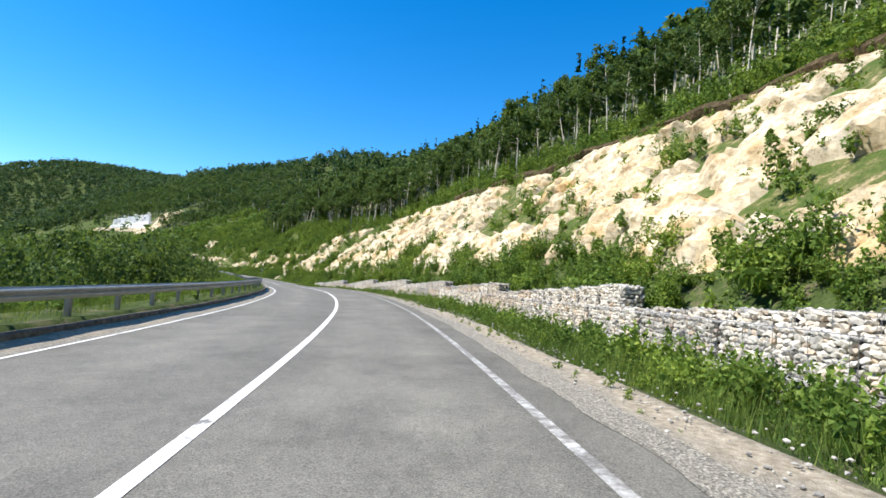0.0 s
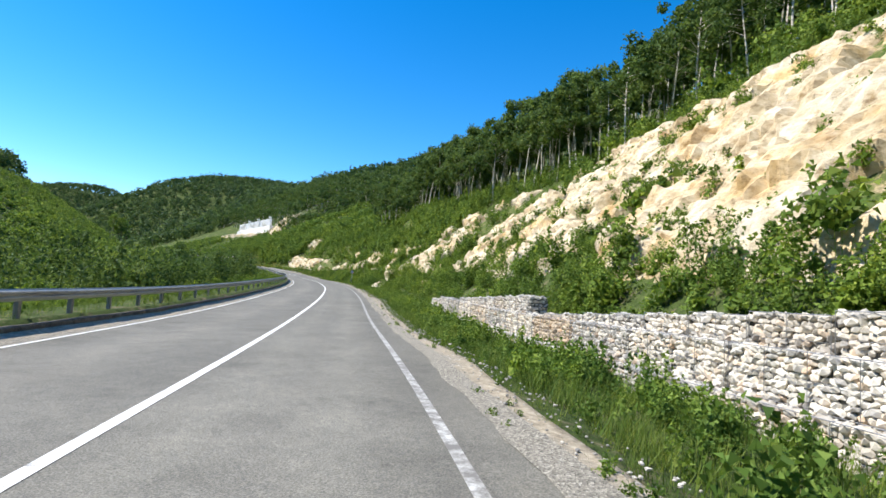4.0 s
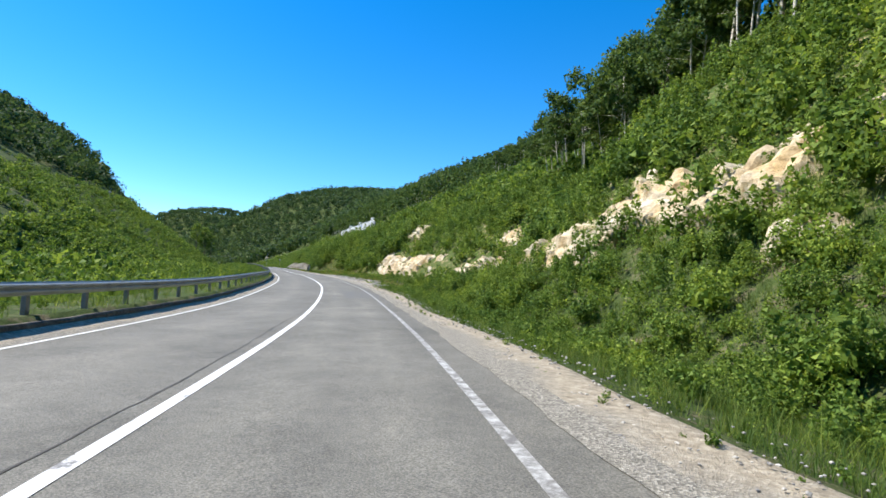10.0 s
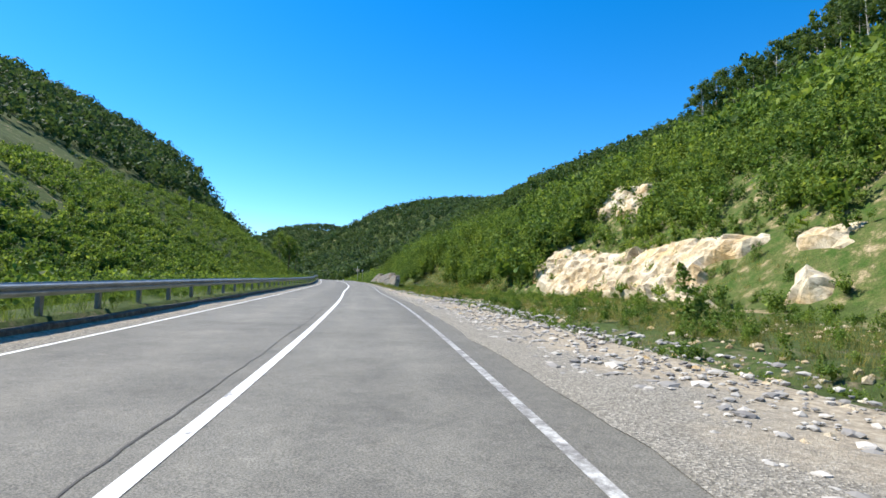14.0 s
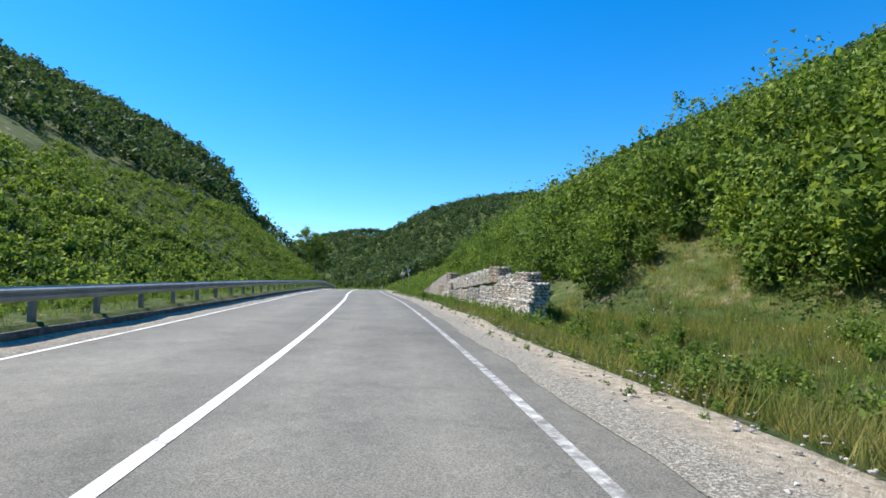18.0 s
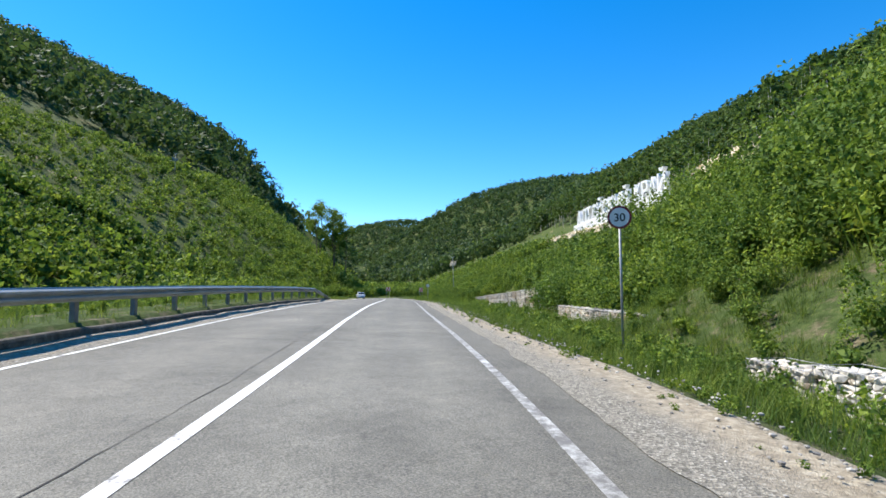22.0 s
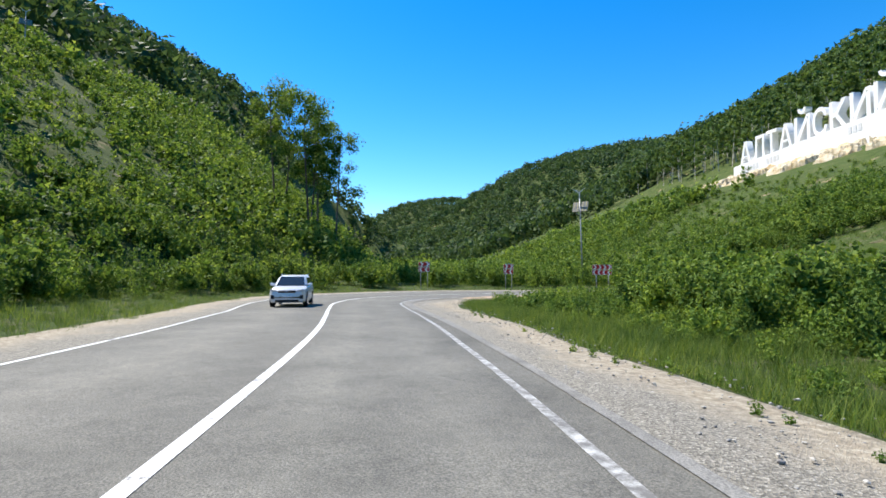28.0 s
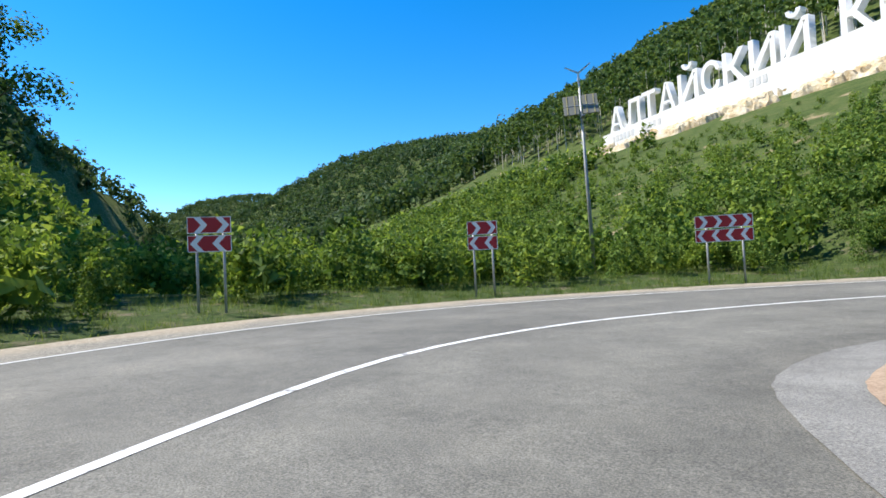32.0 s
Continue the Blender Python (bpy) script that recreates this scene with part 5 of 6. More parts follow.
def car():
    """A five-door SUV, nose towards -y, its wheels on z = 0."""
    root = new("suv_car")
    tagged(root, "silver white five-door SUV standing in the oncoming lane", "car")
    # lower body: sections from nose to tail: y, half width, bottom, shoulder height
    rings = []
    for y, w, z0, z1 in ((-2.32, 0.62, 0.42, 0.72), (-2.28, 0.78, 0.3, 0.86), (-2.1, 0.9, 0.26, 0.98), (-1.6, 0.935, 0.25, 1.04), (-1.0, 0.94, 0.25, 1.1), (0.0, 0.945, 0.25, 1.1), (1.2, 0.945, 0.26, 1.12), (1.9, 0.93, 0.28, 1.12), (2.25, 0.86, 0.34, 1.08), (2.32, 0.78, 0.42, 0.95)):
        rings.append([(-w * 0.93, y, z0), (w * 0.93, y, z0), (w, y, z0 + 0.16), (w, y, z1 - 0.22), (w * 0.96, y, z1 - 0.06), (w * 0.8, y, z1), (-w * 0.8, y, z1), (-w * 0.96, y, z1 - 0.06), (-w, y, z1 - 0.22), (-w, y, z0 + 0.16)])
    bm = loft(bmesh.new(), rings)
    body = part("body", bm, CARPAINT, root, smooth_faces=True)
    md = body.modifiers.new("edges", "BEVEL")
    md.width, md.segments, md.limit_method = 0.03, 2, "ANGLE"
    # cabin
    rings = []
    for z, y0, y1, w in ((1.02, -1.12, 2.2, 0.86), (1.2, -0.82, 2.16, 0.84), (1.45, -0.42, 2.02, 0.76), (1.6, -0.16, 1.86, 0.69), (1.68, 0.1, 1.7, 0.6)):
        rings.append([(-w, y0, z), (w, y0, z), (w, y1, z), (-w, y1, z)])
    bm = loft(bmesh.new(), rings)
    bmesh.ops.bevel(bm, geom=[e for e in bm.edges], offset=0.03, segments=2, affect="EDGES")
    part("cabin", bm, CARPAINT, root, smooth_faces=True)

    def pane(name, corners, parent=root):
        bm = bmesh.new()
        v = [Vector(c) for c in corners]
        n = (v[1] - v[0]).cross(v[2] - v[0]).normalized() * 0.012
        lo, hi = [bm.verts.new(q) for q in v], [bm.verts.new(q + n) for q in v]
        bm.faces.new(lo[::-1])
        bm.faces.new(hi)
        for i in range(4):
            j = (i + 1) % 4
            bm.faces.new((lo[i], lo[j], hi[j], hi[i]))
        return part(name, bm, GLASS, parent)

    pane("windscreen", ((-0.74, -1.0, 1.1), (0.74, -1.0, 1.1), (0.62, -0.22, 1.59), (-0.62, -0.22, 1.59)))
    for sg in (-1, 1):
        o = 0.012
        a = [(sg * (0.855 + o), -0.62, 1.14), (sg * (0.855 + o), 0.38, 1.14), (sg * (0.73 + o), 0.38, 1.54), (sg * (0.73 + o), -0.2, 1.54)]
        b = [(sg * (0.855 + o), 0.46, 1.14), (sg * (0.855 + o), 1.3, 1.16), (sg * (0.74 + o), 1.3, 1.54), (sg * (0.73 + o), 0.46, 1.54)]
        c = [(sg * (0.85 + o), 1.38, 1.17), (sg * (0.85 + o), 1.95, 1.22), (sg * (0.74 + o), 1.75, 1.52), (sg * (0.74 + o), 1.38, 1.54)]
        for q in (a, b, c):
            pane("side_window", q if sg > 0 else q[::-1])
        bm = bmesh.new()
        box(bm, sg * 0.9 - 0.02, sg * 1.1 + 0.02, -0.78, -0.62, 1.1, 1.26, 0.04) if sg > 0 else box(bm, -1.12, -0.88, -0.78, -0.62, 1.1, 1.26, 0.04)
        part("door_mirror", bm, CARPAINT, root)
        bm = bmesh.new()
        flat_shape(bm, [(sg * 0.42, 0.82), (sg * 0.84, 0.9), (sg * 0.86, 0.97), (sg * 0.5, 0.9)], -2.31, -2.02)
        part("headlamp", bm, LAMP, root, "clear headlamp")
        bm = bmesh.new()
        box(bm, min(sg * 0.62, sg * 0.82), max(sg * 0.62, sg * 0.82), -2.31, -2.2, 0.46, 0.66, 0.02)
        part("fog_lamp_surround", bm, PLASTIC, root)
        bm = bmesh.new()
        rod(bm, (sg * 0.68, -0.1, 1.71), (sg * 0.68, 1.6, 1.71), 0.018, seg=6)
        part("roof_rail", bm, CHROME, root)
    bm = bmesh.new()
    box(bm, -0.44, 0.44, -2.345, -2.24, 0.78, 0.9, 0.02)
    grille = part("grille", bm, PLASTIC, root)
    bm = bmesh.new()
    box(bm, -0.08, 0.08, -2.36, -2.33, 0.82, 0.86, 0.01)
    part("badge", bm, CHROME, grille)
    bm = bmesh.new()
    box(bm, -0.6, 0.6, -2.33, -2.2, 0.3, 0.44, 0.03)
    part("lower_intake", bm, PLASTIC, root)
    bm = bmesh.new()
    box(bm, -0.26, 0.26, -2.36, -2.32, 0.54, 0.65, 0.004)
    part("number_plate", bm, WHITE_SIGN, root)
    for y in (-1.42, 1.32):
        for sg in (-1, 1):
            bm = bmesh.new()
            x0, x1 = sg * 0.74, sg * 0.955
            rod(bm, (x0, y, 0.365), (x1, y, 0.365), 0.365, seg=28)
            bmesh.ops.bevel(bm, geom=[e for e in bm.edges if e.calc_face_angle(0) > 1], offset=0.04, segments=2, affect="EDGES")
            wheel = part("wheel", bm, RUBBER, root)
            bm = bmesh.new()
            rod(bm, (x1 - sg * 0.02, y, 0.365), (x1 + sg * 0.008, y, 0.365), 0.235, 0.22, seg=24)
            part("rim", bm, CHROME, wheel, "alloy rim")
            bm = bmesh.new()
            rod(bm, (sg * 0.9, y, 0.4), (sg * 0.949, y, 0.4), 0.43, seg=28)
            part("wheel_arch", bm, PLASTIC, root)
    return root


suv = car()
suv.matrix_basis = pose(-251.3, 317.0, 3.72, 0, 0, 58) @ Matrix.Scale(M, 4)

# ---------------------------------------------------------------- plants
def sprays(centres, size, rng, out, spread=0.8, soft=0.7):
    """A three-cornered spray of leaves at each centre that faces outwards; its normals follow the crown's roundness."""
    n = len(centres)
    nrm = unit(rng.normal(0, 1, (n, 3)) * spread + unit(out))
    nrm *= np.where((nrm * out).sum(1) < 0, -1.0, 1.0)[:, None]
    a = unit(np.cross(nrm, rng.normal(0, 1, (n, 3))))
    b = np.cross(nrm, a)
    sz = (size * rng.uniform(0.6, 1.25, n))[:, None]
    a, b = a * sz, b * sz * 0.6
    bend = nrm * sz * 0.16
    v = np.stack([centres - a, centres + a * 0.6 - b * 1.2 + bend, centres + a * 0.8 + b * 1.1 + bend], 1)
    return v.reshape(-1, 3), np.arange(n * 3).reshape(-1, 3), np.repeat(unit(unit(out) * soft + nrm * (1 - soft)), 3, axis=0)


def crown_points(rng, n, blobs, r, centre, squash=0.8, shell=0.55):
    """Points in several overlapping lumps round a centre, denser towards their outsides, and the way outwards at each."""
    k = unit(rng.normal(0, 1, (blobs, 3)))
    k = k * rng.uniform(0.25, 0.75, (blobs, 1)) * r * np.array([1, 1, squash]) + centre
    br = rng.uniform(0.3, 0.55, blobs) * r
    i = rng.integers(0, blobs, n)
    p = unit(rng.normal(0, 1, (n, 3)))
    q = k[i] + p * (br[i] * (shell + (1 - shell) * rng.uniform(0, 1, n)))[:, None]
    return q, p * 0.9 + (q - centre) / r * 0.55 + np.array([0, 0, 0.12])


def stems(foot, tip, height):
    """A slim upright stem for each shoot."""
    n = len(foot)
    z = np.zeros(n)
    a = np.stack([foot[:, 0] - 0.007, foot[:, 1] - 0.004, z], -1)
    b = np.stack([foot[:, 0] + 0.007, foot[:, 1] + 0.004, z], -1)
    c = np.stack([tip[:, 0], tip[:, 1], height], -1)
    return np.stack([a, b, c], 1).reshape(-1, 3), np.arange(n * 3).reshape(-1, 3), np.tile(np.array([0.4, -0.4, 0.8]), (n * 3, 1))


def shrub(seed, n, leaf_size, lumps=7, spires=1.0):
    """A bush one metre high and about as wide."""
    rng = np.random.default_rng(seed)
    p, out = crown_points(rng, n, lumps, 0.52, np.array([0, 0, 0.5]), 0.85)
    p[:, 2] = np.abs(p[:, 2]) * 0.98 + 0.02
    # upright shoots that break the outline, and a thick leafy inside
    k = n // 4
    shoots = 4
    i, h = rng.integers(0, shoots, k), rng.uniform(0.35, 1.0, k)
    foot, reach = rng.uniform(-0.32, 0.32, (shoots, 2)), rng.uniform(0.82, 1.02, shoots) * spires
    w = 0.07 * (1.1 - h) + 0.01
    ex, ey = rng.normal(0, 1, k), rng.normal(0, 1, k)
    p[:k] = np.stack([foot[i, 0] * (0.6 + 0.7 * h) + ex * w, foot[i, 1] * (0.6 + 0.7 * h) + ey * w, h * reach[i]], -1)
    out[:k] = np.stack([ex + foot[i, 0], ey + foot[i, 1], 0.5 + 0 * ex], -1)
    m = max(n // 14, 8)
    q, inner = crown_points(rng, m, lumps, 0.27, np.array([0, 0, 0.38]), 0.9, 0.2)
    q[:, 2] = np.abs(q[:, 2])
    return gather((sprays(p, leaf_size, rng, out), sprays(q, min(leaf_size * 2.6, 0.16), rng, inner), stems(foot * 0.6, foot * 1.3, reach)))


def sapling(seed, n, leaf_size):
    """A slim young tree, one metre high: leaves in tiers round upright shoots."""
    rng = np.random.default_rng(seed)
    shoots = rng.integers(1, 4)
    i = rng.integers(0, shoots, n)
    h = rng.uniform(0.06, 1, n)
    r = 0.24 * (1 - h) ** 0.7 + 0.03
    a = rng.uniform(0, 6.28, n)
    off = rng.uniform(-0.16, 0.16, (shoots, 2))
    top = rng.uniform(0.7, 1.0, shoots)
    q = np.sqrt(rng.uniform(0.1, 1, n)) * r
    p = np.stack([off[i, 0] * (1 + h) + q * np.cos(a), off[i, 1] * (1 + h) + q * np.sin(a), h * top[i]], -1)
    return gather((sprays(p, leaf_size, rng, np.stack([np.cos(a), np.sin(a), 0.45 + 0 * a], -1)), stems(off, off * 2, top)))


def tube(points, radii, seg=5):
    rows = []
    a = np.linspace(0, 2 * np.pi, seg + 1)
    for p, r in zip(points, radii):
        rows.append(np.stack([p[0] + r * np.cos(a), p[1] + r * np.sin(a), np.full(seg + 1, p[2])], -1))
    return np.concatenate(rows), grid_faces(len(points), seg + 1)[:, ::-1]


def birch(seed, n, leaf_size, bare=0.4, thick=0.011, limbs=9, tips=12, wide=1.0):
    """Trunk with limbs, and a crown, of a tree one metre high."""
    rng = np.random.default_rng(seed)
    lean = rng.normal(0, 0.04, 2)
    h = np.linspace(0, 0.95, 7 if limbs > 4 else 2)
    pts = np.stack([lean[0] * h + 0.012 * np.sin(5 * h + seed), lean[1] * h + 0.012 * np.cos(4 * h + seed), h - 0.02], -1)
    wood = [tube(pts, thick * (1 - 0.85 * h), 6 if limbs > 4 else 3)]
    heads = []
    for k in range(tips):
        z = bare + (0.92 - bare) * (k + rng.uniform(0, 0.8)) / tips
        a = rng.uniform(0, 6.28)
        reach = wide * rng.uniform(0.06, 0.18) * (1.15 - 0.75 * (z - bare) / (1 - bare))
        base = np.array([lean[0] * z, lean[1] * z, z])
        tip = base + np.array([reach * math.cos(a), reach * math.sin(a), rng.uniform(0.03, 0.1)])
        if k < limbs:
            wood.append(tube(np.stack([base, (base + tip) / 2 + (0, 0, 0.01), tip]), np.array([0.4, 0.25, 0.1]) * thick, 4))
        heads.append(tip)
    heads.append(np.array([lean[0], lean[1], 0.93]))
    heads = np.array(heads)
    i = rng.integers(0, len(heads), n)
    out = unit(rng.normal(0, 1, (n, 3)))
    lump = rng.uniform(0.6, 1.25, len(heads))[i][:, None]
    p = heads[i] + out * np.array([0.074, 0.074, 0.062]) * lump * (0.25 + 0.85 * rng.uniform(0, 1, (n, 1))) - np.array([0, 0, 0.01])
    return gather(wood), sprays(p, leaf_size, rng, out + np.array([0, 0, 0.3]))


def canopy(seed, n, leaf_size):
    """A distant tree one metre high: a lumpy crown down to the ground."""
    rng = np.random.default_rng(seed)
    p, out = crown_points(rng, n, 7, 0.52, np.array([0, 0, 0.56]), 0.9, 0.75)
    p[:, 2] = np.clip(p[:, 2], 0.02, 1.1)
    return sprays(p, leaf_size, rng, out, 0.6, 0.8)


def conifer(seed, n, leaf_size):
    rng = np.random.default_rng(seed)
    h = 1 - np.sqrt(rng.uniform(0, 1, n)) * 0.95
    r = 0.17 * (1.02 - h) * (0.6 + 0.4 * np.abs(np.sin(h * 26)))
    a = rng.uniform(0, 6.28, n)
    p = np.stack([r * np.cos(a), r * np.sin(a), h], -1)
    return sprays(p, leaf_size, rng, np.stack([np.cos(a), np.sin(a), 0.5 + 0 * a], -1))


# a coarse height map, to leave out what the land hides from the whole road
MAP_X, MAP_Y = np.arange(-1320.0, 180.0, 6.0), np.arange(-60.0, 1290.0, 6.0)
MAP_Z = ground_height(*np.meshgrid(MAP_X, MAP_Y, indexing="ij"))


def map_height(x, y):
    u, v = np.clip((x - MAP_X[0]) / 6, 0, len(MAP_X) - 1.01), np.clip((y - MAP_Y[0]) / 6, 0, len(MAP_Y) - 1.01)
    i, j = u.astype(int), v.astype(int)
    a, b = u - i, v - j
    return (MAP_Z[i, j] * (1 - a) + MAP_Z[i + 1, j] * a) * (1 - b) + (MAP_Z[i, j + 1] * (1 - a) + MAP_Z[i + 1, j + 1] * a) * b


def seen_from_road(x, y, top):
    """Whether a place at the height top can be seen from the road over the lie of the land."""
    out = np.zeros(len(x), bool)
    for s in (54, 90, 135, 175, 215, 255, 300, 345, 395, 440, 462, 482):
        p = on_road(s, 2.0, 1.5)
        tx, ty = np.interp(s, ROAD_S, ROAD_T[:, 0]), np.interp(s, ROAD_S, ROAD_T[:, 1])
        ex, ey = x - p[0], y - p[1]
        ahead = ex * tx + ey * ty > 0.55 * np.abs(ex * ty - ey * tx) - 4
        clear = ahead & ~out
        for k in np.linspace(0.12, 0.97, 22):
            clear &= map_height(p[0] + ex * k, p[1] + ey * k) < p[2] + (top - p[2]) * k + 0.8
        out |= clear
    return out


def plant_many(name, templates, x, y, size, mat, label, category, seed, sink=0.08, tall=None):
    """One object of many plants on the ground at x, y."""
    if len(x) == 0:
        return
    rng = np.random.default_rng(seed)
    z = ground_height(x, y) - sink * size
    s, d = locate(x, y)
    ok = np.where(np.abs(d) < 42, (d < 0) | (s > 50 + 0.85 * (d - 2)), seen_from_road(x, y, z + size))
    x, y, z, size = x[ok], y[ok], z[ok], size[ok]
    pl = np.stack([x, y, z], -1)
    turn = rng.uniform(0, 6.28, len(x))
    pairs = []
    which = rng.integers(0, len(templates), len(x))
    for k, t in enumerate(templates):
        i = which == k
        if i.any():
            pairs.append(scatter(t, pl[i], turn[i], size[i], None if tall is None else tall[i]))
    v, f, *nr = gather(pairs)
    tagged(mesh_object(name, v, f, mat, normals=nr[0] if nr else None), label, category, kind="stuff")


def jitter(x0, x1, y0, y1, step, rng):
    gx, gy = np.meshgrid(np.arange(x0, x1, step), np.arange(y0, y1, step), indexing="ij")
    gx, gy = gx.ravel(), gy.ravel()
    return gx + rng.uniform(-0.5, 0.5, len(gx)) * step, gy + rng.uniform(-0.5, 0.5, len(gy)) * step


def forest_edge(s):
    """Distance from the road at which the high forest begins on the right."""
    return 26.5 + 8 * smooth(218, 250, s) + 25 * smooth(264, 286, s) + 12 * smooth(335, 375, s) + 4 * fbm(s / 25, s * 0, 15)


def letter_clear(x, y):
    """Whether a place lies on the bare rock under the letters' plinth or in the scar above its end."""
    u = 0.807 * (x + 281.5) - 0.59 * (y - 445.4)
    v = -0.59 * (x + 281.5) - 0.807 * (y - 445.4)
    return ((u > -14) & (u < 78) & (v > -4) & (v < 15)) | ((u > 62) & (u < 92) & (v > -18) & (v < 14))


def along(s0, s1, d0, d1, n, rng):
    """n random places in a band beside the road."""
    s, d = rng.uniform(s0, s1, n), rng.uniform(d0, d1, n)
    p = on_road(s, d)
    return s, d, p[:, 0], p[:, 1]


def build_shrubs():
    rng = np.random.default_rng(21)
    near = [shrub(k, 780, 0.034, 9) for k in range(4)] + [sapling(40 + k, 620, 0.03) for k in range(4)]
    fine = [shrub(30 + k, 370, 0.047) for k in range(4)] + [sapling(60 + k, 320, 0.042) for k in range(3)]
    tall = [shrub(70 + k, 1250, 0.0205, 16, 0.84) for k in range(3)] + [sapling(80 + k, 1050, 0.0185) for k in range(3)]
    mid = [shrub(10 + k, 210, 0.052) for k in range(4)] + [sapling(50 + k, 190, 0.046) for k in range(3)]
    low = [shrub(20 + k, 84, 0.095, 6) for k in range(4)]
    weed = [shrub(90 + k, 78, 0.085, 5) for k in range(4)]
    fine_weed = [shrub(94 + k, 170, 0.055, 6) for k in range(4)] + [sapling(98 + k, 150, 0.05) for k in range(2)]
    dice = lambda s: rng.uniform(0, 1, len(s))  # noqa: E731
    # right behind the first wall
    s, d, x, y = along(46, 190, 9.9, 13.0, 240, rng)
    plant_many("wall_shrubs", near, x, y, rng.uniform(0.8, 2.5, len(s)), LEAF_BUSH, "bright green shrubs growing behind the gabion wall", "shrubs", 25)
    # close to the road, right-hand side
    s, d, x, y = along(48, 470, 9.2, 15.5, 1400, rng)
    size = rng.uniform(0.9, 2.6, len(s)) * (0.65 + 0.35 * smooth(9, 12, d))
    keep = dice(s) > np.where(s < 110, 0.93, np.where(s < 185, 0.9, 0.7)) * rock_mask(s, d)
    keep &= ~((s > 246) & (s < 332) & (d < 15.5) & (dice(s) > 0.06)) & ~((s > 400) & (s < 446) & (d < 17.0)) & ~((s > 377) & (s < 401) & (d < 11.6)) & ~((s > 330) & (s < 380) & (d < 9.9)) & ~((s > 46) & (s < 155) & (d < 10.3)) & ~((s > 464) & (d < 15)) & ~((s > 172) & (s < 193.5) & (d < 14.5)) & ~((s > 156) & (s < 184) & (d < 13.5) & (dice(s) < 0.75)) & ~((s < 84) & (d > 11.6) & (dice(s) < 0.7))
    for nm, tp, k in (("roadside_shrubs", near, keep & (d < 11.8)), ("shrubs", fine, keep & (d >= 11.8))):
        plant_many(nm, tp, x[k], y[k], size[k], LEAF_BUSH, "dense bright green roadside shrubs and saplings", "shrubs", 1)
    s, d, x, y = along(186, 246, 8.9, 13, 150, rng)
    k = (s > 195) | (s < 182)
    s, d, x, y = s[k], d[k], x[k], y[k]
    plant_many("foot_shrubs", near, x, y, rng.uniform(0.7, 1.9, len(s)), LEAF_BUSH, "leafy bushes at the foot of the rocky slope", "shrubs", 45)
    s, d, x, y = along(302, 338, 15.2, 36, 270, rng)
    plant_many("meadow_edge_shrubs", fine, x, y, rng.uniform(2.0, 4.6, len(s)), LEAF_BUSH, "tall dense shrubs behind the flower meadow", "shrubs", 46)
    s, d, x, y = along(409, 448, 14.0, 20, 190, rng)
    keep = d > 16.2 - 2.0 * np.clip((s - 410) / 34, 0, 1)
    plant_many("wall_crest_shrubs", fine, x[keep], y[keep], rng.uniform(0.9, 1.9, keep.sum()), LEAF_BUSH, "low bushes along the crest of the long wall", "shrubs", 47)
    # behind the long wall
    s, d, x, y = along(384, 452, 13.8, 34, 400, rng)
    keep = d > np.where(s < 409, 13.8, 16.6 - 2.0 * np.clip((s - 410) / 34, 0, 1))
    plant_many("wall_top_shrubs", fine, x[keep], y[keep], rng.uniform(1.4, 3.2, keep.sum()), LEAF_BUSH, "dense shrubs on the bank above the long gabion wall", "shrubs", 33)
    s, d, x, y = along(384, 444, 11.5, 15, 60, rng)
    plant_many("bench_shrubs", near, x, y, rng.uniform(0.4, 1.1, len(s)), LEAF_BUSH, "small bushes on the grass before the long wall", "shrubs", 34)
    s, d, x, y = along(318, 412, 10.8, 26, 200, rng)
    k = ((s < 345) | (d > 13)) & ((s < 383) | (d > 14.6)) & ((s > 333) | (d > 15))
    s, d, x, y = s[k], d[k], x[k], y[k]
    plant_many("tall_shrubs", tall, x, y, rng.uniform(3.2, 6.4, len(s)) * (0.6 + 0.4 * smooth(9.9, 13, d)), LEAF_BUSH, "tall young trees and shrubs above the gabion wall", "shrubs", 26)
    s, d, x, y = along(336, 386, 10.0, 15, 210, rng)
    plant_many("wall_back_shrubs", near, x, y, rng.uniform(0.9, 2.3, len(s)) * (0.6 + 0.4 * smooth(10, 13, d)), LEAF_BUSH, "bright leafy bushes right behind the gabion wall", "shrubs", 64)
    s, d, x, y = along(380, 452, 24, 40, 420, rng)
    plant_many("wall_slope_shrubs", mid, x, y, rng.uniform(1.5, 2.8, len(s)), LEAF_BUSH, "green scrub on the slope above the long wall", "shrubs", 65)
    s, d, x, y = along(176, 204, 7.6, 16, 170, rng)
    k = ~((s > 186) & (s < 192.5) & (d > 8.8) & (d < 14))
    plant_many("boulder_shrubs", near, x[k], y[k], rng.uniform(0.5, 1.3, k.sum()), LEAF_BUSH, "small leafy bushes round the boulders", "shrubs", 66)
    s, d, x, y = along(374, 408, 11.8, 25, 150, rng)
    plant_many("tail_shrubs", tall, x, y, rng.uniform(2.6, 5.0, len(s)), LEAF_BUSH, "tall leafy bushes over the low end of the wall", "shrubs", 60)
    s, d, x, y = along(440, 467, 10.4, 24, 160, rng)
    plant_many("corner_shrubs", near, x, y, rng.uniform(1.2, 2.8, len(s)), LEAF_BUSH, "leafy bushes on the inside of the bend", "shrubs", 27)
    s, d, x, y = along(457, 475, 13.5, 24, 80, rng)
    plant_many("inner_bend_shrubs", near, x, y, rng.uniform(1.5, 3.2, len(s)), LEAF_BUSH, "tall bushes inside the bend", "shrubs", 44)
    s, d, x, y = along(425, 472, 24, 60, 380, rng)
    plant_many("corner_slope_shrubs", mid, x, y, rng.uniform(0.9, 1.9, len(s)), LEAF_BUSH, "green scrub on the slope beside the bend", "shrubs", 50)
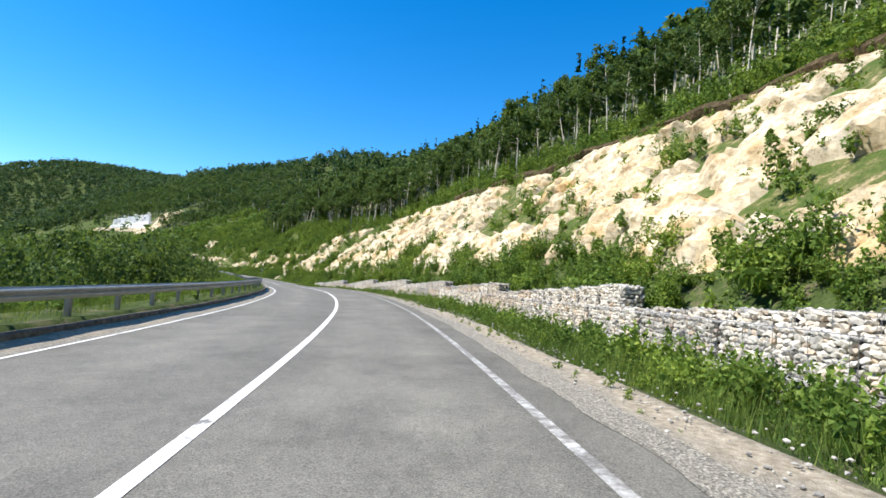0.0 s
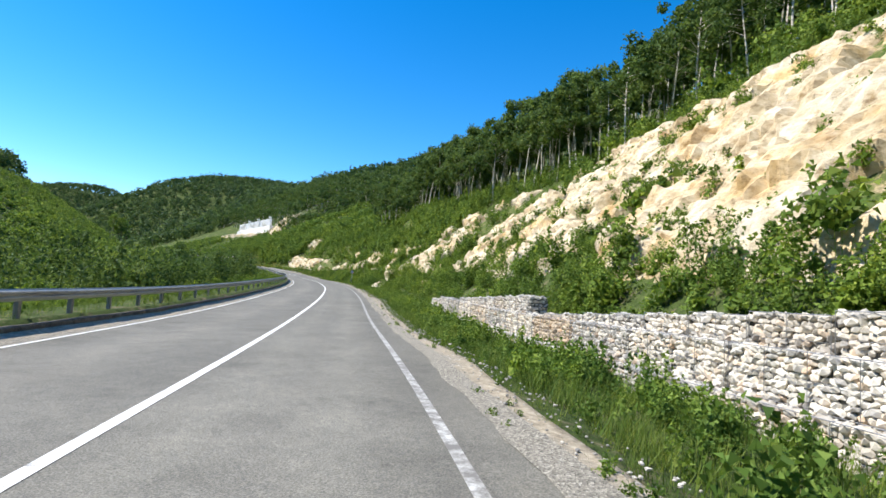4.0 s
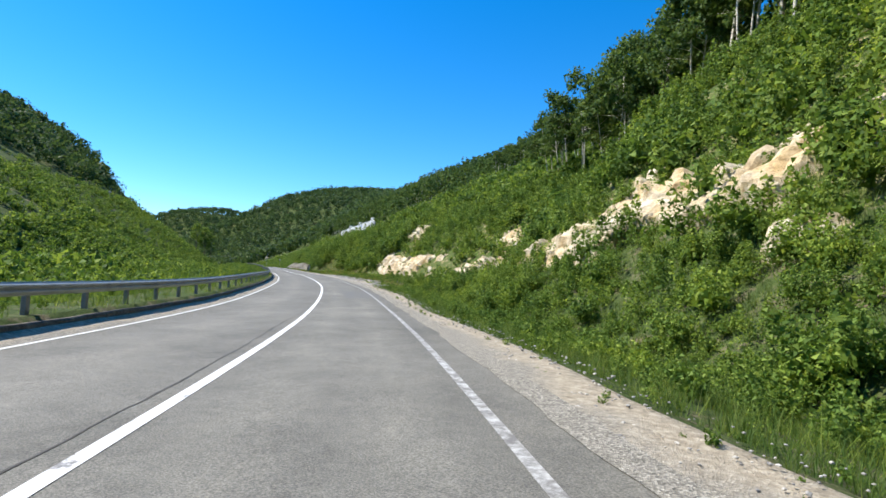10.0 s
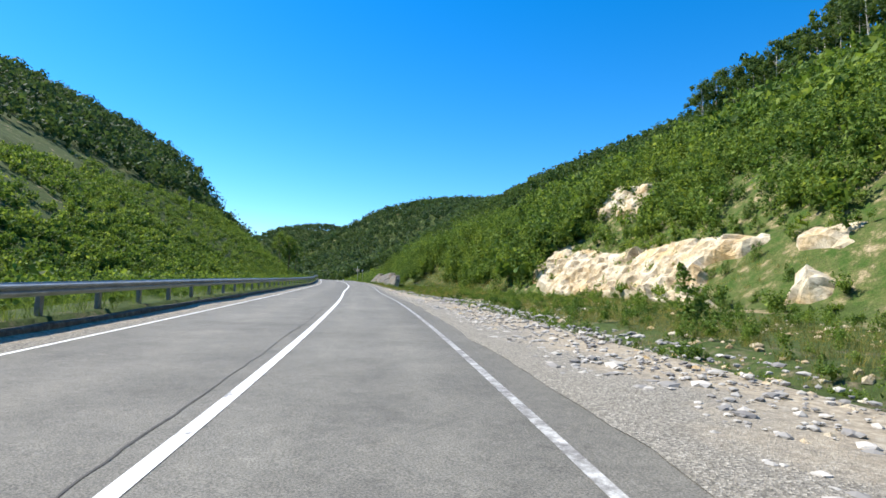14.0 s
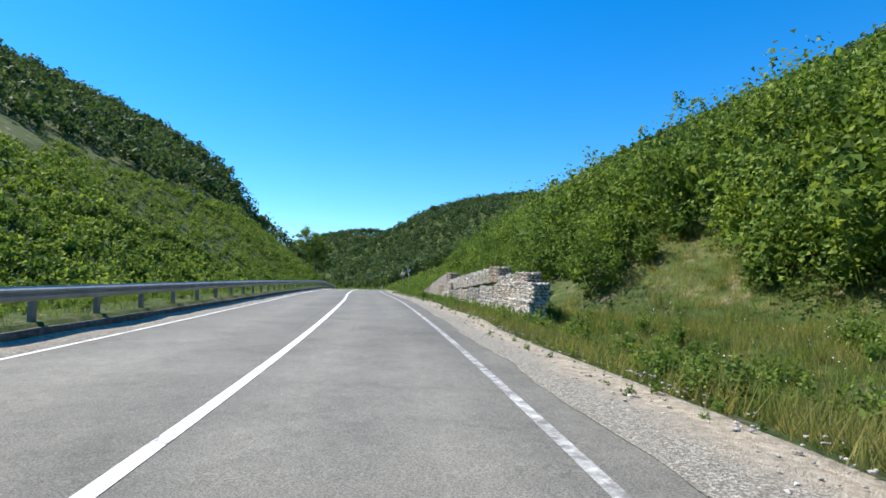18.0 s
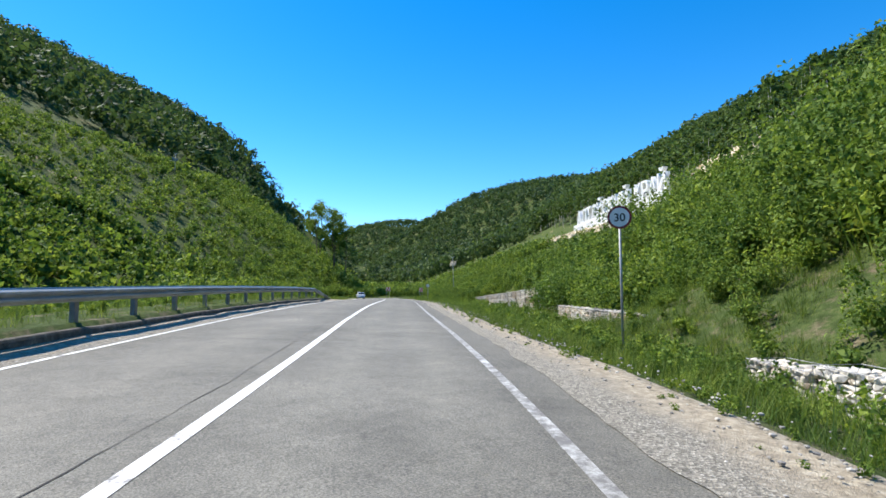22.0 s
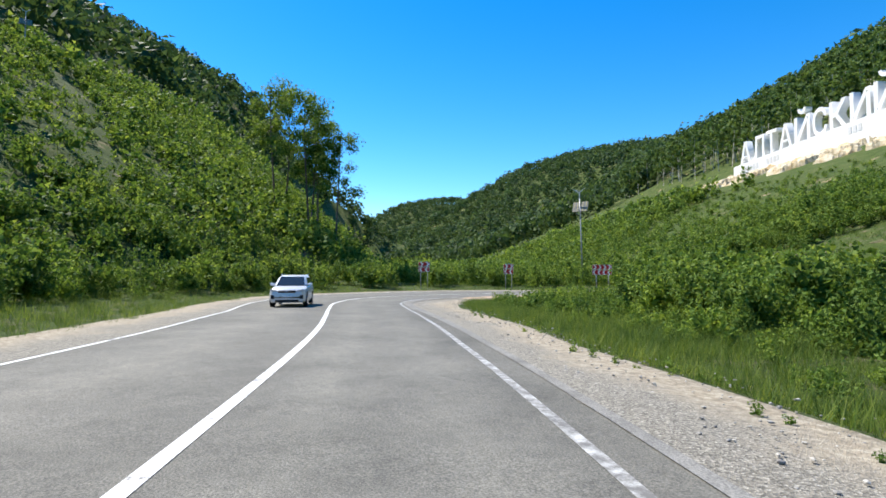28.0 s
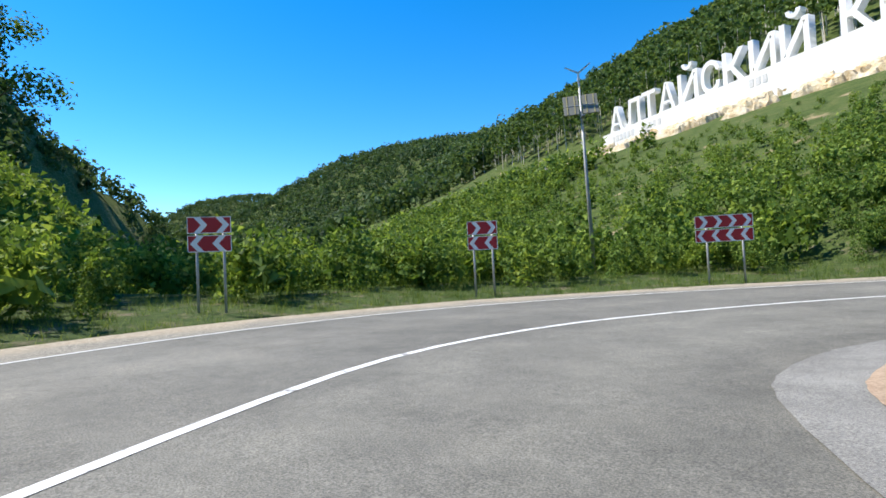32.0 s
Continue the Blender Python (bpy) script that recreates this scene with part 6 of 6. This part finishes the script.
    s, d, x, y = along(440, 466, 12.5, 26, 90, rng)
    plant_many("corner_bushes", fine, x, y, rng.uniform(1.4, 2.8, len(s)), LEAF_BUSH, "bushes on the bank beside the bend", "shrubs", 51)
    s, d, x, y = along(512, 548, -26, -9.0, 150, rng)
    plant_many("road_end_shrubs", mid, x, y, rng.uniform(1.4, 2.8, len(s)), LEAF_BUSH, "bushes on the bank past the bend", "shrubs", 52)
    # the slope above
    s, d, x, y = along(40, 450, 14, 34, 1900, rng)
    keep = (dice(s) > np.where(s < 110, 0.93, np.where(s < 185, 0.9, 0.75)) * rock_mask(s, d)) & ~((s > 240) & (s < 312) & (d < 24)) & ((s < 388) | (d > 17.5))
    size = rng.uniform(1.3, 3.2, len(s)) * np.where(s < 185, 0.75, 1.0)
    plant_many("slope_shrubs", mid, x[keep], y[keep], size[keep], LEAF_BUSH, "green shrubs and young birches covering the slope", "shrubs", 2)
    s, d, x, y = along(190, 392, 32, 95, 2000, rng)
    keep = d < forest_edge(s) + 6
    plant_many("upper_shrubs", low, x[keep], y[keep], rng.uniform(2.2, 4.6, keep.sum()), LEAF_BUSH, "thick green scrub on the upper slope", "shrubs", 3)
    s, d, x, y = along(186, 248, 16.5, 28, 360, rng)
    plant_many("cut_shrubs", fine, x, y, rng.uniform(1.5, 3.4, len(s)), LEAF_BUSH, "dense young birches over the broken rock band", "shrubs", 61)
    s, d, x, y = along(226, 330, 18.0, 34, 620, rng)
    keep = (rock_mask(s, d) < 0.3) | (dice(s) < 0.3)
    plant_many("ledge_shrubs", fine, x[keep], y[keep], (rng.uniform(0.9, 2.4, len(s)) * (0.5 + 0.5 * smooth(20, 25, d)))[keep], LEAF_BUSH, "young shrubs between the rock outcrops", "shrubs", 62)
    s, d, x, y = along(228, 330, 26, 46, 420, rng)
    plant_many("ledge_shrubs", mid, x, y, rng.uniform(1.6, 3.4, len(s)), LEAF_BUSH, "shrubs covering the slope over the outcrops", "shrubs", 63)
    # left-hand side behind the rail
    s, d, x, y = along(30, 425, -13, -5.6, 900, rng)
    plant_many("rail_shrubs", mid, x, y, rng.uniform(0.7, 1.9, len(s)) * (0.55 + 0.9 * smooth(5, 12, -d)), LEAF_BUSH, "green shrubs growing behind the guard rail", "shrubs", 4)
    s, d, x, y = along(82, 190, -26, -12.5, 60, rng)
    plant_many("bank_trees", tall, x, y, rng.uniform(5.0, 9.0, len(s)), LEAF_TREE, "dark leafy young trees on the bank below the rail", "shrubs", 28)
    s, d, x, y = along(68, 98, -15, -8.5, 34, rng)
    plant_many("rail_trees", tall, x, y, rng.uniform(3.8, 6.2, len(s)), LEAF_TREE, "dark dense bushes below the guard rail", "shrubs", 58)
    s, d, x, y = along(142, 188, -15, -8.5, 44, rng)
    plant_many("rail_trees", tall, x, y, rng.uniform(3.6, 6.4, len(s)), LEAF_TREE, "leafy bushes and young trees below the guard rail", "shrubs", 59)
    s, d, x, y = along(185, 425, -25, -12.5, 420, rng)
    plant_many("bank_shrubs", mid, x, y, rng.uniform(1.8, 4.2, len(s)), LEAF_BUSH, "taller bushes on the bank below the rail", "shrubs", 24)
    s, d, x, y = along(40, 440, -75, -22, 1100, rng)
    plant_many("valley_shrubs", low, x, y, rng.uniform(2.2, 5.0, len(s)), LEAF_BUSH, "bushes and young trees filling the valley floor", "shrubs", 5)
    # outside of the bend
    s, d, x, y = along(414, 525, -28, -9.4, 850, rng)
    size = rng.uniform(1.1, 2.4, len(s)) * (0.7 + 0.8 * smooth(9, 18, -d))
    for nm, tp, k in (("bend_shrubs", near, d > -13), ("outer_bend_shrubs", mid, d <= -13)):
        plant_many(nm, tp, x[k], y[k], size[k], LEAF_BUSH, "tall green shrubs behind the bend", "shrubs", 6)
    # the slope under the letters and the lower half of the opposite hill
    x, y = jitter(-330, -150, 300, 450, 2.7, rng)
    s, d = locate(x, y)
    n = 0.59 * (x + 258) + 0.81 * (y - 357)
    keep = ((np.abs(d) > 12) & (n < 82) & (n > -8)) & ((d < 0) | (s > 500) | (d > 18)) & ~((d > 0) & (s < 450) & (d < 33)) & ~letter_clear(x, y)
    size = rng.uniform(2.0, 3.6, len(x)) * (1 - 0.66 * smooth(8, 40, n))
    k = keep & (n < 24)
    plant_many("low_slope_shrubs", mid, x[k], y[k], size[k], LEAF_BUSH, "dense green scrub behind the bend", "shrubs", 39)
    keep &= n >= 24
    plant_many("letter_slope_shrubs", [shrub(20 + k, 130, 0.07, 7) for k in range(4)], x[keep], y[keep], size[keep], LEAF_BUSH, "dense green scrub below the letters", "shrubs", 7)
    x, y = jitter(-335, -262, 262, 420, 3.4, rng)
    s, d = locate(x, y)
    keep = (d < -17) & ((0.59 * (x + 258) + 0.81 * (y - 357) < 0) | (x < -285))
    plant_many("hill_foot_shrubs", [shrub(20 + k, 130, 0.07, 7) for k in range(5)], x[keep], y[keep], rng.uniform(1.8, 4.0, keep.sum()), LEAF_BUSH, "leafy scrub at the foot of the opposite hill", "shrubs", 37)
    s, d, x, y = along(440, 520, -20, -9.9, 430, rng)
    plant_many("bend_bushes", fine, x, y, rng.uniform(1.4, 3.1, len(s)), LEAF_BUSH, "bright bushes lining the outside of the bend", "shrubs", 40)
    s, d, x, y = along(330, 460, -60, -20, 1000, rng)
    plant_many("hollow_shrubs", low, x, y, rng.uniform(2.0, 4.2, len(s)), LEAF_BUSH, "bushes in the hollow before the opposite hill", "shrubs", 41)
    s, d, x, y = along(228, 330, 21.0, 42, 480, rng)
    keep = (rock_mask(s, d) < 0.3) | (dice(s) < 0.1)
    plant_many("rubble_slope_shrubs", mid, x[keep], y[keep], rng.uniform(1.6, 3.4, keep.sum()), LEAF_BUSH, "shrubs on the slope over the rubble bench", "shrubs", 42)
    # between the rock cut and the forest
    s, d, x, y = along(40, 240, 24.5, 38, 620, rng)
    plant_many("forest_edge_shrubs", mid, x, y, rng.uniform(1.5, 3.6, len(s)), LEAF_BUSH, "green brush under the forest edge", "shrubs", 38)
    x, y = jitter(-345, -280, 322, 440, 3.0, rng)
    s, d = locate(x, y)
    keep = (d < -20) & (0.59 * (x + 258) + 0.81 * (y - 357) < 40) & ~letter_clear(x, y)
    plant_many("nose_shrubs", [shrub(20 + k, 130, 0.07, 7) for k in range(5)], x[keep], y[keep], rng.uniform(2.4, 4.6, keep.sum()), LEAF_BUSH, "scrub on the steep nose of the opposite hill", "shrubs", 43)
    x, y = jitter(-480, -255, 180, 440, 3.8, rng)
    s, d = locate(x, y)
    z = ground_height(x, y)
    keep = (d < -22) & (z < 45) & (np.hypot(x + 250, y - 310) < 240) & ~((x > -330) & (y > 266) & (y < 416)) & ~letter_clear(x, y)
    plant_many("hill_shrubs", low, x[keep], y[keep], rng.uniform(2.6, 5.6, keep.sum()), LEAF_BUSH, "scrub on the lower half of the opposite hill", "shrubs", 8)
    # low weeds in the verges and among the rocks
    s, d, x, y = along(46, 470, 4.6, 10.0, 2400, rng)
    keep = (d > crown(s) + grass_edge(s) + 0.5) & ~((s > 244) & (s < 316)) & ~((s > 452) & (d < 8))
    plant_many("verge_weeds", fine_weed, x[keep], y[keep], rng.uniform(0.3, 0.85, keep.sum()), LEAF_BUSH, "low leafy weeds in the verge", "weeds", 29)
    s, d, x, y = along(55, 312, 10.5, 27, 6500, rng)
    p_rock = rock_mask(s, d)
    keep = (p_rock > 0.02) & (fbm(s / 3.5, d / 2.5, 46) > np.where(s < 110, -0.02, -0.04))
    plant_many("rock_weeds", weed, x[keep], y[keep], rng.uniform(0.3, 1.1, keep.sum()), LEAF_BUSH, "weeds and seedlings rooted between the rocks", "weeds", 30, -0.2)
    s, d, x, y = along(150, 248, 7.0, 17, 2600, rng)
    k = ~((s > 186.5) & (s < 192) & (d > 9.4) & (d < 14)) & ((rock_mask(s, d) < 0.4) | (dice(s) < 0.35))
    s, x, y = s[k], x[k], y[k]
    plant_many("slope_weeds", fine_weed, x, y, rng.uniform(0.35, 0.85, len(s)), LEAF_BUSH, "tall leafy weeds covering the foot of the slope", "weeds", 53)
    s, d, x, y = along(50, 156, 5.6, 8.0, 620, rng)
    plant_many("wall_foot_weeds", fine_weed, x, y, rng.uniform(0.5, 1.15, len(s)) * (0.55 + 0.45 * smooth(5.4, 7, d)), LEAF_BUSH, "tall weeds at the foot of the gabion wall", "weeds", 55)
    s = rng.uniform(48, 466, 1700)
    d = crown(s) + grass_edge(s) + rng.uniform(-0.55, 0.5, len(s))
    p = on_road(s, d)
    plant_many("edge_weeds", weed, p[:, 0], p[:, 1], rng.uniform(0.06, 0.2, len(s)), LEAF_BUSH, "small low weeds creeping onto the gravel edge", "weeds", 67, 0.0)
    s, d, x, y = along(330, 380, 5.8, 7.6, 300, rng)
    plant_many("wall_foot_weeds", fine_weed, x, y, rng.uniform(0.3, 0.8, len(s)), LEAF_BUSH, "weeds at the foot of the gabion wall", "weeds", 56)
    s, d, x, y = along(432, 480, 6.8, 14, 800, rng)
    k = d > crown(s) + grass_edge(s) + 0.4
    s, d, x, y = s[k], d[k], x[k], y[k]
    plant_many("bend_weeds", fine_weed, x, y, rng.uniform(0.3, 1.1, len(s)) * (0.5 + 0.5 * smooth(6.8, 9, d)), LEAF_BUSH, "leafy weeds on the inside of the bend", "weeds", 57)
    s, d, x, y = along(50, 190, 9.6, 12.5, 700, rng)
    plant_many("wall_weeds", weed, x, y, rng.uniform(0.5, 1.2, len(s)), LEAF_BUSH, "leafy weeds behind the gabion wall", "weeds", 54)
    s, d, x, y = along(240, 316, 8.5, 19, 1100, rng)
    plant_many("bench_weeds", fine_weed, x, y, rng.uniform(0.25, 0.75, len(s)), LEAF_BUSH, "weeds on the stony bench", "weeds", 31)
    s, d, x, y = along(30, 440, -8.0, -4.2, 1500, rng)
    plant_many("rail_weeds", weed, x, y, rng.uniform(0.2, 0.5, len(s)), LEAF_BUSH, "weeds under the guard rail", "weeds", 32)


def tuft(seed, blades, wide, spread=0.3):
    """A tuft of grass one metre high, of slim bent blades."""
    r = np.random.default_rng(seed)
    a, b = r.uniform(0, 6.28, blades), r.uniform(0.1, 0.8, blades)
    o = r.uniform(-spread, spread, (blades, 2))
    h, w = r.uniform(0.45, 1.0, blades), wide * r.uniform(0.6, 1.4, blades)
    c, s = np.cos(a), np.sin(a)
    lo = np.stack([o[:, 0] + s * w, o[:, 1] - c * w, 0 * h], -1)
    hi = np.stack([o[:, 0] - s * w, o[:, 1] + c * w, 0 * h], -1)
    tip = np.stack([o[:, 0] + c * b, o[:, 1] + s * b, h], -1)
    nr = unit(np.stack([c * 0.5, s * 0.5, 0.8 + 0 * c], -1))
    return np.stack([lo, hi, tip], 1).reshape(-1, 3), np.arange(blades * 3).reshape(-1, 3), np.repeat(nr, 3, axis=0)


def heads(seed, n, size):
    """Flower heads on invisible-thin stems, one metre high: small flat discs."""
    r = np.random.default_rng(seed)
    a = np.arange(5) * 2 * np.pi / 5
    vs, fs = [], []
    for k in range(n):
        c = np.array([*r.uniform(-0.6, 0.6, 2), r.uniform(0.7, 1.1)])
        t = r.normal(0, 0.35, 2)
        ring = np.stack([np.cos(a) * size, np.sin(a) * size, np.cos(a) * size * t[0] + np.sin(a) * size * t[1]], -1) + c
        vs.append(ring)
        fs.append(np.arange(5) + 5 * k)
    return np.concatenate(vs), np.array(fs)


def build_grass():
    rng = np.random.default_rng(31)
    tufts = [tuft(k, 15, 0.013, 0.42) for k in range(6)]
    # right verge
    s, d, x, y = along(46, 470, 4.2, 9.8, 42000, rng)
    edge = crown(s) + grass_edge(s)
    keep = (d > edge) & ~((s > 244) & (s < 316)) & ~((s > 48) & (s < 150) & (d > 8.1))
    size = rng.uniform(0.2, 0.48, len(s)) * np.where((s < 160) | ((s > 326) & (s < 384)), 1.2, 1.0) * (0.4 + 0.6 * smooth(edge, edge + 1.0, d))
    plant_many("verge_grass", tufts, x[keep], y[keep], size[keep], GRASS, "long green grass along the road verge", "grass", 11, 0.02)
    s, d, x, y = along(152, 392, 9.0, 15.5, 12500, rng)
    k = ~((s > 246) & (s < 314)) & ~((s > 330) & (s < 378))
    plant_many("slope_grass", tufts, x[k], y[k], rng.uniform(0.3, 0.65, k.sum()), GRASS, "tall grass at the foot of the slope", "grass", 19, 0.02)
    # left verge
    s, d, x, y = along(30, 440, -9.0, -3.3, 11000, rng)
    keep = d < rail_line(s) + 0.1 + 0.25 * fbm(s / 2, s * 0, 19)
    plant_many("rail_grass", tufts, x[keep], y[keep], rng.uniform(0.16, 0.42, keep.sum()), GRASS, "long grass under the guard rail", "grass", 12, 0.02)
    # the stony bench
    s, d, x, y = along(236, 318, 7.6, 21, 11000, rng)
    keep = (fbm(x / 4, y / 4, 6) > -0.1) & (d > 8.2 + 3 * fbm(s / 4, d / 2, 16) - 1.6)
    plant_many("bench_grass", tufts, x[keep], y[keep], rng.uniform(0.15, 0.45, keep.sum()), DRYGRASS, "dry patchy grass on the stony bench", "grass", 13, 0.02)
    # round the bend
    s, d, x, y = along(424, 520, -13, -5.0, 7500, rng)
    keep = -d > half_width(s)[0] + 1.8 + 0.7 * fbm(s / 5, s * 0, 3)
    plant_many("bend_grass", tufts, x[keep], y[keep], rng.uniform(0.2, 0.48, keep.sum()), GRASS, "tall grass on the outside of the bend", "grass", 14, 0.02)
    s, d, x, y = along(378, 474, 4.5, 17, 13000, rng)
    keep = (d > crown(s) + grass_edge(s)) & (d < 18 - 3 * smooth(470, 490, s))
    plant_many("meadow_grass", tufts, x[keep], y[keep], rng.uniform(0.2, 0.45, keep.sum()), GRASS, "grass between the shoulder and the slope", "grass", 15, 0.02)
    s, d, x, y = along(300, 334, 5.0, 16.5, 6000, rng)
    keep = d > crown(s) + grass_edge(s) + 2 * (1 - smooth(300, 314, s))
    plant_many("flower_meadow_grass", tufts, x[keep], y[keep], rng.uniform(0.25, 0.55, keep.sum()), DRYGRASS, "long half-dry meadow grass", "grass", 48, 0.02)
    s, d, x, y = along(455, 481, 6.2, 16, 6500, rng)
    k = d > crown(s) + grass_edge(s) - 0.2
    s, x, y = s[k], x[k], y[k]
    plant_many("bend_meadow_grass", tufts, x, y, rng.uniform(0.25, 0.5, len(s)), GRASS, "tall meadow grass inside the bend", "grass", 49, 0.02)
    # flowers
    daisy = [heads(k, 4, 0.03) for k in range(4)]
    for nm, a, b, lo, hi, n in (("daisies", 308, 334, 7.6, 14.5, 150), ("daisies", 388, 436, 8.0, 14.0, 90)):
        s, d, x, y = along(a, b, lo, hi, n, rng)
        plant_many(nm, daisy, x, y, rng.uniform(0.35, 0.55, len(s)), PETAL, "small white daisies scattered in the grass", "flowers", 35, 0.0)
    s, d, x, y = along(238, 256, 9.5, 15, 60, rng)
    plant_many("lupins", [tuft(60 + k, 7, 0.016, 0.2) for k in range(3)], x, y, rng.uniform(0.25, 0.5, len(s)), LUPIN, "violet blue lupin spikes on the stony bench", "flowers", 36, -0.25)


def tree_things(kind, make, spots, label, group, mats):
    """Trees as things, each with a trunk and a crown; alike ones share their meshes."""
    rng = np.random.default_rng(91)
    made = []
    for k in range(5):
        (tv, tf), (lv, lf, ln) = make(k)
        root = new(kind)
        tagged(root, label, "tree", group)
        mesh_object("trunk", tv, tf, mats[0], root, True)
        mesh_object("crown", lv, lf, mats[1], root, normals=ln)
        made.append(root)
    for i, (x, y, h) in enumerate(spots):
        z = float(ground_height(x, y))
        m = pose(x, y, z - 0.1, rng.uniform(-3, 3), rng.uniform(-3, 3), rng.uniform(0, 360))
        src = made[i % 5]
        if i < 5:
            src.scale = (h, h, h)
            src.matrix_basis = m @ Matrix.Diagonal((h, h, h, 1))
        else:
            ob = copy_thing(src, m)
            ob.scale = (h, h, h)


def build_trees():
    rng = np.random.default_rng(41)
    # the front of the high forest
    spots = []
    for s in np.arange(62, 345, 1.9):
        for k in range(2 if 160 < s < 262 else 1):
            d = float(forest_edge(np.array(s))) + rng.uniform(-0.5, 8)
            p = on_road(s + rng.uniform(-1.2, 1.2), d)
            spots.append((p[0], p[1], rng.uniform(8.0, 11.5) * (1 + 0.35 * float(smooth(160, 175, s) * (1 - smooth(255, 275, s))))))
    tree_things("birch_tree", lambda k: birch(100 + k, 2100, 0.0165, 0.4, 0.0095, 12, 20, 1.55), spots, "tall slim birch with pale trunk at the forest edge", "birches at the forest edge", (BARK, LEAF_TREE))
    # single trees by the bend
    tall = [(-294.9, 334.1, 17.5), (-291.2, 336.9, 18.5), (-292.6, 338.0, 17.5), (-291.2, 341.1, 17.0), (-297, 341, 17.0), (-298.5, 337, 18.0)]
    tree_things("poplar_tree", lambda k: birch(200 + k, 4300, 0.0088, 0.4, 0.0095, 18, 20, 1.2), tall, "tall open-crowned tree standing over the scrub", "tall trees by the bend", (DARKBARK, LEAF_BUSH))
    # the forest behind, joined
    wood, leaves = [], []
    temps = [birch(300 + k, 130, 0.05, 0.36, 0.011, 0, 14, 1.5) for k in range(5)]
    s = rng.uniform(30, 470, 2000)
    d = forest_edge(s) + 7 + rng.uniform(0, 1, 2000) ** 1.4 * 70
    p = on_road(s, d)
    x, y, keep = p[:, 0], p[:, 1], (s < 400) | (d > 60)
    x, y = x[keep], y[keep]
    n = 0.59 * (x + 258) + 0.81 * (y - 357)
    x2, y2 = jitter(-360, -120, 380, 560, 5.0, rng)
    n2 = 0.59 * (x2 + 258) + 0.81 * (y2 - 357)
    k2 = (n2 > 76) & (n2 < 150) & ~letter_clear(x2, y2)
    x, y = np.r_[x, x2[k2]], np.r_[y, y2[k2]]
    h = rng.uniform(7.5, 11.5, len(x)) + np.r_[np.zeros(len(x) - int(k2.sum())), np.full(int(k2.sum()), 4.0)]
    z = ground_height(x, y)
    ok = seen_from_road(x, y, z + h)
    x, y, z, h = x[ok], y[ok], z[ok], h[ok]
    pl = np.stack([x, y, z - 0.2], -1)
    which, turn = rng.integers(0, 5, len(x)), rng.uniform(0, 6.28, len(x))
    for k, (w, l) in enumerate(temps):
        i = which == k
        wood.append(scatter(w, pl[i], turn[i], h[i] * 1.0))
        leaves.append(scatter(l, pl[i], turn[i], h[i]))
    tagged(mesh_object("forest_trunks", *gather(wood), BARK), "pale birch trunks of the hillside forest", "forest", kind="stuff")
    v, f, nr = gather(leaves)
    tagged(mesh_object("forest_crowns", v, f, LEAF_TREE, normals=nr), "dark green crowns of the hillside forest", "forest", kind="stuff")
    # far woods
    far = [canopy(400 + k, 84, 0.11) for k in range(6)]
    x, y = jitter(-1250, -60, 100, 1200, 10.5, rng)
    s, d = locate(x, y)
    z = ground_height(x, y)
    n = 0.59 * (x + 258) + 0.81 * (y - 357)
    dist = np.hypot(x + 200, y - 300)
    keep = (np.abs(d) > 60) & ((z > 47) | (y > 500)) & ((n > 150) | (x < -345) | (y > 620)) & ((d < 0) | (s > 440)) & (fbm(x / 40, y / 40, 88) > -0.27)
    keep &= ~((np.abs(x + 288 + (38 + 0.03 * (y - 300) + 0.33 * (y - 335)) / 0.47) < 7) & (y < 440))
    size = rng.uniform(9, 14.5, len(x))
    west = y < 500
    for nm, k, txt in (("opposite_woods", keep & west, "dark green woods on the opposite hill"), ("far_woods", keep & ~west, "dark green woods on the far hills")):
        plant_many(nm, far, x[k], y[k], size[k], LEAF_FAR, txt, "forest", 16, 0.05)
    con = [conifer(500 + k, 120, 0.05) for k in range(3)]
    s, d, x, y = along(150, 330, 60, 120, 70, rng)
    plant_many("conifers", con, x, y, rng.uniform(13, 19, len(x)), LEAF_CONIFER, "dark conifers along the ridge", "forest", 18, 0.03)


build_shrubs()
build_grass()
build_trees()

# from the plan's units to metres
for ob in list(scene.objects):
    if ob.parent is None and ob.type in {"MESH", "EMPTY"}:
        ob.matrix_basis = Matrix.Scale(SCALE, 4) @ ob.matrix_basis
